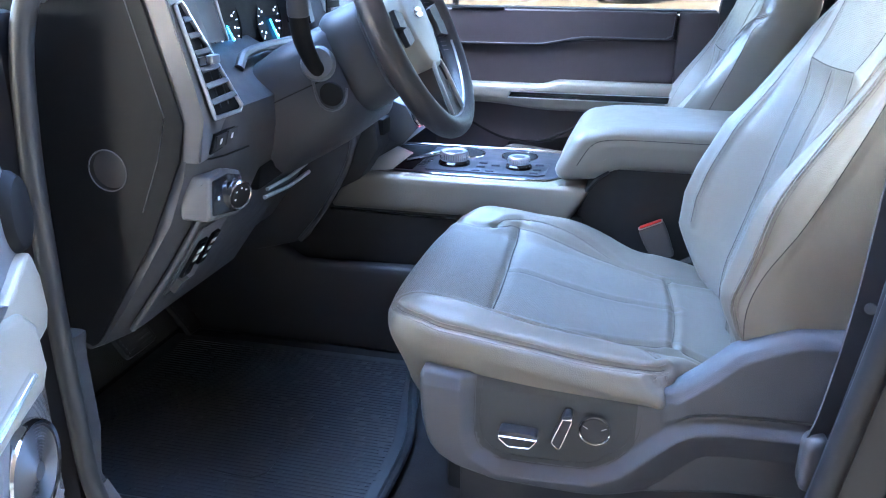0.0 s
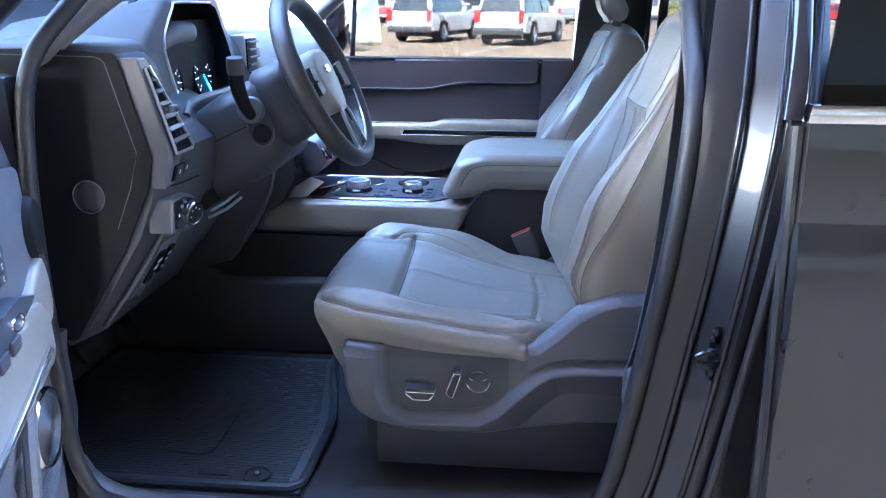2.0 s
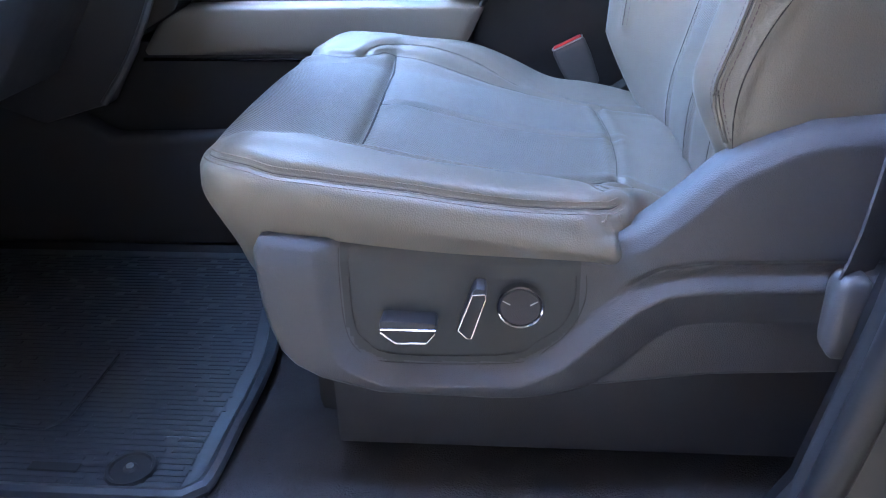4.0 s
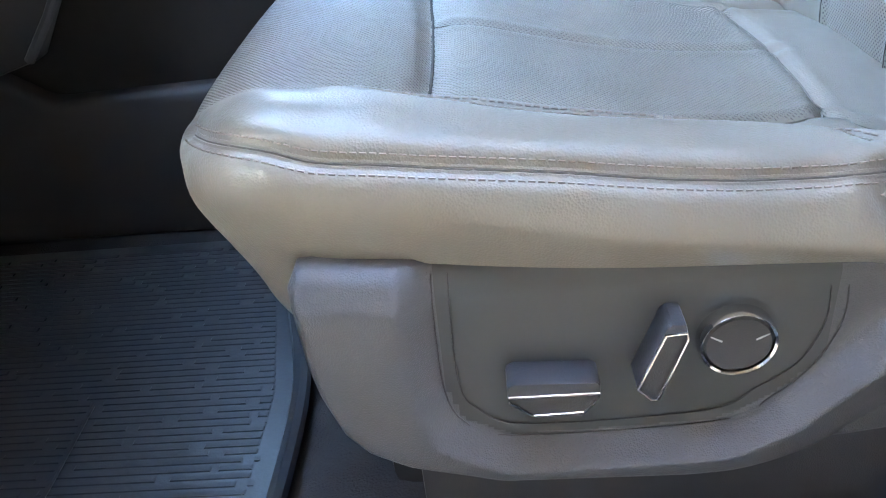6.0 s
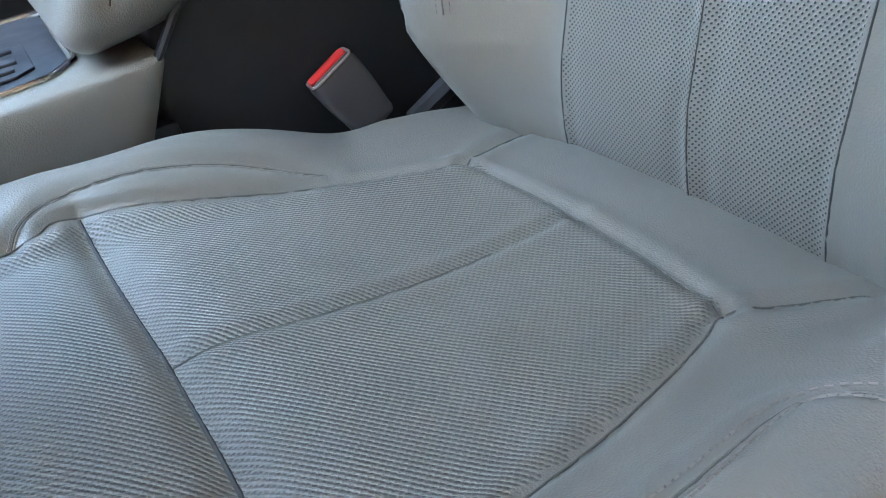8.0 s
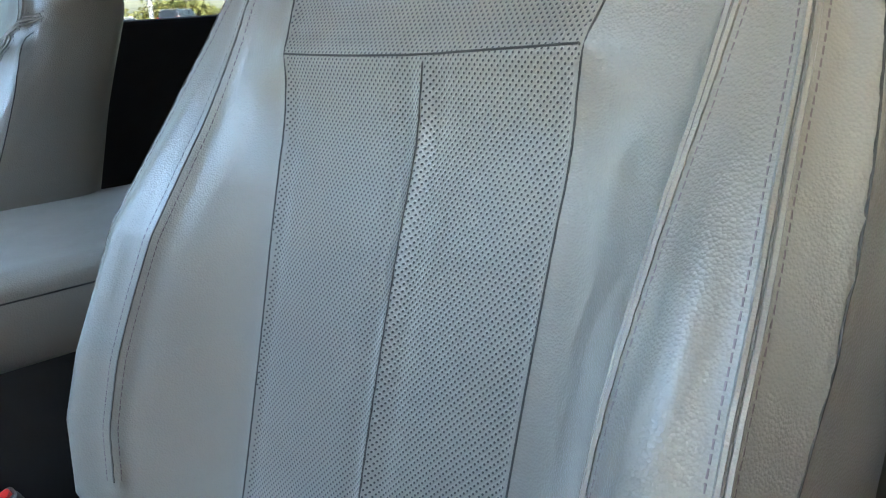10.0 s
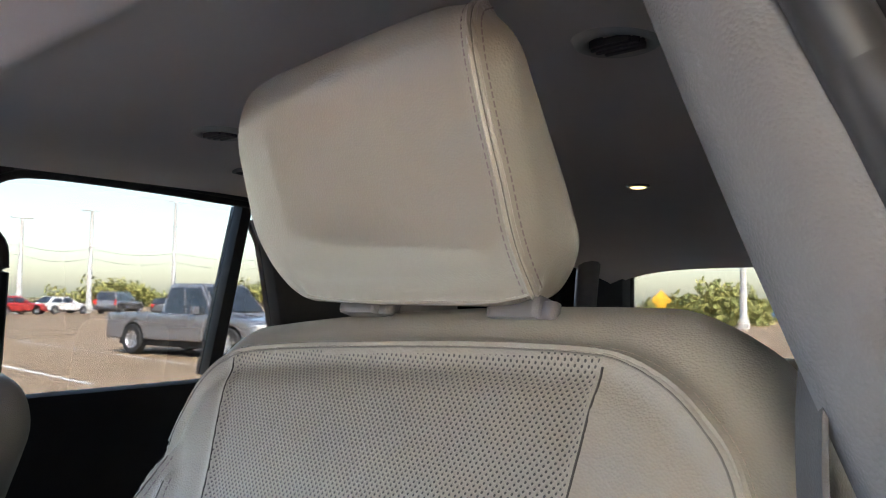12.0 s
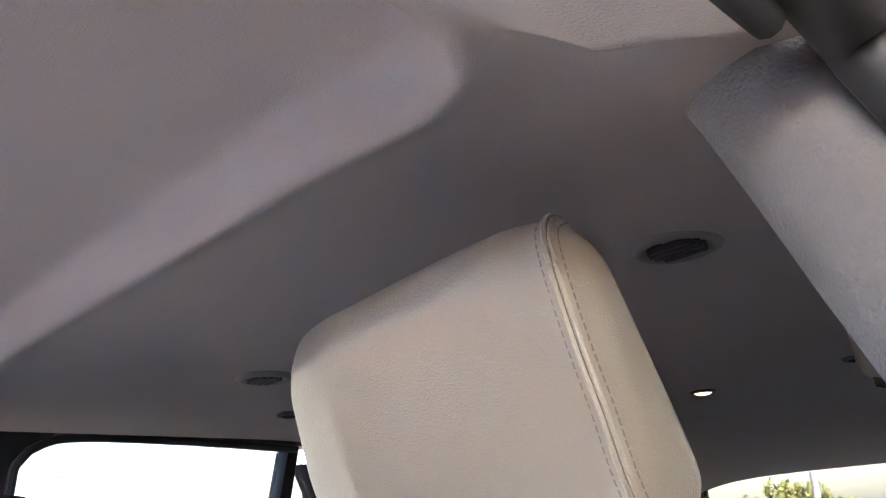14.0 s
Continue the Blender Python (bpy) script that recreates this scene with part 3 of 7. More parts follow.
# near side, rear: door with dark glass
rd = thing("rear_door", "closed dark grey metallic rear door with chrome strip", "car door", at=(1.8, -0.34, 0.5))
rings = []
for x in (1.193, 1.20, 1.25, 1.7, 2.28):
    d = 0.010 if x < 1.195 else 0.0
    o = [(-0.325 + d, 0.47), (-0.352 + d, 0.56), (-0.360 + d, 0.70), (-0.352 + d, 0.84), (-0.345 + d, 0.93), (-0.352 + d, 0.955), (-0.362 + d, 1.10), (-0.360 + d, 1.20), (-0.350 + d, 1.255), (-0.342 + d, 1.27), (-0.346 + d, 1.33), (-0.340 + d, 1.42), (-0.25, 1.425), (-0.22, 1.0), (-0.24, 0.47)]
    rings.append([(x + (0.012 if x < 1.25 else 0) * (1.4 - b), a, b) for a, b in o])
part("door_skin", loft(rings), M_PAINT, rd, "dark grey metallic skin", 25)
part("belt_moulding", slab([(1.192, 1.420), (2.28, 1.420), (2.28, 1.448), (1.196, 1.448)], -0.352, -0.325, "y", 0.005), M_CHROME, rd, "chrome belt moulding")
pane = part("pane", slab([(1.215, 1.448), (2.28, 1.448), (2.20, 1.84), (1.235, 1.84)], -0.004, 0.0, "y", 0), M_PRIVACY, rd, "dark privacy glass")
pane.data.transform(Matrix.Translation((0, -0.325, 0)) @ Matrix.Translation((0, 0, 1.448)) @ Matrix.Shear("XZ", 4, (0, 0.55)) @ Matrix.Translation((0, 0, -1.448)))
fr = tube(smooth_line([(1.178, -0.330, 1.42), (1.186, -0.305, 1.50), (1.196, -0.245, 1.60), (1.208, -0.17, 1.72), (1.225, -0.10, 1.83), (1.4, -0.07, 1.875), (2.2, -0.07, 1.875)], 0.03), 0.019, 10, up=(0, 1, 0))
part("window_frame", fr, M_GLOSS, rd, "gloss black window frame", 60)
part("edge_seal", tube(smooth_line([(1.186, -0.330, 1.415), (1.190, -0.335, 1.2), (1.195, -0.335, 0.9), (1.203, -0.33, 0.6)], 0.05), 0.010, 8), M_RUBBER, rd)
part("inner_panel", block((1.22, -0.235, 0.50), (2.26, -0.14, 1.42), 0.02), M_DARKTRIM, rd, "charcoal inner trim panel")
structure("wall_rear_left", slab([(2.28, 0.47), (3.6, 0.47), (3.6, 1.45), (2.28, 1.45)], -0.34, -0.16, "y", 0.01), M_PAINT, "dark grey metallic rear quarter panel")
structure("pillar_rear_left", slab([(2.22, 1.44), (2.50, 1.44), (2.42, 1.86), (2.2, 1.86)], -0.28, -0.02, "y", 0.02), M_DARKTRIM, "charcoal rear side pillar")
q = structure("window_2", slab([(2.48, 1.44), (3.58, 1.44), (3.58, 1.80), (2.42, 1.84)], -0.24, -0.236, "y", 0), M_PRIVACY, "dark privacy glass beside the rear row")
q.visible_shadow = False

# tail: hatch with its window
RX = 3.55
structure("tail_lower", block((RX, -0.28, 0.5), (RX + 0.08, 1.86, 1.20), 0.02), M_DARKTRIM, "charcoal tailgate trim")
structure("tail_header", slab([(-0.05, 1.742), (0.10, 1.752), (0.8, 1.757), (1.46, 1.738), (1.66, 1.74), (1.66, 1.92), (-0.05, 1.92)], RX - 0.02, RX + 0.08, "x", 0.008), M_DARKTRIM, "charcoal header above the tail window")
structure("tail_pillar_right", slab([(1.497, 1.16), (1.490, 1.72), (1.46, 1.745), (1.66, 1.78), (1.72, 1.16)], RX - 0.02, RX + 0.08, "x", 0.008), M_DARKTRIM, "charcoal tail pillar")
structure("tail_pillar_left", slab([(0.07, 1.16), (0.10, 1.75), (-0.08, 1.78), (-0.26, 1.16)], RX - 0.02, RX + 0.08, "x", 0.008), M_DARKTRIM, "charcoal tail pillar")
structure("tail_pillar_trim", tube([(3.30, 1.545, 1.1), (3.32, 1.54, 1.5), (3.30, 1.50, 1.80)], 0.045, 10), M_PILLAR, "grey rear pillar trim", 60)
w = structure("window_3", block((RX + 0.04, 0.05, 1.16), (RX + 0.044, 1.52, 1.76), 0), M_TINT, "tinted tail window")
w.visible_shadow = False
ws = structure("windscreen", slab([(-0.84, 1.40), (-0.832, 1.396), (0.362, 1.885), (0.354, 1.89)], -0.12, 1.72, "y", 0), M_GLASS, "clear raked windscreen")
ws.visible_shadow = False
structure("bonnet", slab([(-2.4, 1.12), (-2.2, 1.24), (-0.86, 1.36), (-0.86, 0.9), (-2.4, 0.6)], -0.20, 1.80, "y", 0.06, 3), M_PAINT, "dark grey metallic bonnet")


# ---- roof fittings ----
def roof_vent(x, y):
    z = liner_height(x, y)
    t = thing("roof_vent", "round grey air vent in the headliner with dark slats", "air vent", group="roof vents", at=(x, y, z))
    m = axes((x, y, z + 0.004), (0, 0, -1), (0, 1, 0))
    part("bezel", lathe([(0.033, 0.0), (0.034, 0.008), (0.043, 0.012), (0.050, 0.009), (0.054, 0.0)], m, 40), M_HUB, t, "grey bezel", 60)
    part("cup", lathe([(0.0, 0.001), (0.033, 0.001), (0.034, 0.004), (0.0, 0.003)], m, 32), M_DARKTRIM, t, "dark cup")
    for k in (-0.018, -0.006, 0.006, 0.018):
        w = math.sqrt(0.032 ** 2 - k ** 2)
        part("slat", block((x - 0.0025 + k, y - w, z - 0.010), (x + 0.0025 + k, y + w, z - 0.001), 0.001, 1), M_DASH, t)


roof_vent(1.510, 0.352)
roof_vent(1.510, 1.185)
roof_vent(2.20, 0.35)


def roof_lamp(x, y, glow):
    z = liner_height(x, y)
    t = thing("roof_lamp", "small round roof lamp, lit warm" if glow else "small dark reading lamp in the headliner", "lamp", group="roof lamps", at=(x, y, z))
    m = axes((x, y, z + 0.003), (0, 0, -1), (0, 1, 0))
    part("bezel", lathe([(0.018, 0.0), (0.019, 0.008), (0.026, 0.008), (0.030, 0.0)], m, 28), M_PILLAR, t)
    part("lens", lathe([(0.0, 0.0), (0.019, 0.0), (0.019, 0.008), (0.012, 0.011), (0.0, 0.012)], m, 28), M_LAMP if glow else M_ENDCAP, t, "glowing lens" if glow else "")


roof_lamp(2.42, 0.82, True)
roof_lamp(1.72, 1.42, False)
roof_lamp(2.35, 0.46, False)

hook = thing("belt_cover", "grey plastic shoulder belt cover hanging from the headliner", "belt cover", at=(1.95, 0.29, 1.885))
p, quads = soft_box((1.905, 0.235, 1.775), (1.995, 0.335, 1.895), (0.03, 0.035, 0.03), (10, 12, 14))
p[:, 1] += 0.10 * (1.895 - p[:, 2]) * -0.35
mesh_part("cover", p, quads, M_PILLAR, hook, "", 60)
part("slot", block((1.92, 0.250, 1.768), (1.98, 0.312, 1.786), 0.004), M_ENDCAP, hook, "dark belt slot")


# ---- front seats ----
RECLINE_UP, RECLINE_FWD = Vector((0.26, 0, 0.966)).normalized(), Vector((-0.966, 0, 0.26)).normalized()
BIGHT = Vector((0.915, 0, 0.89))


def seat_cushion(seat, yc, n):
    p, quads = soft_box((0.312, -0.335, 0.78), (1.06, 0.335, 0.955), (0.075, 0.055, 0.055), n)
    x, y, z = p[:, 0].copy(), p[:, 1].copy(), p[:, 2].copy()
    top = step(z, 0.84, 0.93)
    side = np.abs(y)
    drop = np.where(x > 0.46, -0.19 * (x - 0.46), -0.19 * (x - 0.46) * 0.5)
    bolster = np.where(y < 0, 0.030 + 0.035 * np.clip(x - 0.48, 0, 0.33), 0.030 * (1 - 0.5 * step(x, 0.62, 0.82)) + 0.012 * np.exp(-((x - 0.60) / 0.08) ** 2) - 0.010 * np.exp(-((x - 0.75) / 0.05) ** 2)) * step(side, 0.18, 0.275) * (1 - step(side, 0.29, 0.36) * 0.4) * step(x, 0.30, 0.40) * (1 - 0.5 * step(x, 0.80, 0.92))
    puff = 0.008 * np.cos(np.clip((y) / 0.2, -1, 1) * math.pi / 2) * step(x, 0.36, 0.44)
    dip = -0.012 * np.exp(-(((x - 0.70) / 0.13) ** 2 + (y / 0.14) ** 2)) - 0.006 * step(x, 0.90, 0.97)
    p[:, 2] += top * (drop + bolster + puff + dip + 0.004)
    front = 1 - step(x, 0.33, 0.68)
    p[:, 0] += front * (0.046 * step(0.955 - z, 0.0, 0.155) - 0.010 * (1 - np.clip(side / 0.30, 0, 1) ** 2) * step(z, 0.80, 0.92) + 0.054 * np.clip(side / 0.335, 0, 1) ** 5)
    p[:, 1] *= 1 - 0.075 * step(0.925 - z, 0.0, 0.085) - 0.030 * (1 - step(x, 0.32, 0.80))
    p[:, 1] *= 1 - 0.13 * step(x, 0.795, 0.845) * step(-y, 0.20, 0.30)
    p[:, 1] *= 1 + 0.012 * np.sin((x - 0.35) * 9) * step(side, 0.25, 0.33)
    p[:, 1] += yc
    # slack folds at the rear outer corner
    fold = np.exp(-(((p[:, 0] - 0.83) / 0.035) ** 2)) * step(side, 0.27, 0.33)
    p[:, 2] += 0.003 * fold * np.sin(p[:, 2] * 160 + p[:, 0] * 90)
    tree = tree_of(p, quads)
    down = (0, 0, -1)

    def seam(pts):
        return laid(tree, [(a, yc + b, 1.05) for a, b in pts], down)

    outer = [(0.347, -0.240), (0.346, -0.223), (0.359, -0.210), (0.378, -0.201), (0.404, -0.196), (0.434, -0.202), (0.463, -0.212), (0.505, -0.224), (0.65, -0.195), (0.76, -0.165), (0.822, -0.142)]
    inner = [(0.347, 0.244), (0.348, 0.228), (0.36, 0.214), (0.38, 0.206), (0.404, 0.202), (0.434, 0.206), (0.463, 0.214), (0.495, 0.224), (0.65, 0.200), (0.76, 0.182), (0.818, 0.165)]
    crease = [(0.505, -0.224), (0.509, -0.12), (0.506, 0), (0.500, 0.11), (0.495, 0.224)]
    middle = [(0.506, 0), (0.60, 0.004), (0.72, 0.012), (0.836, 0.022)]
    rear = [(0.822, -0.142), (0.829, -0.06), (0.830, 0.02), (0.826, 0.10), (0.818, 0.165)]
    corner_in, corner_out = [(0.818, 0.165), (0.855, 0.185), (0.91, 0.20)], [(0.822, -0.142), (0.865, -0.16), (0.92, -0.18)]
    ridge = [(0.465, -0.243), (0.505, -0.255), (0.555, -0.263), (0.60, -0.264), (0.65, -0.261), (0.70, -0.252), (0.74, -0.244), (0.765, -0.246), (0.782, -0.262), (0.791, -0.282)]
    welt_in = [(0.440, 0.207), (0.447, 0.218), (0.461, 0.231), (0.485, 0.243), (0.52, 0.249), (0.57, 0.245), (0.64, 0.230), (0.70, 0.206)]
    top_lines = {"outer": seam(outer), "inner": seam(inner), "crease": seam(crease), "middle": seam(middle), "rear": seam(rear),
                 "ridge": seam(ridge), "corner_in": seam(corner_in), "corner_out": seam(corner_out), "welt_in": seam(welt_in)}
    welt_out = laid(tree, [(0.340, yc - 0.238, 0.964), (0.346, yc - 0.262, 0.975), (0.368, yc - 0.300, 0.985), (0.405, yc - 0.325, 0.986), (0.440, yc - 0.332, 0.979), (0.482, yc - 0.334, 0.975), (0.521, yc - 0.334, 0.971), (0.570, yc - 0.334, 0.967),
                           (0.604, yc - 0.334, 0.963), (0.639, yc - 0.334, 0.958), (0.673, yc - 0.334, 0.953), (0.707, yc - 0.334, 0.951), (0.740, yc - 0.334, 0.952), (0.786, yc - 0.333, 0.955), (0.83, yc - 0.322, 0.958)])
    end_out = laid(tree, [(0.795, yc - 0.36, 0.952), (0.802, yc - 0.36, 0.936), (0.799, yc - 0.36, 0.925), (0.812, yc - 0.36, 0.895)], (0, 1, 0))
    nrm = normals_of(p, quads)
    furrow(p, nrm, end_out, 0.005, 0.008, 0.5)
    furrow(p, nrm, top_lines["crease"], 0.007, 0.020, 0.2)
    furrow(p, nrm, top_lines["crease"], 0.007, 0.007, 0.2)
    furrow(p, nrm, top_lines["middle"], 0.003, 0.006, 0.5)
    for k in ("outer", "inner", "rear", "corner_in", "corner_out"):
        furrow(p, nrm, top_lines[k], 0.0040, 0.006, 0.4)
    for k in (top_lines["welt_in"], top_lines["ridge"], welt_out):
        furrow(p, nrm, k, 0.0034, 0.0060, 0.45)
    # faces between the seams carry the perforated leather
    q = np.asarray(quads)
    c = p[q].mean(1)
    cx, cy = c[:, 0], c[:, 1] - yc
    ob, ib = np.array(outer), np.array(inner)
    lo = np.where(cx < 0.36, -0.212, np.interp(cx, ob[2:, 0], ob[2:, 1]))
    hi = np.where(cx < 0.36, 0.216, np.interp(cx, ib[2:, 0], ib[2:, 1]))
    idx = ((cy > lo + 0.004) & (cy < hi - 0.004) & (cx < 0.824) & (c[:, 2] > 0.87)).astype(int)
    uv = np.stack([p[:, 0] - np.clip(0.40 - p[:, 0], 0, 1) * 0 - (0.955 - np.minimum(z, 0.955)) * front, p[:, 1]], 1)
    cushion = mesh_part("cushion", p, quads, None, seat, "grey leather cushion with perforated centre panels", 60, [M_LEATHER, M_PERF_SEAT], idx, uv)
    tree = tree_of(p, quads)

    lines = {k: settle(v, tree, 0.0006 if k == "crease" else 0.0) for k, v in top_lines.items()}
    w_out = settle(welt_out, tree)
    for k in ("outer", "inner", "crease", "rear", "corner_in", "corner_out"):
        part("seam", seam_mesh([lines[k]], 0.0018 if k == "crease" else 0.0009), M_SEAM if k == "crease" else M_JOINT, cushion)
    part("seam", seam_mesh([lines["middle"][:40]], 0.0008, 0.0), M_JOINT, cushion)
    for k in (w_out, lines["welt_in"], lines["ridge"]):
        piped(k, tree, cushion, 0.0020, 0.0015)
    tagged(part("stitching", stitch_mesh([settle(end_out, tree)], [(-0.006,)], tree), M_THREAD, cushion), kind="stuff")
    tagged(part("stitching", stitch_mesh([w_out, lines["ridge"]], [(-0.0066, 0.0066)] * 2, tree), M_THREAD, cushion, "pale double row of stitches"), kind="stuff")
    return cushion


def seat_backrest(seat, yc, n, outer):
    p, quads = soft_box((-0.145, -0.300, -0.075), (0.0, 0.305, 0.746), (0.055, 0.062, 0.085), n)
    f, y, h = p[:, 0].copy(), p[:, 1].copy(), p[:, 2].copy()
    side = np.abs(y)
    fw = step(f, -0.10, -0.02)
    wing = 0.088 * step(side, 0.15, 0.265) * step(h, 0.02, 0.16) * (1 - step(h, 0.27, 0.58))
    inner_wing = np.interp(h, [-0.075, 0.0, 0.08, 0.15, 0.21, 0.32, 0.42, 0.50, 0.60], [0.012, 0.052, 0.106, 0.120, 0.117, 0.097, 0.055, 0.026, 0.0]) * step(side, 0.14, 0.265)
    wing = np.where(y * outer < 0, inner_wing, wing)
    crown = 0.006 * np.cos(np.clip(y / 0.16, -1, 1) * math.pi / 2) * np.sin(np.clip(h / 0.5, 0, 1) * math.pi)
    p[:, 0] += fw * (wing + crown - 0.006 * step(h, 0.60, 0.74))
    p[:, 0] -= 0.004 * step(h, 0.5, 0.74) + 0.026 * fw * (1 - step(h, -0.075, 0.08))
    # the outer edges thin towards the shoulders and the foot
    p[:, 1] *= 1 - 0.055 * step(h, 0.52, 0.72) - 0.05 * (1 - step(h, -0.06, 0.10)) + 0.02 * np.sin(np.clip(h / 0.6, 0, 1) * math.pi)
    p[:, 2] -= 0.012 * (y / 0.28) ** 2 * step(h, 0.6, 0.74)
    # the shoulders lean back and sit a little higher towards the door
    p[:, 2] += outer * (y - 0.02 * -outer) * 0.050 * step(h, 0.45, 0.70)
    p[:, 0] -= 0.012 * step(h, 0.50, 0.70)
    p[:, 2] -= 0.032 * step(y * outer, 0.19, 0.30) * step(h, 0.56, 0.74)
    origin = BIGHT + Vector((0, yc, 0))
    rot = np.array([RECLINE_FWD, (0, 1, 0), RECLINE_UP])
    w = np.array(origin) + p @ rot
    tree = tree_of(w, quads)
    back = -RECLINE_FWD

    def seam(pts, lift=0.12):
        return laid(tree, [origin + RECLINE_UP * b + Vector((0, a, 0)) + RECLINE_FWD * lift for a, b in pts], back)

    left = [(-0.138, -0.055), (-0.138, 0.03), (-0.137, 0.16), (-0.138, 0.30), (-0.140, 0.42), (-0.141, 0.49), (-0.153, 0.55), (-0.159, 0.60), (-0.162, 0.65), (-0.163, 0.703)]
    right = [(0.149, -0.055), (0.149, 0.03), (0.150, 0.16), (0.154, 0.30), (0.159, 0.42), (0.162, 0.49), (0.180, 0.58), (0.204, 0.65), (0.219, 0.697)]
    L = {"panel_out": seam(left), "panel_in": seam(right),
         "crease": seam([(-0.141, 0.500), (-0.07, 0.495), (0.0, 0.491), (0.07, 0.489), (0.162, 0.489)]),
         "middle": seam([(-0.010, 0.488), (-0.011, 0.35), (-0.010, 0.2), (-0.010, 0.05), (-0.010, -0.055)])}
    arch = [(-0.266, 0.600), (-0.262, 0.620), (-0.255, 0.642), (-0.245, 0.662), (-0.230, 0.678), (-0.211, 0.693), (-0.183, 0.706), (-0.155, 0.711), (-0.087, 0.711), (0, 0.708), (0.16, 0.698), (0.222, 0.688), (0.251, 0.665), (0.268, 0.632), (0.274, 0.600)]
    L["arch"] = seam(arch)
    L["arch_low"] = seam([(a * 0.986, b - 0.0034) for a, b in arch])
    for s, nm in ((-1, "out"), (1, "in")):
        L["welt_" + nm] = seam([(s * a, b) for a, b in [(0.290, 0.632), (0.270, 0.611), (0.250, 0.593)][:3 if s < 0 else 0] + [(0.234, 0.572), (0.227, 0.53), (0.226, 0.45), (0.229, 0.36), (0.232, 0.24), (0.228, 0.10)]])
        L["bolster_" + nm] = seam([(s * a, b) for a, b in [(0.252, 0.592), (0.264, 0.52), (0.274, 0.45), (0.287, 0.36), (0.294, 0.24), (0.290, 0.10)]])
        side_line = [origin + RECLINE_UP * b + Vector((0, s * 0.4, 0)) + RECLINE_FWD * a for a, b in [(-0.040, 0.607), (-0.022, 0.59), (-0.014, 0.55), (-0.008, 0.50), (0.004, 0.42), (0.022, 0.30), (0.044, 0.20), (0.040, 0.13), (0.004, 0.06)]]
        L["flank_" + nm] = laid(tree, side_line, (0, -s, 0))
    nrm = normals_of(w, quads)
    furrow(w, nrm, L["crease"], 0.010, 0.028, 0.15)
    furrow(w, nrm, L["crease"], 0.006, 0.007, 0.2)
    furrow(w, nrm, L["middle"], 0.004, 0.007, 0.4)
    for k in ("panel_out", "panel_in"):
        furrow(w, nrm, L[k], 0.0024, 0.005, 0.2)
    for k in ("flank_out", "flank_in"):
        furrow(w, nrm, L[k], 0.004, 0.006, 0.35)
    for k in ("arch", "arch_low", "welt_out", "welt_in", "bolster_out", "bolster_in"):
        furrow(w, nrm, L[k], 0.003, 0.0065, 0.45)
    q = np.asarray(quads)
    c = p[q].mean(1)
    lo, hi = (np.interp(c[:, 2], [b for a, b in k], [a for a, b in k]) for k in (left, right))
    idx = ((c[:, 1] > lo + 0.003) & (c[:, 1] < hi - 0.003) & (c[:, 2] < 0.701 - 0.05 * c[:, 1]) & (c[:, 2] > -0.06) & (c[:, 0] > -0.08)).astype(int)
    uv = np.stack([p[:, 1], p[:, 2]], 1)
    backrest = mesh_part("backrest", w, quads, None, seat, "grey leather backrest with perforated centre panels", 60, [M_LEATHER, M_PERF_BACK], idx, uv)
    tree = tree_of(w, quads)
    L = {k: settle(v, tree, 0.0006 if k == "crease" else 0.0) for k, v in L.items()}
    for k in ("panel_out", "panel_in", "crease", "middle", "flank_out", "flank_in"):
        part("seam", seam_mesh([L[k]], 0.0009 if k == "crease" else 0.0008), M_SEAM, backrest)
    part("welt", seam_mesh([L["arch"]], 0.0023, -0.0002), M_LEATHER, backrest)
    part("seam", seam_mesh([L["arch_low"]], 0.0007), M_JOINT, backrest)
    for k in ("welt_out", "bolster_out"):
        piped(L[k], tree, backrest, 0.0022, 0.0018)
    for k in ("welt_in", "bolster_in"):
        part("seam", seam_mesh([L[k]], 0.0009), M_JOINT, backrest)
    tagged(part("stitching", stitch_mesh([L["arch"]], [(-0.0045,)], tree, 0.006), M_THREAD, backrest), kind="stuff")
    tagged(part("stitching", stitch_mesh([L[k] for k in ("welt_out", "welt_in", "bolster_out", "bolster_in")], [(-0.0062, 0.0062)] * 4, tree), M_THREAD_GREY, backrest, "grey double row of stitches"), kind="stuff")
    return backrest


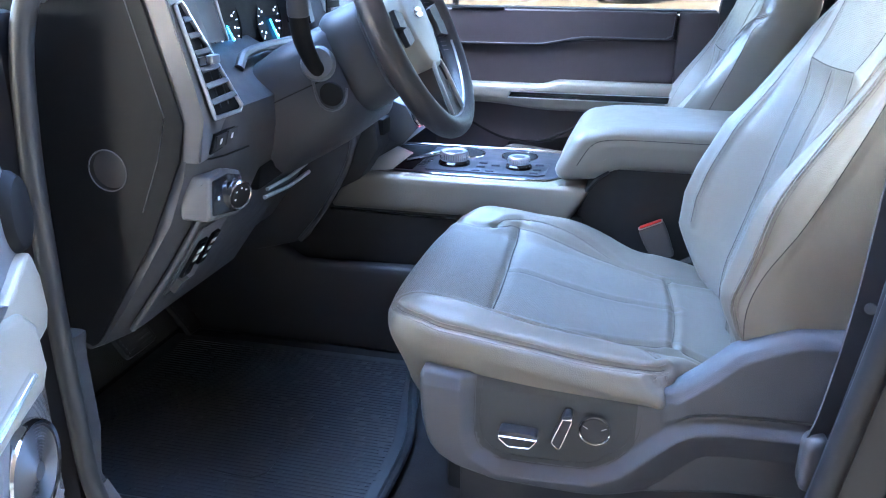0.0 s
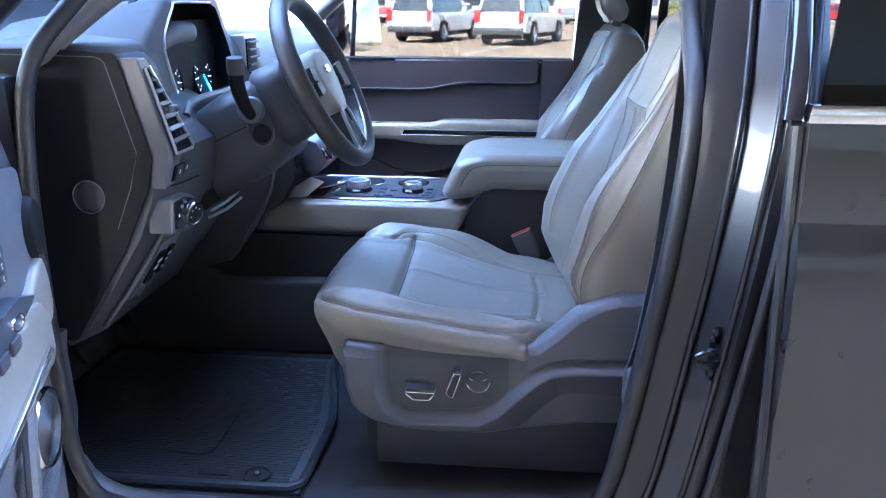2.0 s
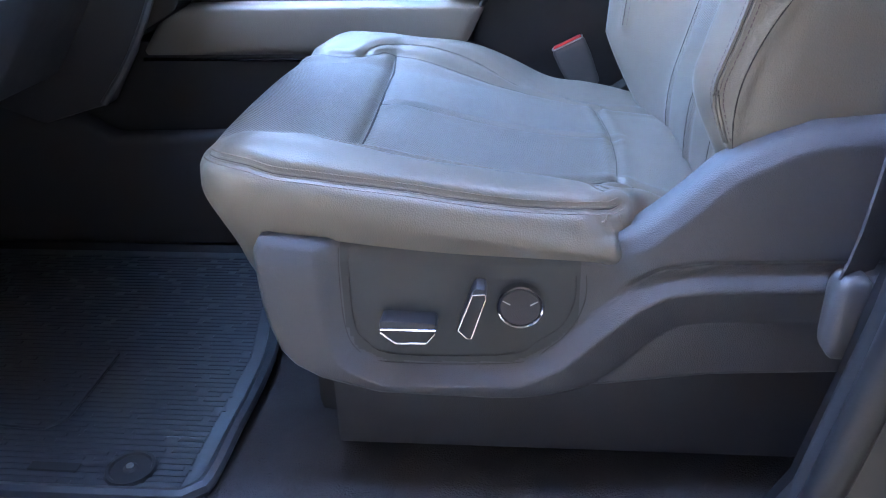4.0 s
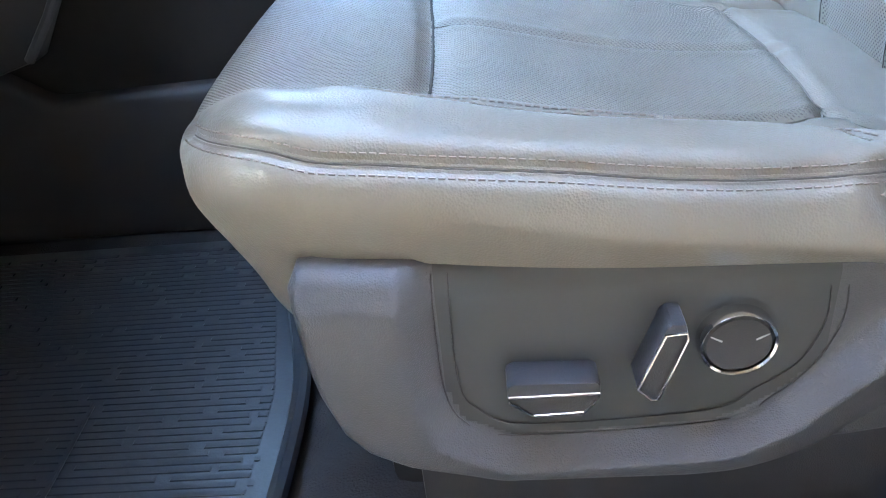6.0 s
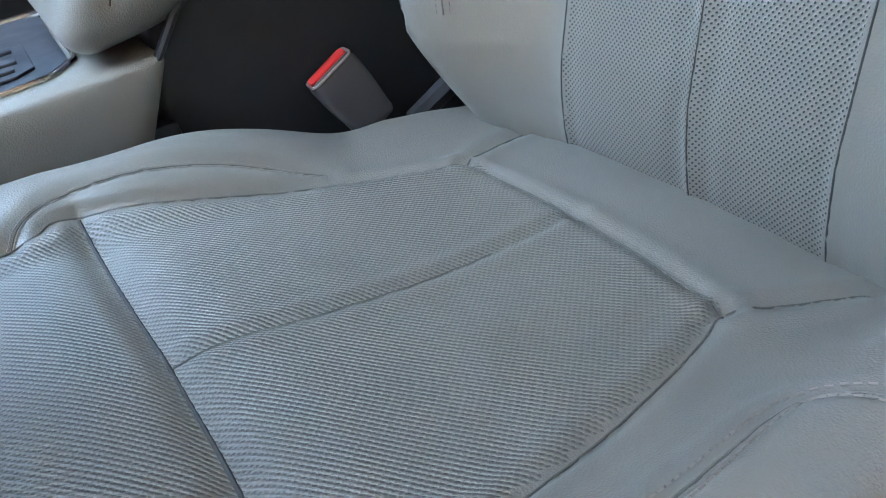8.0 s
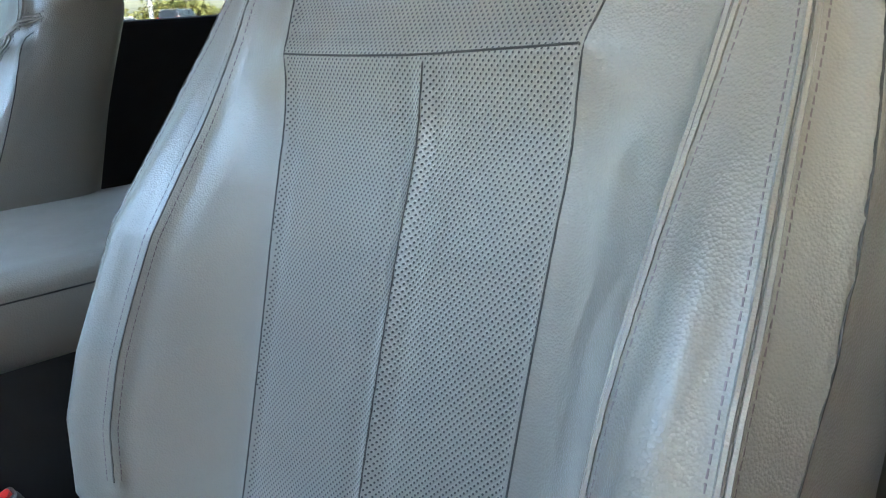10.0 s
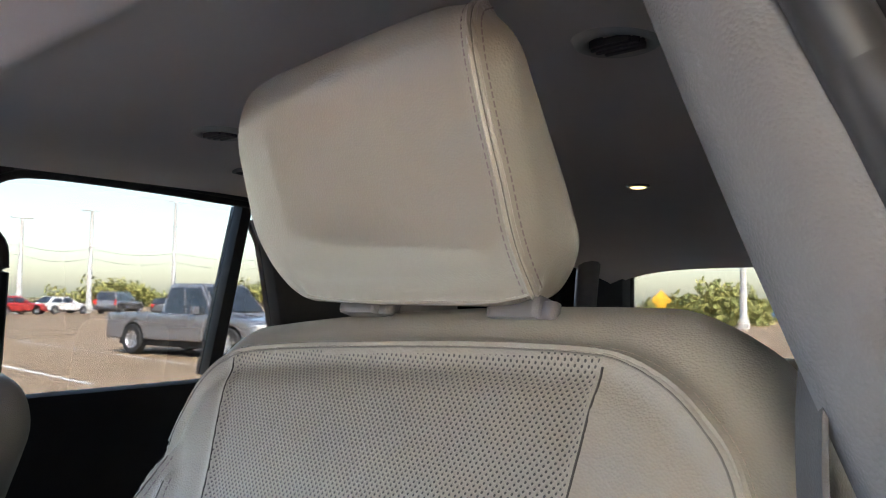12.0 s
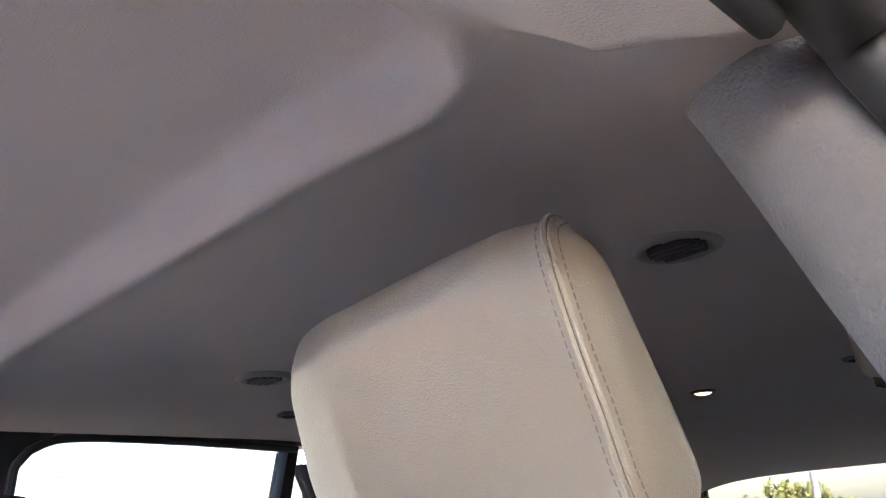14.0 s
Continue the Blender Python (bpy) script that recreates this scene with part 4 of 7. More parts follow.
def seat_headrest(seat, yc, n):
    p, quads = soft_box((-0.072, -0.127, -0.018), (0.0, 0.214, 0.193), (0.024, 0.026, 0.040), n)
    f, y, h = p[:, 0].copy(), p[:, 1].copy(), p[:, 2].copy()
    out, inn = step(-y, 0.0, 0.13), step(y, 0.0, 0.19)
    # thick below, thin above; the inner flank rolls back, the outer one is a flat panel
    p[:, 0] = np.where(f < -0.02, -0.02 + (f + 0.02) * (1.30 - 0.80 * step(h, 0.0, 0.185)), f)
    fr = step(f, -0.08, -0.01)
    p[:, 0] += -0.036 * np.clip(y / 0.208, 0, 1) ** 3.2 * fr - 0.004 * np.clip(-y / 0.13, 0, 1) ** 2 * fr
    p[:, 0] -= 0.010 * (1 - step(h, -0.018, 0.05)) * fr
    p[:, 1] *= 1 - inn * (0.09 * (1 - step(h, -0.02, 0.07)) + 0.07 * step(h, 0.12, 0.19)) - out * (0.02 * step(h, 0.04, 0.19) + 0.08 * (1 - step(h, -0.018, 0.03)))
    p[:, 1] += 0.014
    p[:, 2] -= (0.005 * (y / 0.16) ** 2 + 0.010 * step(y, -0.11, 0.10) + 0.010 * step(-y, 0.085, 0.125)) * step(h, 0.11, 0.19)
    lean = Vector((-0.27, 0, 0.963)).normalized()
    fwd = Vector((-0.963, 0, -0.27)).normalized()
    origin = Vector((1.115, yc, 1.603))
    rot = np.array([fwd, (0, 1, 0), lean])
    w = np.array(origin) + p @ rot
    tree = tree_of(w, quads)
    L = {}
    for s, nm in ((-1, "out"), (1, "in")):
        if s > 0:
            continue
        pts = [(-0.056, 0.190, 0.088), (-0.040, 0.190, 0.092), (-0.026, 0.184, 0.097), (-0.017, 0.168, 0.101), (-0.014, 0.13, 0.103), (-0.014, 0.09, 0.106), (-0.014, 0.05, 0.110), (-0.018, 0.015, 0.112), (-0.04, -0.016, 0.108)]
        L[nm] = laid(tree, [origin + fwd * (a + 0.02) + lean * b + Vector((0, s * c + (0.028 if s > 0 else 0), 0)) for a, b, c in pts])
    L["hem"] = laid(tree, [origin + fwd * -0.014 + lean * -0.010 + Vector((0, a + 0.014, 0)) for a in (-0.125, -0.07, 0, 0.07, 0.125)])
    nrm = normals_of(w, quads)
    for k in L:
        furrow(w, nrm, L[k], 0.0035, 0.006, 0.45)
    headrest = mesh_part("headrest", w, quads, None, seat, "grey leather headrest with stitched side panels", 60, [M_LEATHER], None, None)
    tree = tree_of(w, quads)
    L = {k: settle(v, tree) for k, v in L.items()}
    part("welt", seam_mesh([L["hem"]], 0.0014, 0.0002), M_LEATHER, headrest)
    piped(L["out"], tree, headrest, 0.0020, 0.0018)
    tagged(part("stitching", stitch_mesh([L["out"]], [(-0.0062, 0.0062)], tree), M_THREAD_GREY, headrest, "grey double row of stitches"), kind="stuff")
    for s in (-0.075, 0.084):
        part("stem", tube([(1.168, yc + s, 1.54), (1.166, yc + s, 1.66)], 0.0065, 14), M_SATIN, headrest, "steel stem")
        guide = part("headrest_guide", plate(axes((1.158, yc + s, 1.585), RECLINE_UP, (0, 1, 0)), rounded(0.030, 0.046, 0.005), 0.017, 0.003), M_TRIM, seat, "grey plastic headrest guide")
        part("release_button", plate(axes((1.152, yc + s - 0.0185, 1.587), RECLINE_UP, (0, 1, 0)), rounded(0.009, 0.030, 0.003), 0.013, 0.002), M_TRIM, guide)
    return headrest


def seat_frame(seat, yc, outer):
    """Plinth, rails and the plastic shields; outer: -1 or 1, the door side."""
    s = outer
    part("plinth", block((0.44, yc - 0.25, 0.60), (1.02, yc + 0.25, 0.86), 0.02), M_DARKTRIM, seat, "charcoal plastic seat plinth")
    for d in (-0.21, 0.21):
        part("seat_rail", slab([(0.47, 0.553), (1.12, 0.563), (1.12, 0.585), (0.47, 0.575)], yc + d - 0.022, yc + d + 0.022, "y", 0.004), M_DASH, seat, "dark steel seat rail")
    y0 = yc + s * 0.318

    def ys(d):
        return y0 + s * d

    def away(p, poly, closed=True):
        """Distance of places from a line, and whether they lie inside it."""
        d, inside = np.full(len(p), 9.0), np.zeros(len(p), bool)
        for (ax, az), (bx, bz) in zip(poly, poly[1:] + (poly[:1] if closed else [])):
            v = np.array((bx - ax, bz - az))
            k = np.clip(((p - (ax, az)) @ v) / (v @ v), 0, 1)
            d = np.minimum(d, np.linalg.norm(p - (np.array((ax, az)) + k[:, None] * v), axis=1))
            if az != bz:
                inside ^= ((p[:, 1] < az) != (p[:, 1] < bz)) & (p[:, 0] < ax + (p[:, 1] - az) * (bx - ax) / (bz - az))
        return d, inside

    top = [(0.412, 0.882), (0.418, 0.894), (0.428, 0.897), (0.50, 0.893), (0.55, 0.891), (0.70, 0.889), (0.77, 0.896), (0.805, 0.902), (0.82, 0.908), (0.855, 0.938), (0.90, 0.983), (0.945, 1.009), (0.985, 1.024), (1.05, 1.030), (1.14, 1.015)]
    low = [(0.412, 0.878), (0.415, 0.815), (0.419, 0.790), (0.430, 0.754), (0.445, 0.735), (0.474, 0.717), (0.544, 0.701), (0.677, 0.697), (0.80, 0.703), (0.92, 0.722), (1.14, 0.735)]
    xs = np.concatenate([np.linspace(0.412, 0.44, 22), np.arange(0.444, 1.1401, 0.004)])
    rows = 84
    zt, zl = np.interp(xs, *zip(*top)), np.interp(xs, *zip(*low))
    k = np.linspace(0, 1, rows)
    pts = np.stack([np.repeat(xs, rows), (zl[:, None] + (zt - zl)[:, None] * k).ravel()], 1)
    hollow = [(0.507, 1.30), (0.505, 0.855), (0.506, 0.790), (0.517, 0.757), (0.552, 0.7385), (0.70, 0.7425), (0.7375, 0.7635), (0.775, 0.803), (0.815, 0.842), (0.850, 0.864), (0.90, 0.872), (1.30, 0.884), (1.30, 1.30)]
    d, inside = away(pts, hollow)
    out = np.where(inside, 0.0, d)
    rise = np.clip(out / 0.021, 0, 1)
    depth = 0.006 + 0.018 * (0.75 * rise + 0.25 * rise * rise * (3 - 2 * rise))
    fall = np.clip(out - 0.023, 0, 1)
    depth -= fall * (0.10 + 0.45 * step(pts[:, 0], 0.68, 0.84)) + 0.10 * fall * step(0.74 - pts[:, 1], 0.0, 0.03)
    depth = np.maximum(depth, -0.006)
    depth -= 0.30 * np.clip(pts[:, 1] - 0.868, 0, 1) * (1 - step(pts[:, 0], 0.78, 0.83))
    # the hinge cover behind the cushion stands out with a sloped rim
    rim, _ = away(pts, top[5:], False)
    cover = step(pts[:, 0], 0.80, 0.84) * inside
    depth += cover * (0.010 * np.clip(rim / 0.020, 0, 1) * step(d, 0.0, 0.012) - 0.006 * (1 - np.clip(rim / 0.020, 0, 1)))
    edge, _ = away(pts, top + low[::-1])
    depth -= 0.008 * (1 - np.clip(edge / 0.009, 0, 1)) ** 2
    nx = len(xs)
    skin = [(px, ys(dd), pz) for (px, pz), dd in zip(pts, depth)]
    quads = [[i * rows + j, (i + 1) * rows + j, (i + 1) * rows + j + 1, i * rows + j + 1] for i in range(nx - 1) for j in range(rows - 1)]
    loop = [i * rows for i in range(nx)] + [(nx - 1) * rows + j for j in range(1, rows)] + [i * rows + rows - 1 for i in range(nx - 2, -1, -1)] + [j for j in range(rows - 2, 0, -1)]
    base = len(skin)
    skin += [(skin[i][0], ys(-0.03), skin[i][2]) for i in loop]
    quads += [[loop[i], base + i, base + (i + 1) % len(loop), loop[(i + 1) % len(loop)]] for i in range(len(loop))]
    if s > 0:
        quads = [q[::-1] for q in quads]
    flat = (inside & (pts[:, 0] < 0.772) & (pts[:, 1] < 0.95)).astype(int)
    flat = np.concatenate([flat, np.zeros(len(loop), int)])
    shield = mesh_part("side_shield", skin, quads, None, seat, "grey grained plastic side shield with a smooth switch panel", 50, [M_PLASTIC, M_PANEL], [int(flat[q].min()) for q in quads])
    for inset, lo_z in ((0.0, 0.884), (0.011, 0.884)):
        c = np.array((0.64, 0.86))
        line = [(0.507, lo_z), (0.506, 0.855), (0.507, 0.790), (0.518, 0.757), (0.553, 0.7395), (0.70, 0.7435), (0.7365, 0.7645), (0.760, 0.790), (0.771, 0.815), (0.775, 0.84), (0.772, lo_z)]
        line = [(a + inset * (1 if a < c[0] else -1) * min(1, abs(a - c[0]) / 0.08), b + inset * (1 if b < 0.80 else 0) * min(1, (0.80 - b) / 0.04)) for a, b in line]
        part("panel_gap", tube(smooth_line([(a, ys(0.0072 - 0.30 * max(0, b - 0.868)), b) for a, b in line], 0.006), 0.0006, 5), M_DASH, shield)
    part("lower_cover", slab([(0.475, 0.585), (0.475, 0.72), (1.12, 0.74), (1.12, 0.59)], ys(-0.07), ys(-0.03), "y", 0.006), M_DASH, seat, "dark plastic lower cover")
    # switches
    lever = part("seat_lever", slab([(0.551, 0.806), (0.556, 0.809), (0.610, 0.807), (0.614, 0.804), (0.614, 0.796), (0.602, 0.780), (0.568, 0.779), (0.551, 0.795)], ys(0.004), ys(0.030), "y", 0.003), M_DASH, seat, "dark grey seat lever with chrome edge")
    part("chrome_edge", tube([(a, ys(0.0305), b) for a, b in [(0.552, 0.798), (0.613, 0.798), (0.612, 0.794), (0.602, 0.7815), (0.568, 0.7805), (0.552, 0.794)]], 0.0012, 6, True, up=(0, 1, 0)), M_CHROME, lever)
    lever = part("seat_lever", slab([(0.654, 0.848), (0.658, 0.852), (0.667, 0.851), (0.669, 0.842), (0.653, 0.789), (0.646, 0.789), (0.637, 0.800)], ys(0.004), ys(0.030), "y", 0.003), M_DASH, seat, "upright seat lever with chrome edge")
    part("chrome_edge", tube([(a, ys(0.0305), b) for a, b in [(0.654, 0.844), (0.667, 0.845), (0.668, 0.840), (0.652, 0.790), (0.647, 0.790), (0.638, 0.800)]], 0.0012, 6, True, up=(0, 1, 0)), M_CHROME, lever)
    m = axes((0.7045, ys(0.005), 0.8235), (0, s, 0))
    knob = part("lumbar_knob", lathe([(0.0, 0.0), (0.0235, 0.0), (0.0235, 0.012), (0.021, 0.0145), (0.0, 0.0125)], m, 40), M_DASH, seat, "round lumbar control with chrome ring")
    part("chrome_ring", lathe([(0.0235, 0.004), (0.0258, 0.004), (0.0262, 0.012), (0.0248, 0.0155), (0.0232, 0.0145)], m, 40), M_CHROME, knob)
    for k in (-1, 1):
        part("pointer", tube([(0.7045 + k * 0.011, ys(0.0186), 0.8265), (0.7045 + k * 0.019, ys(0.0190), 0.8315)], 0.0008, 5), M_SATIN, knob)


def front_seat(name, label, yc, outer, fine):
    seat = thing(name, label, "car seat", group="front seats", at=(0.75, yc, 0.54))
    d = 1 if fine else 0.45
    seat_cushion(seat, yc, [int(a * d) for a in (150, 160, 40)])
    seat_backrest(seat, yc, [int(a * d) for a in (34, 150, 180)], outer)
    seat_headrest(seat, yc, [int(a * d) for a in (32, 72, 54)])
    seat_frame(seat, yc, outer)
    return seat


front_seat("driver_seat", "grey leather driver's seat with perforated panels, worn cushion", 0.30, -1, True)
mate = front_seat("passenger_seat", "grey leather front passenger seat beside the console", 1.30, 1, False)
mate.location = Vector(mate.location) + Vector((-0.09, 0.0, -0.075))


# ---- second row ----
def rear_seat(y):
    t = thing("rear_seat", "grey leather second row seat behind the front seats", "car seat", group="second row seats", at=(2.0, y, 0.54))
    p, quads = soft_box((1.62, y - 0.29, 0.60), (2.15, y + 0.29, 0.96), (0.05, 0.05, 0.05), (14, 14, 10))
    mesh_part("cushion", p, quads, M_LEATHER, t, "", 60)
    p, quads = soft_box((2.08, y - 0.28, 0.88), (2.24, y + 0.28, 1.50), (0.05, 0.06, 0.07), (8, 16, 18))
    p[:, 0] += 0.12 * (p[:, 2] - 0.9)
    mesh_part("backrest", p, quads, M_LEATHER, t, "", 60)
    p, quads = soft_box((2.14, y - 0.14, 1.525), (2.25, y + 0.14, 1.70), (0.035, 0.045, 0.045), (10, 20, 14))
    head = mesh_part("headrest", p, quads, M_LEATHER, t, "", 60)
    for d in (-0.06, 0.06):
        part("stem", tube([(2.215, y + d, 1.46), (2.205, y + d, 1.55)], 0.006, 10), M_CHROME, head, "chrome stem")
    part("plinth", block((1.66, y - 0.25, 0.535), (2.2, y + 0.25, 0.66), 0.02), M_DARKTRIM, t)


rear_seat(0.26)
rear_seat(1.36)


# ---- dashboard ----
dash = thing("dashboard", "dark grey plastic dashboard with black end cap", "dashboard", at=(-0.2, 0.8, 0.95))


def dash_section(y, grow):
    """Outline in x and z; grow: 0 at the very end, 1 further in."""
    g = 0.022 * grow
    return [(-0.80, y, 1.42), (-0.50, y, 1.475), (-0.20, y, 1.502), (-0.02, y, 1.502), (0.030 + g * 0.4, y, 1.492), (0.046 + g * 0.6, y, 1.470), (0.070 + g * 0.8, y, 1.38), (0.086 + g, y, 1.306), (0.084 + g, y, 1.255),
            (0.074 + g, y, 1.215), (0.045 + g, y, 1.145), (-0.03 + g, y, 1.03), (-0.108 + g, y, 0.922), (-0.135 + g, y, 0.908), (-0.30, y, 0.97), (-0.80, y, 1.05)]


def recess(y, g):
    """The section where the instruments stand in a hollow."""
    return [(-0.17, y, min(z, 1.47)) if x > -0.3 and z > 1.40 else (min(x, 0.02), y, 1.372) if z > 1.375 and x > 0 else (x, y, z) for x, y, z in dash_section(y, g)]


rings = [dash_section(y, g) for y, g in ((-0.128, 0.0), (-0.108, 0.5), (-0.085, 0.85), (-0.05, 1.0), (-0.02, 1.0))] + [recess(y, 0.9) for y in (0.022, 0.20, 0.29)]
rings += [[(x - (0.05 if i in range(4, 14) else 0), y, z) for i, (x, y, z) in enumerate(recess(y, 0.6) if y < 0.5 else dash_section(y, 0.6))] for y in (0.30, 0.485, 0.53, 0.9, 1.3, 1.60)]
part("dash_body", loft(rings), M_DASH, dash, "dark grey grained body", 40)
cap_out = [(-0.40, 1.50), (-0.10, 1.505), (0.028, 1.4965), (0.038, 1.488), (0.0865, 1.307), (0.0865, 1.300), (0.074, 1.246), (0.011, 1.116), (-0.112, 0.926), (-0.125, 0.918), (-0.15, 0.93), (-0.40, 1.0)]
ring = [(-0.048 + 0.0315 * math.cos(radians(a)), 1.226 + 0.0315 * math.sin(radians(a))) for a in range(-45, 316, 15)]
cap_out = cap_out[:7] + ring + cap_out[6:]
cap = part("end_cap", slab(cap_out, -0.134, -0.120, "y", 0), M_ENDCAP, dash, "matt black end cap")
part("cap_groove", tube([(a, -0.1342, b) for a, b in [(-0.20, 1.494), (-0.003, 1.4905), (0.010, 1.486), (0.016, 1.478), (0.0585, 1.312), (0.038, 1.244), (0.003, 1.163)]], 0.0010, 6), M_PLASTIC, cap)
hole = axes((-0.048, -0.1345, 1.226), (0, -1, 0))
part("access_plug", lathe([(0.0, -0.0135), (0.011, -0.0135), (0.013, -0.0100), (0.027, -0.0090), (0.0300, -0.0060), (0.0315, 0.0005), (0.0330, 0.0005), (0.0330, -0.003)], hole, 40), M_ENDCAP, cap, "round recessed plug")
part("plug_rim", tube([hole @ Vector((0.0322 * math.cos(radians(a)), 0.0322 * math.sin(radians(a)), 0.001)) for a in range(0, 360, 12)], 0.0010, 6, True), M_PLASTIC, cap)

# top pad and its pale leading edge
p, quads = soft_box((-0.62, -0.125, 1.465), (0.025, 0.30, 1.515), (0.03, 0.03, 0.018), (30, 24, 5))
p[:, 2] += 0.030 * step(p[:, 1], 0.0, 0.22) * step(p[:, 0], -0.4, -0.1) - 0.05 * step(-p[:, 0], 0.25, 0.62)
mesh_part("top_pad", p, quads, M_PAD, dash, "soft grey upper pad", 60)

# grey facia that wraps the corner, with the outer vent and a switch pair in it
def face(y, z, out=0.0):
    """A place on the facia's front."""
    return Vector((float(np.interp(z, [1.244, 1.313, 1.487], [0.106, 0.123, 0.078])) - 0.11 * (y + 0.13) + out, y, z))


def face_plate(name, outline, out, thick, material, parent, label="", bevel=0.0):
    b = loft([[face(y, z, out) for y, z in outline], [face(y, z, out + thick) for y, z in outline]])
    if bevel:
        bmesh.ops.bevel(b, geom=b.edges[:], offset=bevel, segments=2, affect="EDGES")
    return part(name, b, material, parent, label)


front = [(-0.130, 1.487), (-0.086, 1.487), (0.016, 1.305), (0.013, 1.250), (-0.02, 1.246), (-0.130, 1.244), (-0.130, 1.313)]
edge_x = {1.487: 0.040, 1.313: 0.0855, 1.244: 0.0755}
ring_b = [(edge_x.get(z, 0.06) if y < -0.12 else face(y, z).x - 0.05, y, z) for y, z in front]
b = loft([ring_b, [face(y, z) for y, z in front]])
bmesh.ops.bevel(b, geom=[e for e in b.edges if not (e.verts[0].co.x < 0.07 and e.verts[1].co.x < 0.07)], offset=0.003, segments=3, affect="EDGES")
part("facia", b, M_TRIM, dash, "warm grey facia", 40)
mouth = [(-0.119, 1.469), (-0.098, 1.472), (0.000, 1.311), (-0.004, 1.303), (-0.104, 1.309), (-0.109, 1.318)]
vent = face_plate("air_vent", mouth, 0.0006, 0.0016, M_ENDCAP, dash, "black outer air vent")
part("vent_bezel", tube([face(y, z, 0.0045) for y, z in mouth], 0.0034, 8, True, up=(1, 0, 0)), M_SATIN, vent, "satin silver bezel")
for z in (1.450, 1.427, 1.403, 1.379, 1.356, 1.333):
    y0 = float(np.interp(z, [1.318, 1.469], [-0.107, -0.116]))
    y1 = float(np.interp(z, [1.311, 1.472], [-0.004, -0.102]))
    rows = [[face(y, z + 0.002, 0.001), face(y, z + 0.003, 0.006), face(y, z - 0.003, 0.010), face(y, z - 0.005, 0.008), face(y, z - 0.003, 0.001)] for y in (y0, y1)]
    part("slat", loft(rows), M_DASH, vent)
for k in (-0.075, -0.045):
    part("vane", tube([face(k, 1.320, 0.003), face(k, float(np.interp(k, [-0.10, 0.0], [1.465, 1.33])) - 0.02, 0.003)], 0.0012, 5), M_DASH, vent)
part("vent_tab", block(tuple(face(-0.090, 1.385, 0.008)), tuple(face(-0.066, 1.398, 0.026)), 0.003), M_SATIN, vent, "small silver vent tab")
part("vent_tab", block(tuple(face(-0.112, 1.385, 0.006)), tuple(face(-0.092, 1.397, 0.014)), 0.003), M_DASH, vent)

# switch pair below the vent, lamp switch, brake release
sw = face_plate("switch_pack", [(-0.094, 1.283), (-0.004, 1.280), (-0.008, 1.255), (-0.102, 1.253)], 0.0005, 0.004, M_ENDCAP, dash, "black switch pair")
for y0 in (-0.092, -0.048):
    face_plate("switch_key", [(y0, 1.279), (y0 + 0.040, 1.278), (y0 + 0.037, 1.258), (y0 - 0.004, 1.257)], 0.0045, 0.003, M_DARKTRIM, sw)
    face_plate("print_mark", [(y0 + 0.014, 1.272), (y0 + 0.022, 1.272), (y0 + 0.020, 1.264), (y0 + 0.012, 1.264)], 0.0076, 0.0004, M_WHITE, sw)
pod = part("lamp_switch_panel", slab([(-0.116, 1.222), (-0.060, 1.222), (-0.014, 1.208), (-0.012, 1.150), (-0.034, 1.138), (-0.126, 1.152)], 0.060, 0.110, "x", 0.008, 3), M_TRIM, dash, "raised grey switch surround")
part("switch_face", slab([(-0.108, 1.213), (-0.060, 1.214), (-0.020, 1.202), (-0.019, 1.154), (-0.036, 1.146), (-0.116, 1.160)], 0.106, 0.113, "x", 0.003), M_GLOSS, pod, "gloss black face")
m = axes((0.112, -0.048, 1.180), (0.93, -0.30, -0.2))
knob = part("lamp_knob", lathe([(0.0, 0.0), (0.021, 0.0), (0.022, 0.014), (0.019, 0.017), (0.0, 0.016)], m, 36), M_ENDCAP, pod, "round black lamp knob")
part("chrome_ring", lathe([(0.0215, 0.006), (0.0240, 0.006), (0.0246, 0.013), (0.0232, 0.0165), (0.0210, 0.0155)], m, 40), M_CHROME, knob)
for a in (40, 90, 140, 200):
    part("print_mark", plate(m @ pose(0.013 * math.cos(radians(a)), 0.013 * math.sin(radians(a)), 0.0162), rounded(0.004, 0.0028, 0.0006, 1), 0.0006, 0), M_WHITE, knob)
part("print_mark", slab([(-0.100, 1.181), (-0.094, 1.181), (-0.094, 1.187), (-0.100, 1.187)], 0.1125, 0.1136, "x", 0), M_WHITE, pod)


def slope(y, z, out=0.0):
    """A place on the sloping lower panel."""
    x = float(np.interp(z, [0.922, 1.03, 1.145, 1.215], [-0.086, -0.008, 0.067, 0.096]))
    return (x + out * 0.82, y, z - out * 0.57)


def slope_plate(name, corners, out, thick, material, parent, label=""):
    lo = [slope(a, b, out) for a, b in corners]
    hi = [slope(a, b, out + thick) for a, b in corners]
    return part(name, loft([lo, hi]), material, parent, label)


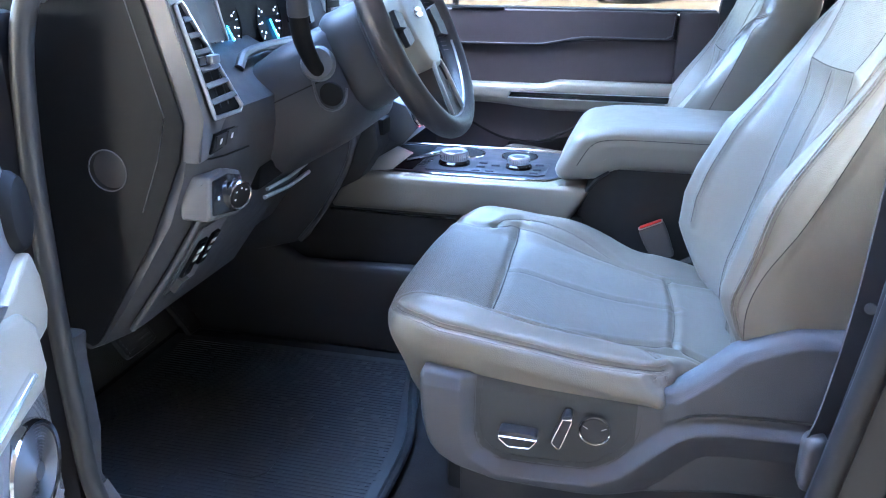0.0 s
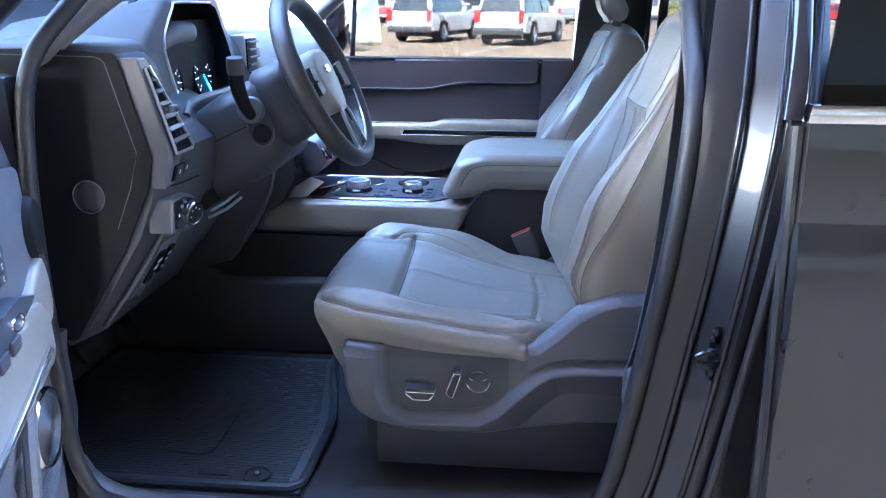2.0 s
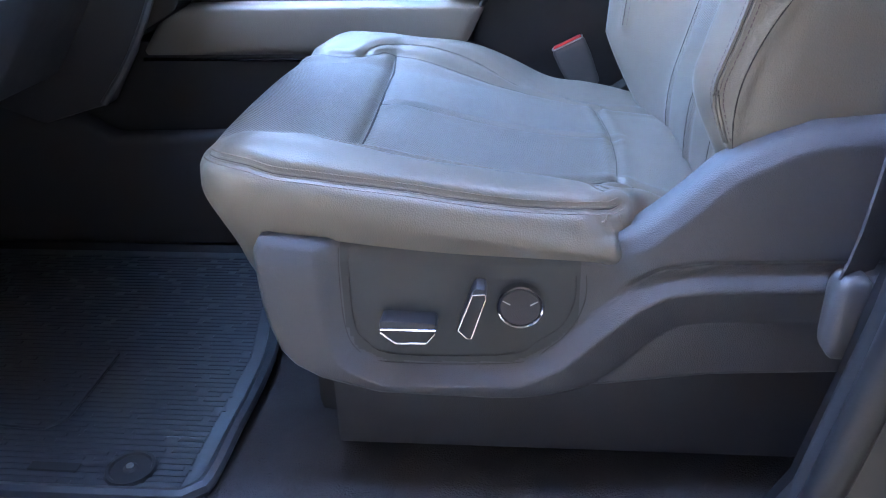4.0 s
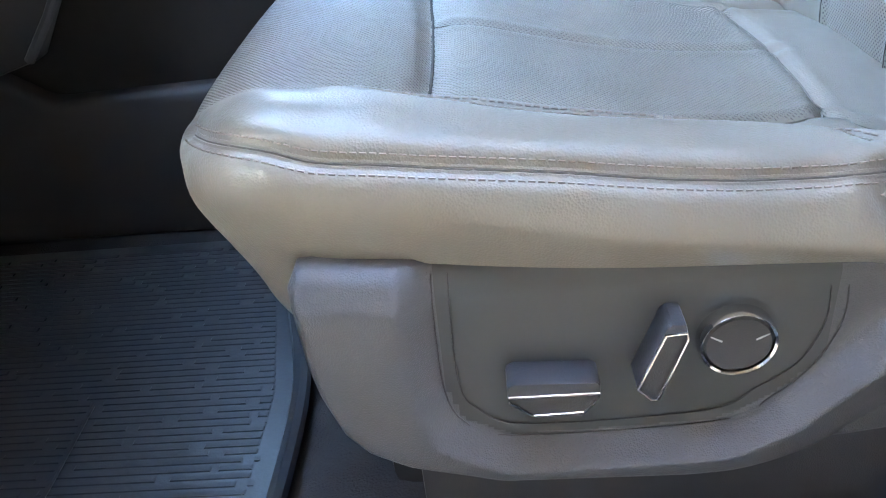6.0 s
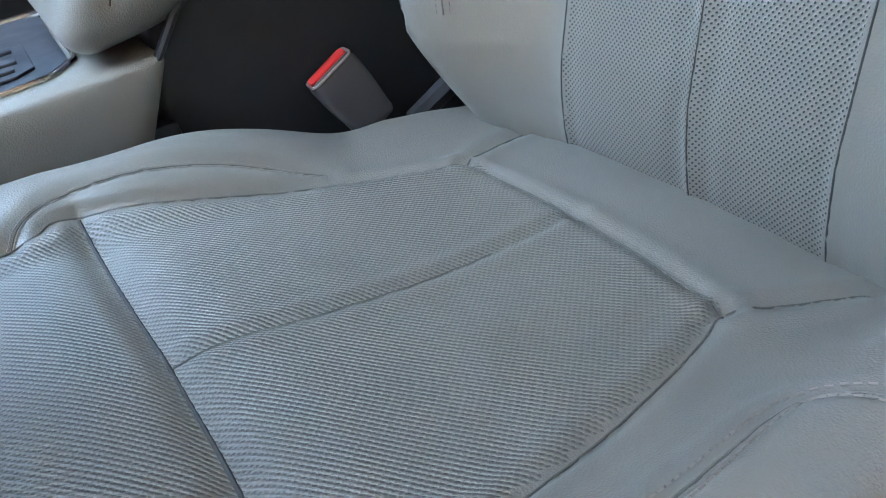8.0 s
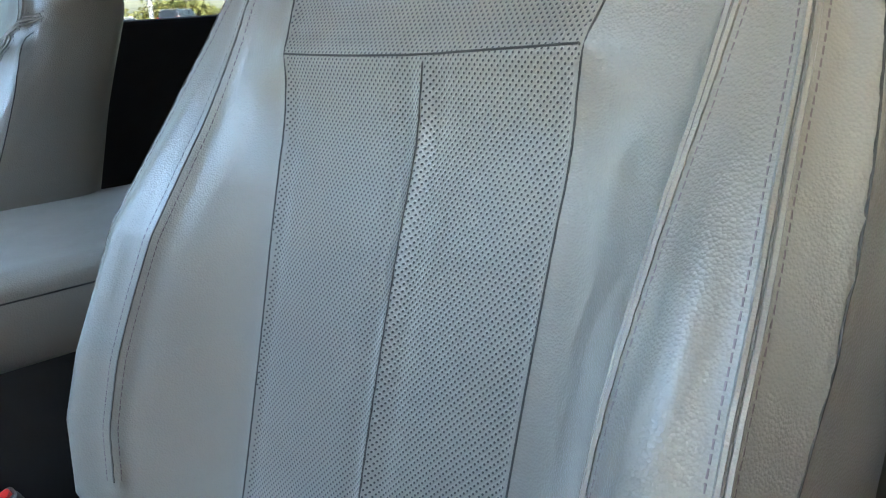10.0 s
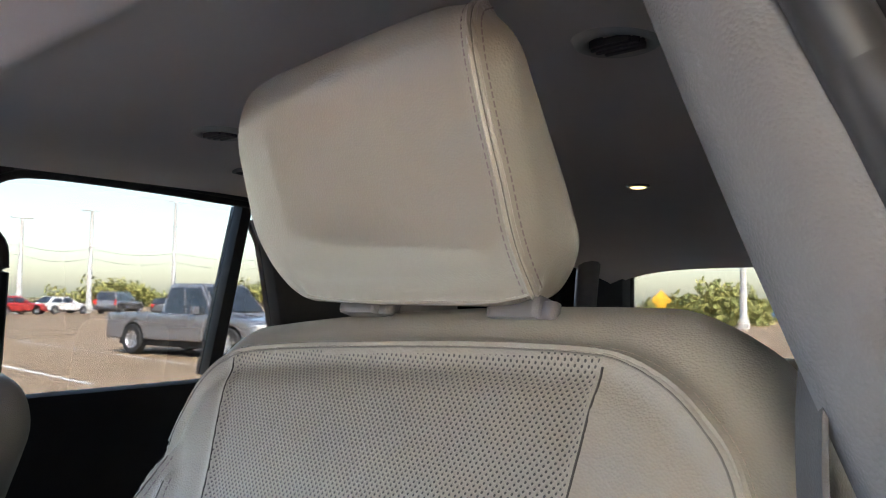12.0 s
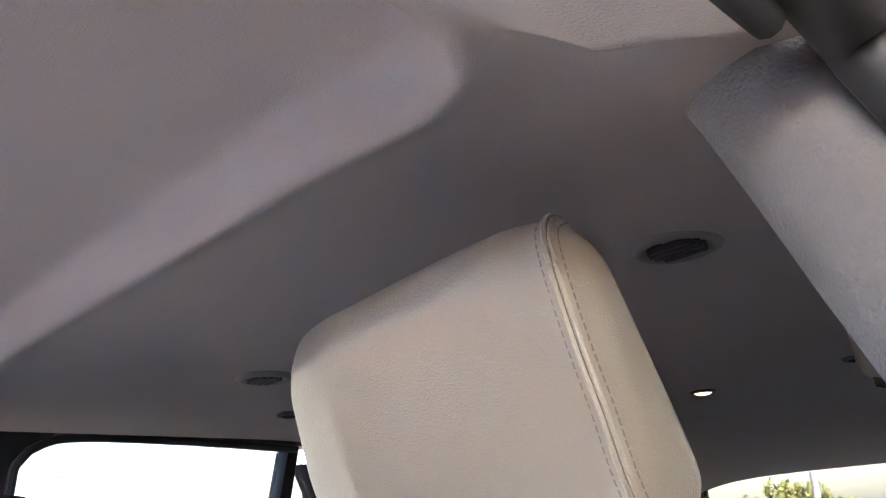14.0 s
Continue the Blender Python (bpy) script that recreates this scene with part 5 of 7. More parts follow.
rel = slope_plate("release_panel", [(-0.050, 1.115), (0.045, 1.115), (0.045, 0.985), (-0.050, 0.985)], 0.001, 0.003, M_PLASTIC, dash, "panel for the brake release and pedals")
slope_plate("release_key", [(-0.036, 1.088), (-0.010, 1.088), (-0.010, 1.020), (-0.036, 1.020)], 0.004, 0.006, M_GLOSS, rel, "black key with white print")
slope_plate("release_key", [(0.006, 1.090), (0.028, 1.090), (0.028, 1.030), (0.006, 1.030)], 0.004, 0.006, M_GLOSS, rel, "black key with white print")
for y0, z0, w, h in ((-0.032, 1.066, 0.018, 0.008), (-0.030, 1.050, 0.013, 0.010), (0.010, 1.072, 0.014, 0.006), (0.012, 1.058, 0.009, 0.005), (0.011, 1.042, 0.011, 0.004)):
    slope_plate("print_mark", [(y0, z0 + h), (y0 + w, z0 + h), (y0 + w, z0), (y0, z0)], 0.0101, 0.0006, M_WHITE, rel)
slope_plate("release_paddle", [(-0.040, 1.018), (-0.018, 1.018), (-0.016, 0.998), (-0.046, 0.998)], 0.004, 0.012, M_TRIM, rel, "grey release paddle")
for za in (1.118, 0.988):
    part("panel_line", tube([slope(-0.05, za, 0.005), slope(0.045, za, 0.005)], 0.0012, 6), M_PLASTIC, rel)
part("corner_rib", tube(smooth_line([slope(-0.118, 1.212, 0.0), slope(-0.090, 1.205, 0.003), slope(-0.085, 1.15, 0.003), slope(-0.09, 1.05, 0.003), slope(-0.098, 0.94, 0.002)], 0.02), 0.0055, 8), M_PLASTIC, dash)
part("parting_line", tube([(0.088, -0.112, 1.248), (0.101, -0.09, 1.243), (0.109, -0.06, 1.2425), (0.109, 0.02, 1.240)], 0.0016, 6), M_ENDCAP, dash)

# pocket with a silver lip
part("pocket", slab([(0.095, 1.140), (0.30, 1.150), (0.30, 1.195), (0.11, 1.180)], 0.01, 0.083, "x", 0.006), M_ENDCAP, dash, "dark open pocket")
part("silver_lip", tube([(0.092, 0.098, 1.128), (0.094, 0.20, 1.122), (0.088, 0.31, 1.122)], 0.004, 8), M_SATIN, dash, "satin silver lip")
part("silver_lip", tube([(0.092, 0.110, 1.140), (0.094, 0.20, 1.139), (0.088, 0.30, 1.142)], 0.0035, 8), M_SATIN, dash)

# hood over the instruments, dials behind it
hood_in = [(0.040, 0.100, 1.40), (0.036, 0.082, 1.455), (0.030, 0.084, 1.512), (0.020, 0.160, 1.575), (0.014, 0.195, 1.585), (0.0, 0.42, 1.585), (0.008, 0.445, 1.572), (0.020, 0.482, 1.48), (0.035, 0.485, 1.40)]
outer = [(0.050, -0.010, 1.40), (0.030, -0.030, 1.472), (0.018, -0.004, 1.506), (0.008, 0.125, 1.590), (0.0, 0.19, 1.603), (-0.012, 0.43, 1.603), (-0.006, 0.475, 1.590), (0.006, 0.52, 1.49), (0.02, 0.53, 1.40)]
back = [(-0.36, y + (0.05 if y < 0.3 else -0.02), z * 0.55 + 1.48 * 0.45) for x, y, z in outer]
inb = [(-0.16, 0.30 + (y - 0.30) * 0.93, z - 0.012 if z > 1.5 else z) for x, y, z in hood_in]
part("cluster_hood", loft([inb, hood_in], closed=False), M_ENDCAP, dash, "black inside of the instrument hood", 50)
part("hood_pad", loft([hood_in, [(a[0] * 0.3 + c[0] * 0.7 + 0.006, a[1] * 0.3 + c[1] * 0.7, a[2] * 0.3 + c[2] * 0.7 + 0.002) for a, c in zip(hood_in, outer)], outer, back], closed=False), M_PAD, dash, "soft grey hood over the instruments", 50)
part("hood_edge", tube(smooth_line([(x + 0.004, y, z) for x, y, z in hood_in[:6]], 0.015), 0.0028, 8), M_SATIN, dash, "pale hood edge")
part("hood_back", slab([(0.03, 1.33), (0.53, 1.33), (0.50, 1.56), (0.44, 1.592), (0.17, 1.592), (0.06, 1.50)], -0.075, -0.06, "x", 0), M_ENDCAP, dash, "black panel behind the dials")
cl = thing("instrument_cluster", "dark instrument cluster with lit blue dial", "instrument cluster", at=(-0.14, 0.30, 1.45))
part("face", slab([(0.10, 1.34), (0.48, 1.34), (0.48, 1.48), (0.45, 1.545), (0.16, 1.545), (0.095, 1.48)], -0.026, -0.016, "x", 0.002), M_ENDCAP, cl, "matt black face")
for cy in (0.205, 0.385):
    m = axes((-0.015, cy, 1.412), (1, 0, 0.12), (0, 0, 1))
    dial = part("dial", lathe([(0.0, 0.0), (0.052, 0.0), (0.055, 0.003), (0.056, 0.0), (0.0, -0.001)], m, 40), M_ENDCAP, cl, "round dial")
    for k in range(15):
        a = radians(225 - k * 270 / 14)
        part("tick", plate(m @ pose(0.045 * math.cos(a), 0.045 * math.sin(a), 0.0012, 0, 0, math.degrees(a)), rounded(0.009 if k % 2 == 0 else 0.005, 0.0016, 0.0004, 1), 0.0008, 0), M_GAUGE, dial)
    for k in range(8):
        a = radians(225 - k * 270 / 7)
        part("numeral", plate(m @ pose(0.033 * math.cos(a), 0.033 * math.sin(a), 0.0012), rounded(0.0045, 0.0045, 0.001, 1), 0.0008, 0), M_GAUGE, dial)
    part("needle", plate(m @ pose(0.013, -0.020, 0.003, 0, 0, -57), rounded(0.050, 0.0045, 0.001, 1), 0.0012, 0), M_BLUE, dial, "glowing blue needle")
part("lower_ledge", tube(smooth_line([(0.050, 0.120, 1.350), (0.046, 0.145, 1.368), (0.045, 0.22, 1.376), (0.045, 0.40, 1.376)], 0.02), 0.009, 8), M_TRIM, cl, "pale lower rim")

# steering column
col = thing("steering_column", "dark plastic steering column with control stalk", "steering column", at=(0.1, 0.30, 1.30))
C0, CA = Vector((0.30, 0.30, 1.405)), Vector((-0.905, 0, -0.425)).normalized()
CU = Vector((-0.425, 0, 0.905))


def col_ring(d, hw, up, dn, r=0.35):
    c = C0 + CA * d
    pts = []
    for k in range(24):
        a = 2 * math.pi * k / 24
        ca, sa = math.cos(a), math.sin(a)
        e = 0.55
        y = math.copysign(abs(ca) ** e, ca) * hw
        u = math.copysign(abs(sa) ** e, sa) * (up if sa > 0 else dn)
        pts.append(c + Vector((0, y, 0)) + CU * u)
    return pts


part("wheel_shroud", loft([col_ring(0.045, 0.098, 0.080, 0.095), col_ring(0.055, 0.105, 0.086, 0.102), col_ring(0.11, 0.112, 0.088, 0.108), col_ring(0.120, 0.106, 0.082, 0.10)]), M_DASH, col, "round dark shroud behind the wheel", 50)
part("column_shroud", loft([col_ring(0.105, 0.118, 0.070, 0.112), col_ring(0.125, 0.156, 0.072, 0.128), col_ring(0.20, 0.166, 0.070, 0.142), col_ring(0.30, 0.160, 0.055, 0.15), col_ring(0.40, 0.14, 0.05, 0.15)]), M_DASH, col, "dark grained column shroud", 50)
part("parting_line", tube([C0 + CA * d + Vector((0, -h, 0)) + CU * -0.02 for d, h in ((0.125, 0.1575), (0.20, 0.1675), (0.30, 0.1615), (0.38, 0.142))], 0.0012, 6), M_ENDCAP, col)
part("stalk_boot", lathe([(0.030, 0.0), (0.030, 0.008), (0.026, 0.014), (0.0, 0.014)], axes((0.192, 0.135, 1.362), (0.15, -1, 0.1)), 28), M_PLASTIC, col)
stalk = part("stalk", tube(smooth_line([(0.195, 0.146, 1.345), (0.193, 0.116, 1.360), (0.188, 0.094, 1.390), (0.185, 0.080, 1.422), (0.186, 0.074, 1.446)], 0.008), [0.0125, 0.0125, 0.0125, 0.0128, 0.013, 0.0135, 0.014, 0.0145, 0.015, 0.0155, 0.016, 0.016, 0.016, 0.016, 0.016, 0.016, 0.016, 0.016, 0.016, 0.016][:len(smooth_line([(0.195, 0.146, 1.345), (0.193, 0.116, 1.360), (0.188, 0.094, 1.390), (0.185, 0.080, 1.422), (0.186, 0.074, 1.446)], 0.008))], 14), M_ENDCAP, col, "black control stalk")
part("stalk_cap", lathe([(0.0, 0.0), (0.0165, 0.0), (0.018, 0.004), (0.018, 0.030), (0.0165, 0.034), (0.0, 0.034)], axes((0.186, 0.074, 1.444), (0.05, -0.15, 1), (0, 1, 0)), 24), M_DASH, stalk, "grey twist cap")
part("ignition_plug", lathe([(0.0, 0.0), (0.0205, 0.0), (0.0205, 0.006), (0.019, 0.008), (0.0, 0.0075)], axes((0.214, 0.135, 1.312), (0.12, -1, 0.0)), 32), M_ENDCAP, col, "round black ignition blank")
part("recess_rim", tube(smooth_line([(0.176, 0.1375, 1.372), (0.180, 0.1365, 1.326), (0.192, 0.1355, 1.292), (0.214, 0.135, 1.283), (0.236, 0.136, 1.296), (0.240, 0.137, 1.322)], 0.01), 0.0025, 6), M_PLASTIC, col)

# steering wheel
wheel = thing("steering_wheel", "dark leather steering wheel with grey hub", "steering wheel", at=(0.31, 0.30, 1.43))
R = 0.196


def on_wheel(a, r, d=0.0):
    """a: degrees from the top of the wheel towards the passenger side."""
    return C0 + CU * (r * math.cos(radians(a))) + Vector((0, r * math.sin(radians(a)), 0)) - CA * d


rim_pts = [on_wheel(a, R, 0.018) for a in range(0, 360, 5)]
part("rim", tube(rim_pts, 0.0200, 16, True, flat=1.15, up=-CA), M_SUEDE, wheel, "dark leather rim", 60)
part("rim_inlay", tube([on_wheel(a, R - 0.0155, 0.027) for a in range(105, 256, 5)], 0.0035, 8), M_SATIN, wheel, "satin silver inlay")
lace = bmesh.new()
for a in range(40, 110, 3):
    b = tube([on_wheel(a, R - 0.017, 0.006), on_wheel(a + 1.2, R - 0.019, 0.016), on_wheel(a, R - 0.017, 0.028)], 0.0012, 5)
    lace = joined(lace, b)
tagged(part("lacing", lace, M_THREAD_GREY, wheel, "grey lacing on the rim"), kind="stuff")
hub_o = [(0.072, 0.030), (0.060, 0.062), (0.030, 0.074), (-0.030, 0.074), (-0.060, 0.062), (-0.072, 0.030), (-0.066, -0.02), (-0.045, -0.066), (-0.02, -0.082), (0.02, -0.082), (0.045, -0.066), (0.066, -0.02)]
hub_m = Matrix((Vector((0, 1, 0)), CU, -CA)).transposed().to_4x4()
hub_m.translation = C0
b = slab(hub_o, -0.035, 0.032, "z", 0.012, 3)
b.transform(hub_m)
hub = part("hub", b, M_HUB, wheel, "grey padded hub cover", 60)
b = lathe([(0.0, 0.0), (0.026, 0.0), (0.026, 0.003), (0.023, 0.005), (0.0, 0.005)], None, 32, 0.42)
b.transform(hub_m @ Matrix.Translation((0, 0.022, 0.032)))
part("badge", b, M_CHROME, hub, "plain oval badge")
for a, w in ((90, 0.034), (270, 0.034), (180, 0.03)):
    lo = [on_wheel(a - 16, 0.060, -0.012), on_wheel(a + 16, 0.060, -0.012), on_wheel(a + 16, 0.060, 0.022), on_wheel(a - 16, 0.060, 0.022)]
    q = 9 if a != 180 else 16
    hi = [on_wheel(a - q, R - 0.006, 0.008), on_wheel(a + q, R - 0.006, 0.008), on_wheel(a + q, R - 0.006, 0.026), on_wheel(a - q, R - 0.006, 0.026)]
    sp = part("spoke", loft([lo, hi]), M_SUEDE, wheel, "dark spoke", 30)
    if a != 180:
        for s, rr in ((-7, 0.112), (8, 0.118)):
            key = [on_wheel(a + s - 8, rr - 0.020, 0.024), on_wheel(a + s + 8, rr - 0.020, 0.024), on_wheel(a + s + 6, rr + 0.024, 0.026), on_wheel(a + s - 6, rr + 0.024, 0.026)]
            k2 = [v - CA * 0.010 for v in key]
            part("switch_pod", loft([key, k2]), M_DASH, sp)
    else:
        part("spoke_inlay", tube([on_wheel(180 - 14, R - 0.020, 0.030), on_wheel(180 - 20, 0.100, 0.030), on_wheel(180 - 18, 0.075, 0.030)], 0.004, 8), M_SATIN, sp)
        part("spoke_inlay", tube([on_wheel(180 + 14, R - 0.020, 0.030), on_wheel(180 + 20, 0.100, 0.030), on_wheel(180 + 18, 0.075, 0.030)], 0.004, 8), M_SATIN, sp)

# centre stack between dashboard and console
st = thing("centre_stack", "dark centre stack with climate knobs above the console", "control panel", at=(0.0, 0.8, 1.0))
part("stack_flank", slab([(-0.10, 1.35), (0.06, 1.33), (0.105, 1.17), (0.065, 1.08), (0.0, 0.95), (-0.06, 0.86), (-0.20, 0.82), (-0.4, 0.9), (-0.4, 1.35)], 0.600, 0.635, "y", 0.008), M_DASH, st, "dark side panel of the stack")
part("stack_rail", tube(smooth_line([(0.085, 0.597, 1.20), (0.070, 0.597, 1.08), (0.0, 0.597, 0.95), (-0.07, 0.597, 0.862)], 0.03), 0.007, 8), M_PLASTIC, st, "grey edge rail of the stack")
part("stack_body", slab([(-0.10, 1.36), (0.06, 1.34), (0.12, 1.18), (0.13, 1.10), (0.08, 1.02), (-0.05, 0.95), (-0.4, 0.95), (-0.4, 1.36)], 0.635, 1.00, "y", 0.006), M_DARKTRIM, st, "charcoal body")
part("open_bin", slab([(0.66, 1.125), (0.72, 1.125), (0.72, 1.165), (0.66, 1.165)], 0.10, 0.135, "x", 0.005), M_ENDCAP, st)
panel = part("climate_panel", slab([(0.135, 1.205), (0.175, 1.19), (0.205, 1.135), (0.165, 1.09), (0.10, 1.11)], 0.72, 0.96, "y", 0.008), M_DECK, st, "grey climate panel")
for y in (0.735, 0.93):
    m = axes((0.196, y, 1.155), (0.85, 0, 0.52), (0, 1, 0))
    kn = part("climate_knob", lathe([(0.0, 0.0), (0.019, 0.0), (0.020, 0.010), (0.017, 0.014), (0.0, 0.013)], m, 28), M_ENDCAP, panel, "round climate knob")
    part("chrome_ring", lathe([(0.0195, 0.004), (0.0215, 0.004), (0.0215, 0.009), (0.0195, 0.010)], m, 28), M_CHROME, kn)
for k in range(6):
    part("climate_key", plate(axes((0.194 + 0.006 * (k // 3), 0.775 + 0.043 * (k % 3), 1.165 - 0.024 * (k // 3)), (0.85, 0, 0.52), (0, 1, 0)), rounded(0.016, 0.036, 0.002, 2), 0.005, 0.001), M_SATIN if k % 2 else M_ENDCAP, panel)
part("indicator", plate(axes((0.205, 0.757, 1.138), (0.85, 0, 0.52), (0, 1, 0)), rounded(0.006, 0.012, 0.001, 2), 0.004, 0), M_REDLED, panel, "small red light")
part("stack_foot", slab([(0.155, 1.09), (0.195, 1.075), (0.14, 1.03), (0.06, 1.02), (0.09, 1.05)], 0.71, 0.72, "y", 0.003), M_SATIN, st, "satin silver foot")
cv = part("centre_vent", slab([(0.60, 1.50), (0.70, 1.50), (0.70, 1.375), (0.60, 1.375)], -0.03, 0.02, "x", 0.006), M_SATIN, dash, "silver centre vent")
part("vent_core", slab([(0.61, 1.49), (0.69, 1.49), (0.69, 1.385), (0.61, 1.385)], 0.012, 0.024, "x", 0.003), M_ENDCAP, cv)
for k in range(5):
    part("slat", block((0.018, 0.612, 1.398 + 0.02 * k), (0.032, 0.688, 1.403 + 0.02 * k), 0.001, 1), M_DASH, cv)

# pedals
for nm, y, z, w, h, lb in (("brake_pedal", 0.21, 0.74, 0.105, 0.065, "ribbed black rubber brake pedal on its arm"), ("accelerator_pedal", 0.40, 0.72, 0.058, 0.12, "black accelerator pedal on the toe board")):
    pd = thing(nm, lb, "pedal", at=(-0.33, y, z))
    m = axes((-0.31, y, z), (0.80, 0, 0.60), (0, 1, 0))
    part("pad", plate(m, rounded(h, w, 0.012), 0.014, 0.004), M_RUBBER, pd)
    for k in range(5):
        part("rib", plate(m @ pose(-h / 2 + h * (k + 1) / 6, 0, 0.013), rounded(0.004, w * 0.85, 0.0018, 2), 0.004, 0), M_RUBBER, pd)
    part("arm", tube([(-0.315, y, z + 0.01), (-0.40, y + 0.01, z + 0.12), (-0.46, y + 0.01, z + 0.28)], 0.012, 8), M_ENDCAP, pd)


# ---- floor mat, tunnel, console ----
mat = thing("floor_mat", "dark ribbed rubber floor mat in the driver's footwell", "floor mat", at=(0.0, 0.27, 0.54))
part("mat_base", slab([(-0.46, -0.085), (0.315, -0.075), (0.318, 0.25), (0.25, 0.61), (-0.46, 0.61)], 0.541, 0.549, "z", 0.003), M_MAT, mat, "flat rubber base")
edge = smooth_line([(-0.40, -0.078, 0.556), (0.0, -0.072, 0.556), (0.29, -0.067, 0.556), (0.312, -0.05, 0.557), (0.315, 0.05, 0.558), (0.312, 0.25, 0.560), (0.262, 0.46, 0.562), (0.24, 0.58, 0.565)], 0.015)
part("mat_rim", tube(edge, 0.011, 8), M_MAT, mat, "raised rubber rim")
ribs = bmesh.new()
rng = random.Random(4)
for k in range(57):
    y = -0.045 + k * 0.0112
    x = -0.42
    x1 = 0.285 - (0.0 if y < 0.25 else (y - 0.25) * 0.19)
    while x < x1:
        n = min(x1, x + rng.uniform(0.06, 0.24))
        vs = [ribs.verts.new(c) for c in ((x, y - 0.0040, 0.5485), (n - 0.006, y - 0.0040, 0.5485), (n - 0.006, y + 0.0040, 0.5485), (x, y + 0.0040, 0.5485),
                                          (x + 0.002, y - 0.003, 0.5503), (n - 0.008, y - 0.003, 0.5503), (n - 0.008, y + 0.003, 0.5503), (x + 0.002, y + 0.003, 0.5503))]
        for q in ((4, 5, 6, 7), (0, 1, 5, 4), (1, 2, 6, 5), (2, 3, 7, 6), (3, 0, 4, 7)):
            ribs.faces.new([vs[i] for i in q])
        x = n + rng.uniform(0.0, 0.012)
tagged(part("ribs", ribs, M_MAT, mat, "shallow wood-grain ribs", 20), kind="stuff")
m = pose(0.200, -0.018, 0.549)
gr = part("grommet", lathe([(0.0, 0.006), (0.006, 0.008), (0.010, 0.004), (0.026, 0.003), (0.028, 0.006), (0.032, 0.006), (0.034, 0.0)], m, 36), M_RUBBER, mat, "round rubber fixing")
part("stud", lathe([(0.0, 0.0), (0.005, 0.0), (0.005, 0.009), (0.0, 0.010)], m, 14), M_SATIN, gr)
part("heel_pad_edge", tube(smooth_line([(-0.05, 0.06, 0.552), (0.04, 0.055, 0.552), (0.06, 0.075, 0.552), (0.06, 0.24, 0.552)], 0.02), 0.003, 6), M_MAT, mat)
part("print_bar", slab([(0.06, -0.028), (0.13, -0.028), (0.13, -0.012), (0.06, -0.012)], 0.549, 0.5526, "z", 0.001, 1), M_RUBBER, mat, "faint moulded lettering, unreadable")

cons = thing("centre_console", "grey leather and silver centre console between the seats", "centre console", at=(0.35, 0.83, 0.54))
part("tunnel_trim", slab([(-0.50, 0.54), (-0.50, 0.90), (-0.175, 0.828), (-0.10, 0.778), (0.21, 0.786), (0.50, 0.79), (1.10, 0.80), (1.10, 0.54)], 0.652, 1.06, "y", 0.018, 3), M_DASH, cons, "dark tunnel trim with a ledge")
part("recess_panel", slab([(-0.30, 0.76), (-0.30, 0.96), (0.62, 0.95), (0.62, 0.76)], 0.690, 1.02, "y", 0.008), M_DARKTRIM, cons, "black recessed lower side")
p, quads = soft_box((-0.03, 0.685, 0.925), (0.612, 1.03, 1.022), (0.016, 0.016, 0.016), (40, 16, 8))
k = step(p[:, 0], -0.03, 0.10)
p[:, 0] += (p[:, 2] - 0.925) * 0.72 * (1 - step(p[:, 0], 0.0, 0.3)) + (p[:, 2] - 0.97) * 0.55 * step(p[:, 0], 0.4, 0.61)
mesh_part("side_pad", p, quads, M_LEATHER, cons, "grey leather padded side", 60)
part("side_trim_line", tube([(-0.02, 0.688, 0.922), (0.30, 0.688, 0.920), (0.62, 0.688, 0.918)], 0.0035, 8), M_GLOSS, cons)
deck_out = [(0.055, 0.735), (0.075, 0.722), (0.49, 0.722), (0.53, 0.733), (0.552, 0.76), (0.555, 1.00), (0.53, 1.02), (0.06, 1.02)]
deck = part("deck", slab(deck_out, 1.016, 1.026, "z", 0.003), M_DECK, cons, "brushed grey deck")
part("deck_trim", tube(smooth_line([(0.06, 0.724, 1.024), (0.30, 0.716, 1.024), (0.49, 0.717, 1.024), (0.535, 0.728, 1.024), (0.557, 0.758, 1.024), (0.56, 0.9, 1.024)], 0.02), 0.0035, 8), M_CHROME, deck, "chrome edge")
part("deck_trim", tube([(0.06, 1.022, 1.026), (0.56, 1.022, 1.026)], 0.0045, 8), M_CHROME, deck, "chrome edge")
part("dial_pad", slab([(0.215, 0.745), (0.50, 0.745), (0.52, 0.76), (0.52, 0.875), (0.215, 0.875)], 1.026, 1.0295, "z", 0.0015), M_DECK, deck, "dark satin dial pad")
part("tray", slab([(0.07, 0.74), (0.185, 0.74), (0.185, 1.0), (0.07, 1.0)], 1.0255, 1.0285, "z", 0.001), M_ENDCAP, deck, "dark tray")
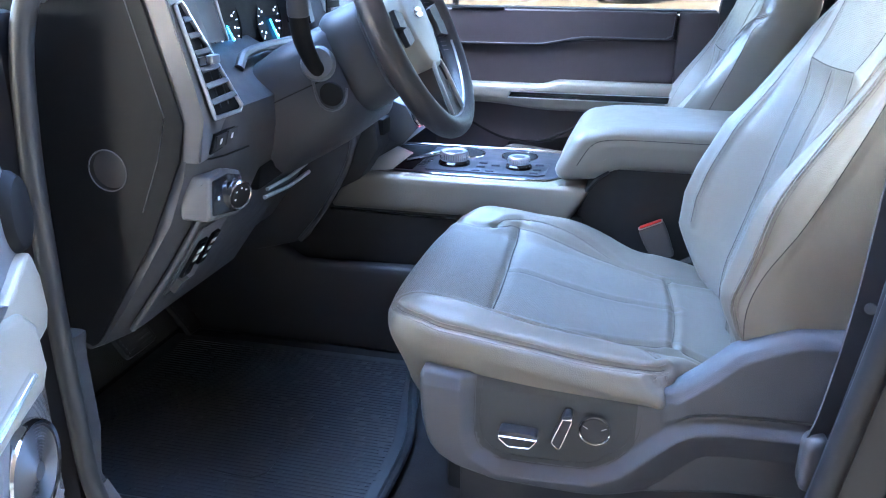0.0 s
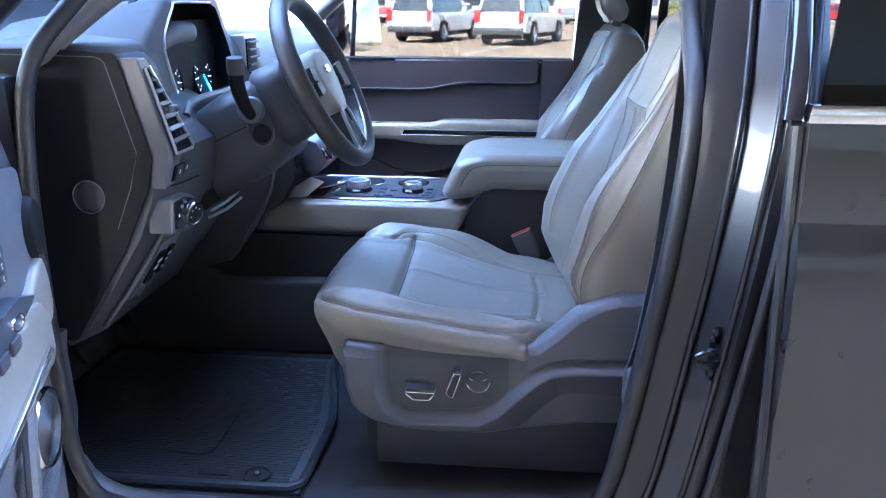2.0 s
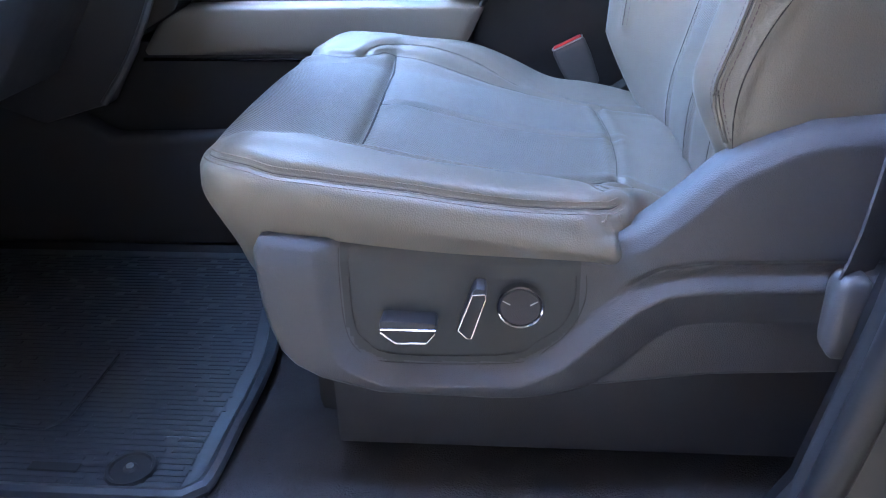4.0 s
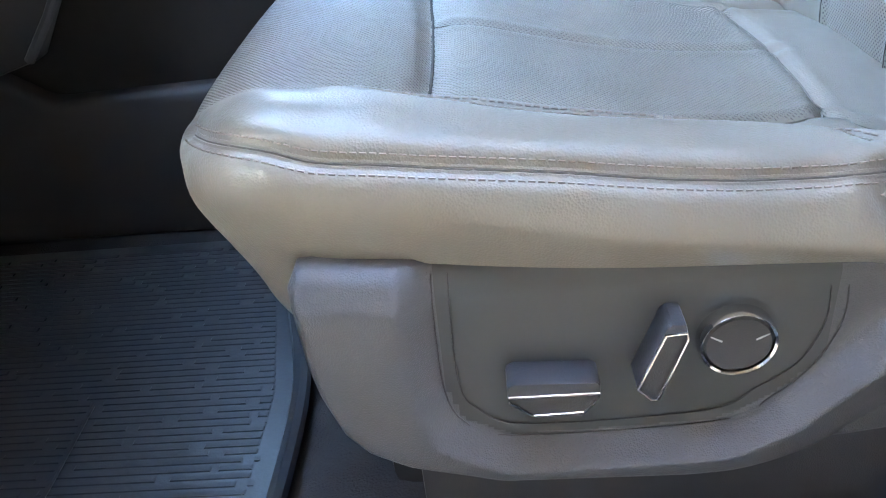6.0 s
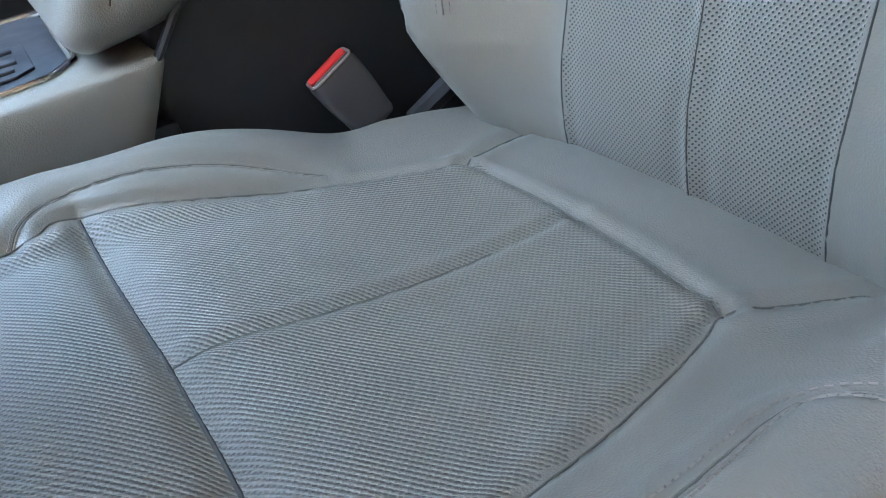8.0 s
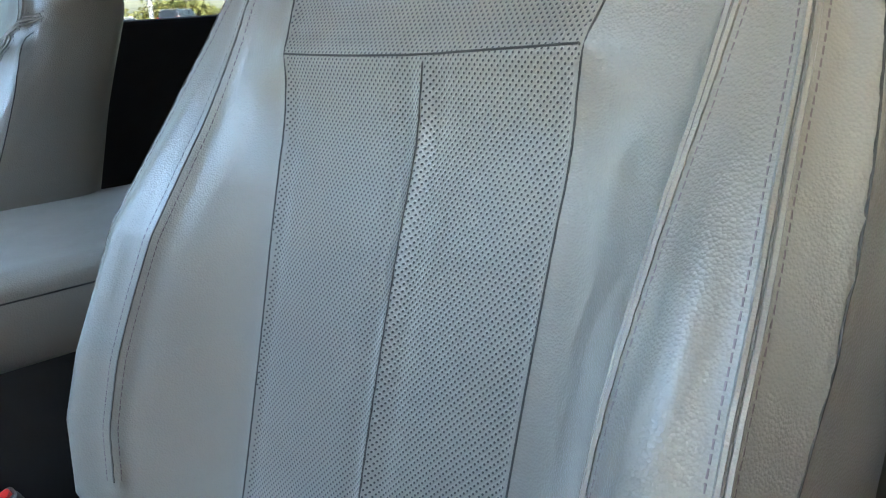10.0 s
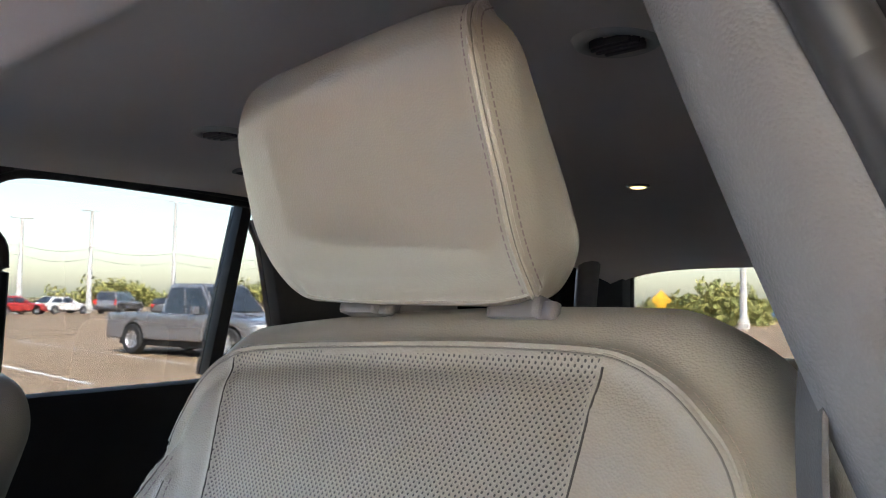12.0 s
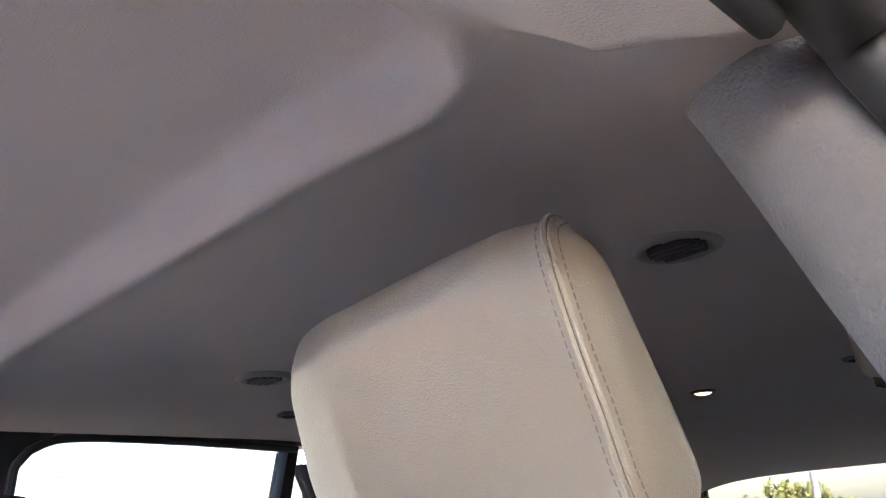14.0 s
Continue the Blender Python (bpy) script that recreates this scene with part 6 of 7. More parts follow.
for x, r, h, lb in ((0.277, 0.036, 0.034, "ribbed silver gear dial"), (0.446, 0.028, 0.030, "ribbed silver drive mode dial")):
    m = pose(x, 0.815, 1.029)
    part("dial_base", lathe([(0.0, 0.0), (r + 0.006, 0.0), (r + 0.005, 0.006), (r - 0.002, 0.012), (0.0, 0.012)], m, 40), M_GLOSS, deck)
    dl = part("dial", lathe([(0.0, 0.010), (r - 0.002, 0.010), (r, 0.013), (r, h - 0.003), (r - 0.003, h), (r - 0.007, h - 0.001), (0.0, h - 0.003)], m, 44), M_SATIN, deck, lb, 50)
    kn = bmesh.new()
    for i in range(36):
        a = 2 * math.pi * i / 36
        kn = joined(kn, tube([m @ Vector(((r + 0.0002) * math.cos(a), (r + 0.0002) * math.sin(a), z)) for z in (0.015, h - 0.005)], 0.0011, 5))
    tagged(part("ribbing", kn, M_CHROME, dl), kind="stuff")
    part("cap", lathe([(0.0, h - 0.003), (r - 0.008, h - 0.003), (r - 0.008, h - 0.0015), (0.0, h - 0.001)], m, 36), M_DECK, dl)
for x in (0.285, 0.43):
    m = pose(x, 0.945, 1.026)
    cup = part("cup_holder", lathe([(0.044, 0.0), (0.046, 0.003), (0.050, 0.003), (0.051, 0.0), (0.047, -0.004)], m, 40), M_CHROME, deck, "chrome cup holder ring")
    part("cup_well", lathe([(0.0, 0.0005), (0.045, 0.0005), (0.045, 0.0025), (0.0, 0.0015)], m, 36), M_ENDCAP, cup, "dark well")
for k, (x, y) in enumerate(((0.20, 0.775), (0.203, 0.800), (0.206, 0.825), (0.345, 0.76), (0.38, 0.76), (0.35, 0.80), (0.35, 0.84), (0.385, 0.82), (0.49, 0.77), (0.495, 0.80), (0.495, 0.85))):
    part("key", slab([(x - 0.010, y - 0.009), (x + 0.012, y - 0.009), (x + 0.012, y + 0.009), (x - 0.010, y + 0.009)], 1.028, 1.033, "z", 0.0015), M_DECK if k > 2 else M_CHROME, deck)
part("stack_rail", tube(smooth_line([(0.15, 0.80, 1.034), (0.205, 0.87, 1.036), (0.24, 0.95, 1.034)], 0.01), 0.007, 8), M_CHROME, deck, "chrome rail")

# armrest box
p, quads = soft_box((0.548, 0.683, 1.045), (1.14, 1.045, 1.168), (0.030, 0.030, 0.028), (60, 34, 14))
nose = 1 - step(p[:, 0], 0.548, 0.70)
p[:, 0] += nose * 0.50 * np.clip(p[:, 2] - 1.075, 0, 1)
p[:, 2] -= 0.012 * nose
p[:, 2] += np.where(p[:, 2] < 1.09, 0.022 * step(p[:, 0], 0.64, 0.70), 0)
tree = tree_of(p, quads)
line = laid(tree, [(0.60, 0.66, 1.075), (0.63, 0.66, 1.125), (0.665, 0.66, 1.145), (0.72, 0.66, 1.149), (0.9, 0.66, 1.149), (1.1, 0.66, 1.149)])
nrm = normals_of(p, quads)
furrow(p, nrm, line, 0.003, 0.006, 0.3)
arm = mesh_part("armrest_lid", p, quads, M_LEATHER, cons, "grey leather armrest lid", 60)
part("seam", seam_mesh([settle(line, tree_of(p, quads))], 0.001), M_SEAM, arm)
part("armrest_box", slab([(0.575, 0.80), (0.63, 1.050), (0.68, 1.078), (1.14, 1.080), (1.14, 0.80)], 0.700, 1.03, "y", 0.012, 3), M_DARKTRIM, cons, "dark storage box under the armrest")
part("box_edge", tube([(0.560, 0.694, 0.90), (0.600, 0.694, 0.985), (0.655, 0.694, 1.050), (0.675, 0.694, 1.066)], 0.005, 8), M_DASH, cons)

# belt buckle
bk = thing("belt_buckle", "grey seat belt buckle with red release button", "belt buckle", at=(0.80, 0.645, 0.90))
ax = Vector((-0.43, 0.02, 0.90)).normalized()
m = axes((0.818, 0.655, 0.876), ax, (0, 1, 0))
p, quads = soft_box((-0.030, -0.014, 0.0), (0.030, 0.014, 0.088), (0.008, 0.007, 0.008), (10, 8, 12))
p[:, 0] *= 0.86 + 0.14 * step(p[:, 2], 0, 0.06)
body = mesh_part("housing", np.array([tuple(m @ Vector(q)) for q in p]), quads, M_TRIM, bk, "grey housing", 60)
part("release_button", plate(m @ pose(0, 0.003, 0.0845), rounded(0.052, 0.016, 0.005), 0.006, 0.002), M_RED, body, "red release button")
part("button_rim", tube([m @ Vector((a, b, 0.0875)) for a, b in rounded(0.056, 0.025, 0.007)], 0.0014, 6, True), M_SATIN, body)
part("stalk", tube([m @ Vector((0, 0, 0.004)), (0.86, 0.655, 0.83), (0.92, 0.655, 0.78)], 0.011, 8), M_ENDCAP, bk, "black stalk")
st2 = thing("belt_stalk", "dark plastic belt sleeve beside the cushion", "belt sleeve", at=(0.90, 0.62, 0.86))
part("sleeve", tube([(0.86, 0.645, 0.865), (0.90, 0.62, 0.90), (0.95, 0.60, 0.92)], 0.013, 8), M_DARKTRIM, st2)

# driver's belt
def ribbon(pts, width, side, thick=0.0014):
    rings = []
    for q in smooth_line(pts, 0.02):
        s = Vector(side).normalized() * width / 2
        n = Vector(side).cross(Vector((0, 0, 1))).normalized() * thick
        rings.append([q - s - n, q + s - n, q + s + n, q - s + n])
    return loft(rings)


belt = thing("seat_belt", "grey woven seat belt hanging beside the side pillar", "seat belt", at=(1.02, -0.05, 0.7))
part("webbing", ribbon([(1.17, 0.000, 1.70), (1.125, 0.012, 1.62), (1.092, 0.012, 1.55), (1.085, 0.006, 1.45), (1.075, -0.014, 1.30), (1.055, -0.055, 1.10), (1.030, -0.085, 0.95), (1.018, -0.088, 0.90)], 0.046, (0.853, 0.522, 0)), M_WEB, belt, "grey woven webbing", 30)
p, quads = soft_box((0.995, -0.115, 0.815), (1.030, -0.075, 0.905), (0.012, 0.012, 0.02), (8, 8, 10))
mesh_part("anchor_cover", p, quads, M_TRIM, belt, "grey plastic anchor cover", 60)
part("stop_button", lathe([(0, 0), (0.008, 0), (0.008, 0.005), (0, 0.006)], axes((1.058, -0.06, 1.09), (-0.4, -0.9, 0)), 14), M_PILLAR, belt)


# ---- front passenger door ----
pd = thing("passenger_door", "closed passenger door with dark plum trim and grey armrest", "car door", at=(0.5, 1.64, 0.55))
part("door_shell", slab([(0.03, 0.55), (0.965, 0.55), (0.965, 1.360), (0.03, 1.360)], 1.622, 1.70, "y", 0.01), M_DARKTRIM, pd)
part("upper_trim", slab([(0.03, 1.255), (0.36, 1.256), (0.42, 1.262), (0.50, 1.278), (0.56, 1.283), (0.80, 1.283), (0.822, 1.290), (0.828, 1.372), (0.03, 1.372)], 1.578, 1.630, "y", 0.008, 3), M_DOORDARK, pd, "dark plum upper trim")
part("rear_trim", slab([(0.834, 1.10), (0.958, 1.10), (0.958, 1.374), (0.834, 1.374)], 1.588, 1.63, "y", 0.008), M_DOORDARK, pd, "dark plum rear trim")
part("trim_stitching", tube(smooth_line([(0.06, 1.578, 1.262), (0.36, 1.577, 1.263), (0.43, 1.577, 1.270), (0.51, 1.577, 1.286), (0.58, 1.577, 1.290), (0.80, 1.577, 1.290), (0.817, 1.577, 1.30), (0.822, 1.577, 1.36)], 0.02), 0.0022, 6), M_PLASTIC, pd)
part("middle_trim", slab([(0.03, 1.09), (0.834, 1.09), (0.834, 1.285), (0.03, 1.26)], 1.596, 1.630, "y", 0.006), M_DOORDARK, pd, "darker plum insert")
p, quads = soft_box((0.05, 1.548, 1.045), (0.95, 1.62, 1.146), (0.02, 0.018, 0.02), (50, 6, 8))
p[:, 2] -= 0.016 * (1 - step(p[:, 0], 0.40, 0.47)) * step(p[:, 2], 1.09, 1.13)
p[:, 2] += 0.018 * (p[:, 2] < 1.08) * (1 - step(p[:, 0], 0.2, 0.45))
arm = mesh_part("armrest", p, quads, M_LEATHER, pd, "grey leather armrest", 60)
part("decor_strip", slab([(0.295, 1.086), (0.305, 1.108), (0.95, 1.112), (0.95, 1.084)], 1.541, 1.552, "y", 0.002), M_GLOSS, arm, "gloss black strip")
part("chrome_line", tube([(0.95, 1.540, 1.110), (0.308, 1.540, 1.107), (0.297, 1.540, 1.087), (0.95, 1.540, 1.086)], 0.0018, 6), M_SATIN, arm)
part("lower_trim", slab([(0.03, 0.56), (0.955, 0.56), (0.955, 1.07), (0.03, 1.07)], 1.598, 1.63, "y", 0.008), M_DOORDARK, pd)
part("pocket_edge", tube(smooth_line([(0.10, 1.575, 1.03), (0.20, 1.57, 0.975), (0.30, 1.565, 0.938), (0.42, 1.565, 0.938), (0.52, 1.57, 0.985), (0.60, 1.575, 1.02)], 0.02), 0.0045, 8), M_ENDCAP, pd)
part("pocket", slab([(0.20, 0.70), (0.30, 0.93), (0.42, 0.93), (0.60, 0.98), (0.62, 0.70)], 1.575, 1.60, "y", 0.008), M_ENDCAP, pd, "dark map pocket")
part("sill_line", block((0.09, 1.572, 1.370), (0.27, 1.60, 1.3785), 0.002), M_ENDCAP, pd, "dark defrost slot")
part("sill_cap", block((0.03, 1.60, 1.366), (0.95, 1.69, 1.378), 0.004), M_RUBBER, pd)
gl = part("pane", slab([(-0.05, 1.372), (0.955, 1.372), (0.965, 1.86), (0.40, 1.86)], 1.655, 1.659, "y", 0), M_SIDE, pd, "lightly tinted glass")
gl.visible_shadow = False
part("quarter_post", tube([(0.085, 1.65, 1.37), (0.105, 1.64, 1.60)], 0.011, 8), M_RUBBER, pd)

mir = thing("door_mirror", "black door mirror with bright glass outside the window", "mirror", at=(-0.02, 1.86, 1.45))
p, quads = soft_box((-0.07, 1.80, 1.385), (0.025, 2.02, 1.62), (0.035, 0.03, 0.05), (8, 10, 10))
mesh_part("housing", p, quads, M_GLOSS, mir, "gloss black housing", 60)
b = slab(rounded(0.235, 0.20, 0.04), 0, 0.004, "z", 0.001)
b.transform(axes((0.085, 1.885, 1.500), (0.84, -0.53, 0.10), (0, 0, 1)) @ pose(0, 0, 0, 0, 0, 90))
part("mirror_glass", b, M_MIRROR, mir, "clear mirror glass")
part("mirror_foot", tube([(-0.03, 1.68, 1.40), (-0.03, 1.82, 1.43)], 0.028, 8), M_GLOSS, mir)

# ---- driver's door, standing open ----
DO, DD, DN = Vector((-0.04, -0.33, 0)), Vector((0.27, -0.963, 0)), Vector((0.963, 0.27, 0))


def dp(u, z, d=0.0):
    q = DO + DD * u + DN * d
    return Vector((q.x, q.y, z))


def door_slab(outline, d0, d1, bevel=0.006, seg=2):
    b = slab(outline, d0, d1, "y", bevel, seg)
    m = Matrix((DD, DN, Vector((0, 0, 1)))).transposed().to_4x4()
    m.translation = DO
    b.transform(m)
    return b


dd = thing("driver_door", "open driver's door with grey trim, speaker and switches", "car door", at=(0.0, -0.5, 0.6))
part("door_shell", door_slab([(-0.03, 0.56), (1.02, 0.56), (1.02, 1.36), (0.0, 1.36)], -0.17, -0.07, 0.02), M_PAINT, dd, "dark painted outer shell")
part("hinge_edge", door_slab([(-0.045, 0.60), (-0.02, 0.60), (0.02, 1.40), (-0.005, 1.40)], -0.12, -0.055, 0.008), M_PAINT_IN, dd)
part("lower_panel", door_slab([(-0.012, 0.60), (1.0, 0.60), (1.0, 1.06), (0.0, 1.06)], -0.075, -0.012, 0.014, 3), M_PLASTIC, dd, "grey lower trim panel")
part("upper_panel", door_slab([(-0.002, 1.05), (1.0, 1.05), (1.0, 1.36), (0.20, 1.36), (0.024, 1.332), (0.005, 1.20)], -0.075, 0.0, 0.016, 3), M_PLASTIC, dd, "grey upper trim panel")
part("sail_panel", door_slab([(0.024, 1.325), (0.13, 1.50), (0.20, 1.64), (0.24, 1.64), (0.24, 1.325)], -0.075, -0.006, 0.012, 3), M_DASH, dd, "dark grey sail panel")
part("window_frame", tube(smooth_line([dp(0.02, 1.33, -0.04), dp(0.12, 1.52, -0.04), dp(0.24, 1.72, -0.05), dp(0.40, 1.86, -0.06), dp(0.9, 1.90, -0.07)], 0.03), 0.022, 8), M_RUBBER, dd)
m = Matrix((DD, Vector((0, 0, 1)), DN * -1)).transposed().to_4x4()


def facing(u, z, d=0.0):
    q = Matrix((DD, Vector((0, 0, 1)), DD.cross(Vector((0, 0, 1))))).transposed().to_4x4()
    q.translation = dp(u, z, d)
    return q


sgn = 1 if DD.cross(Vector((0, 0, 1))).dot(DN) > 0 else -1
b = lathe([(0.0, 0.012 * sgn), (0.020, 0.012 * sgn), (0.026, 0.009 * sgn), (0.030, 0.0), (0.031, -0.01 * sgn)], None, 32, 1.8)
b.transform(facing(0.020, 1.226, 0.004))
part("tweeter", b, M_ENDCAP, dd, "dark oval tweeter")
mem = part("memory_panel", door_slab([(0.165, 1.180), (0.30, 1.180), (0.30, 1.246), (0.178, 1.246), (0.166, 1.236)], -0.01, 0.006, 0.003), M_SATIN, dd, "silver rimmed memory switch panel")
texts = []
for k, ch in enumerate("123"):
    z0 = 1.222 - 0.0195 * k
    key = part("memory_key", door_slab([(0.171, z0), (0.200, z0), (0.200, z0 + 0.017), (0.171, z0 + 0.017)], 0.0, 0.0105, 0.0015), M_DASH, mem)
    cu = bpy.data.curves.new("digit", "FONT")
    cu.body, cu.size, cu.extrude, cu.align_x = ch, 0.013, 0.0003, "CENTER"
    texts.append((cu, key, facing(0.1855, z0 + 0.004, 0.0108)))
part("memory_key", door_slab([(0.205, 1.186), (0.24, 1.186), (0.24, 1.238), (0.205, 1.238)], 0.0, 0.0105, 0.002), M_DASH, mem)
part("trim_wedge", door_slab([(0.0, 1.085), (0.005, 1.135), (0.022, 1.176), (0.045, 1.168), (0.085, 1.14), (0.13, 1.125), (0.10, 1.09), (0.04, 1.05), (0.01, 1.06)], -0.03, 0.016, 0.010, 3), M_LEATHER, dd, "grey leather wedge")
arm = part("armrest", door_slab([(0.045, 1.02), (0.052, 1.085), (0.085, 1.118), (0.14, 1.125), (0.32, 1.085), (0.97, 1.05), (0.97, 0.90), (0.36, 0.945), (0.14, 0.985), (0.065, 0.995)], -0.03, 0.026, 0.018, 4), M_LEATHER, dd, "grey leather armrest")
part("switch_panel", door_slab([(0.115, 1.140), (0.18, 1.160), (0.97, 1.13), (0.97, 1.07), (0.32, 1.092), (0.135, 1.130)], 0.0, 0.027, 0.004), M_DASH, dd, "dark window switch panel")
b = lathe([(0.020, 0.0), (0.021, 0.003 * sgn), (0.024, 0.003 * sgn), (0.025, 0.0)], None, 28, 0.5)
b.transform(facing(0.21, 1.130, 0.0275))
part("mirror_dial", b, M_CHROME, dd, "chrome mirror dial ring")
for k in range(3):
    part("window_switch", door_slab([(0.22 + 0.05 * k, 1.095 - 0.006 * k), (0.255 + 0.05 * k, 1.093 - 0.006 * k), (0.255 + 0.05 * k, 1.115 - 0.006 * k), (0.22 + 0.05 * k, 1.117 - 0.006 * k)], 0.028, 0.034, 0.003), M_DASH, dd)
part("chrome_strip", tube([dp(0.100, 1.036, 0.028), dp(0.22, 1.006, 0.028), dp(0.36, 0.975, 0.028), dp(0.62, 0.93, 0.028)], 0.0085, 8, flat=0.7), M_CHROME, dd, "chrome pull strip")
for r in (1.0,):
    prof = [(0.0, 0.020), (0.012, 0.020)]
    for k in range(12):
        prof += [(0.012 + 0.0042 * k, 0.0195 - 0.0003 * k), (0.0141 + 0.0042 * k, 0.0165 - 0.0003 * k)]
    prof += [(0.064, 0.0), (0.064, -0.012)]
    b = lathe([(a, c * sgn) for a, c in prof], None, 40)
    b.transform(facing(0.098, 0.892, -0.006))
    spk = part("speaker_grille", b, M_DASH, dd, "round ribbed speaker grille", 20)
    b = lathe([(0.062, 0.004 * sgn), (0.063, 0.018 * sgn), (0.067, 0.020 * sgn), (0.071, 0.014 * sgn), (0.072, 0.0)], None, 44)
    b.transform(facing(0.098, 0.892, -0.008))
    part("chrome_ring", b, M_CHROME, spk, "chrome speaker ring")
rings = bmesh.new()
for k in range(10):
    r0 = 0.078 + 0.0055 * k
    pts = [facing(0.098, 0.892, -0.0115) @ Vector((r0 * math.cos(radians(a)), r0 * 1.25 * math.sin(radians(a)), 0)) for a in range(0, 360, 10)]
    rings = joined(rings, tube([q for q in pts if (q - DO).dot(DD) > 0.0 and q.z < 1.03] or pts[:3], 0.0014, 4))
tagged(part("moulded_ripples", rings, M_PLASTIC, dd, "ripples round the speaker"), kind="stuff")
part("pocket_edge", tube(smooth_line([dp(0.14, 0.99, 0.0), dp(0.19, 0.93, 0.01), dp(0.235, 0.82, 0.018), dp(0.26, 0.66, 0.02)], 0.02), 0.012, 8), M_TRIM, dd)
bpy.context.view_layer.update()
for cu, key, q in texts:
    ob = bpy.data.objects.new("digit", cu)
    me = bpy.data.meshes.new_from_object(ob)
    me.materials.append(M_WHITE)
    me.transform(q)
    bpy.data.objects.remove(ob)
    t = new("digit", me)
    t.parent = key
    t.matrix_parent_inverse = Matrix()


# ---- outside: the lot ----
M_ASPHALT = surface("sunlit_asphalt", (0.30, 0.205, 0.125), 0.9, grain=4, grain_mm=12, vary=0.22, blotch_m=3.0, spec=0.2)
M_LINE = surface("worn_white_line", (0.62, 0.58, 0.52), 0.8, vary=0.25, blotch_m=0.4)
M_WHITECAR = surface("white_car_paint", (0.78, 0.78, 0.77), 0.25, coat=1.0, vary=0.02)
M_GREYCAR = surface("grey_car_paint", (0.22, 0.22, 0.235), 0.3, 0.4, coat=1.0, vary=0.03)
M_DARKCAR = surface("dark_car_paint", (0.05, 0.05, 0.055), 0.3, 0.3, coat=1.0)
M_REDCAR = surface("red_car_paint", (0.50, 0.03, 0.03), 0.3, coat=1.0)
M_BLUECAR = surface("blue_car_paint", (0.05, 0.14, 0.35), 0.3, coat=1.0)
M_CARGLASS = surface("dark_car_glass", (0.03, 0.035, 0.04), 0.06, spec=0.8)
M_TYRE = surface("tyre_rubber", (0.022, 0.022, 0.022), 0.8)
M_RIM = surface("alloy_rim", (0.55, 0.55, 0.56), 0.3, 0.9)
M_TAIL = surface("red_tail_lens", (0.60, 0.02, 0.02), 0.2)
M_LENS = surface("clear_lamp_lens", (0.75, 0.75, 0.72), 0.15)
M_POLE = surface("pale_concrete_pole", (0.60, 0.58, 0.55), 0.7, vary=0.08)
M_BARK = surface("bark", (0.12, 0.09, 0.06), 0.9, grain=6, grain_mm=30, vary=0.3)
M_LEAF = foliage("tree_leaves", (0.19, 0.20, 0.05), (0.36, 0.33, 0.10))
M_SIGN = surface("yellow_sign", (0.80, 0.42, 0.02), 0.5)
M_WALLFAR = surface("pale_far_wall", (0.55, 0.48, 0.42), 0.8)

structure("ground", slab([(-400, -400), (400, -400), (400, 400), (-400, 400)], -0.4, 0.0, "z", 0), M_ASPHALT, "sunlit asphalt of the parking lot", 0)
for x in (7.15, 10.55, 13.9, 17.3, 3.7):
    structure("parking_line", slab([(x - 0.07, 14.2), (x + 0.07, 14.2), (x + 0.07 + 0.6, 29.0), (x - 0.07 + 0.6, 29.0)], 0.001, 0.005, "z", 0), M_LINE, "worn white parking line on the asphalt", 0)
for x in (-8.0, -4.6, -1.2, 2.2, 5.6):
    structure("parking_line", slab([(x - 0.07, 24.0), (x + 0.07, 24.0), (x + 1.4, 29.5), (x + 1.26, 29.5)], 0.001, 0.005, "z", 0), M_LINE, "worn white parking line on the asphalt", 0)


def tf(b, m):
    b.transform(m)
    return b


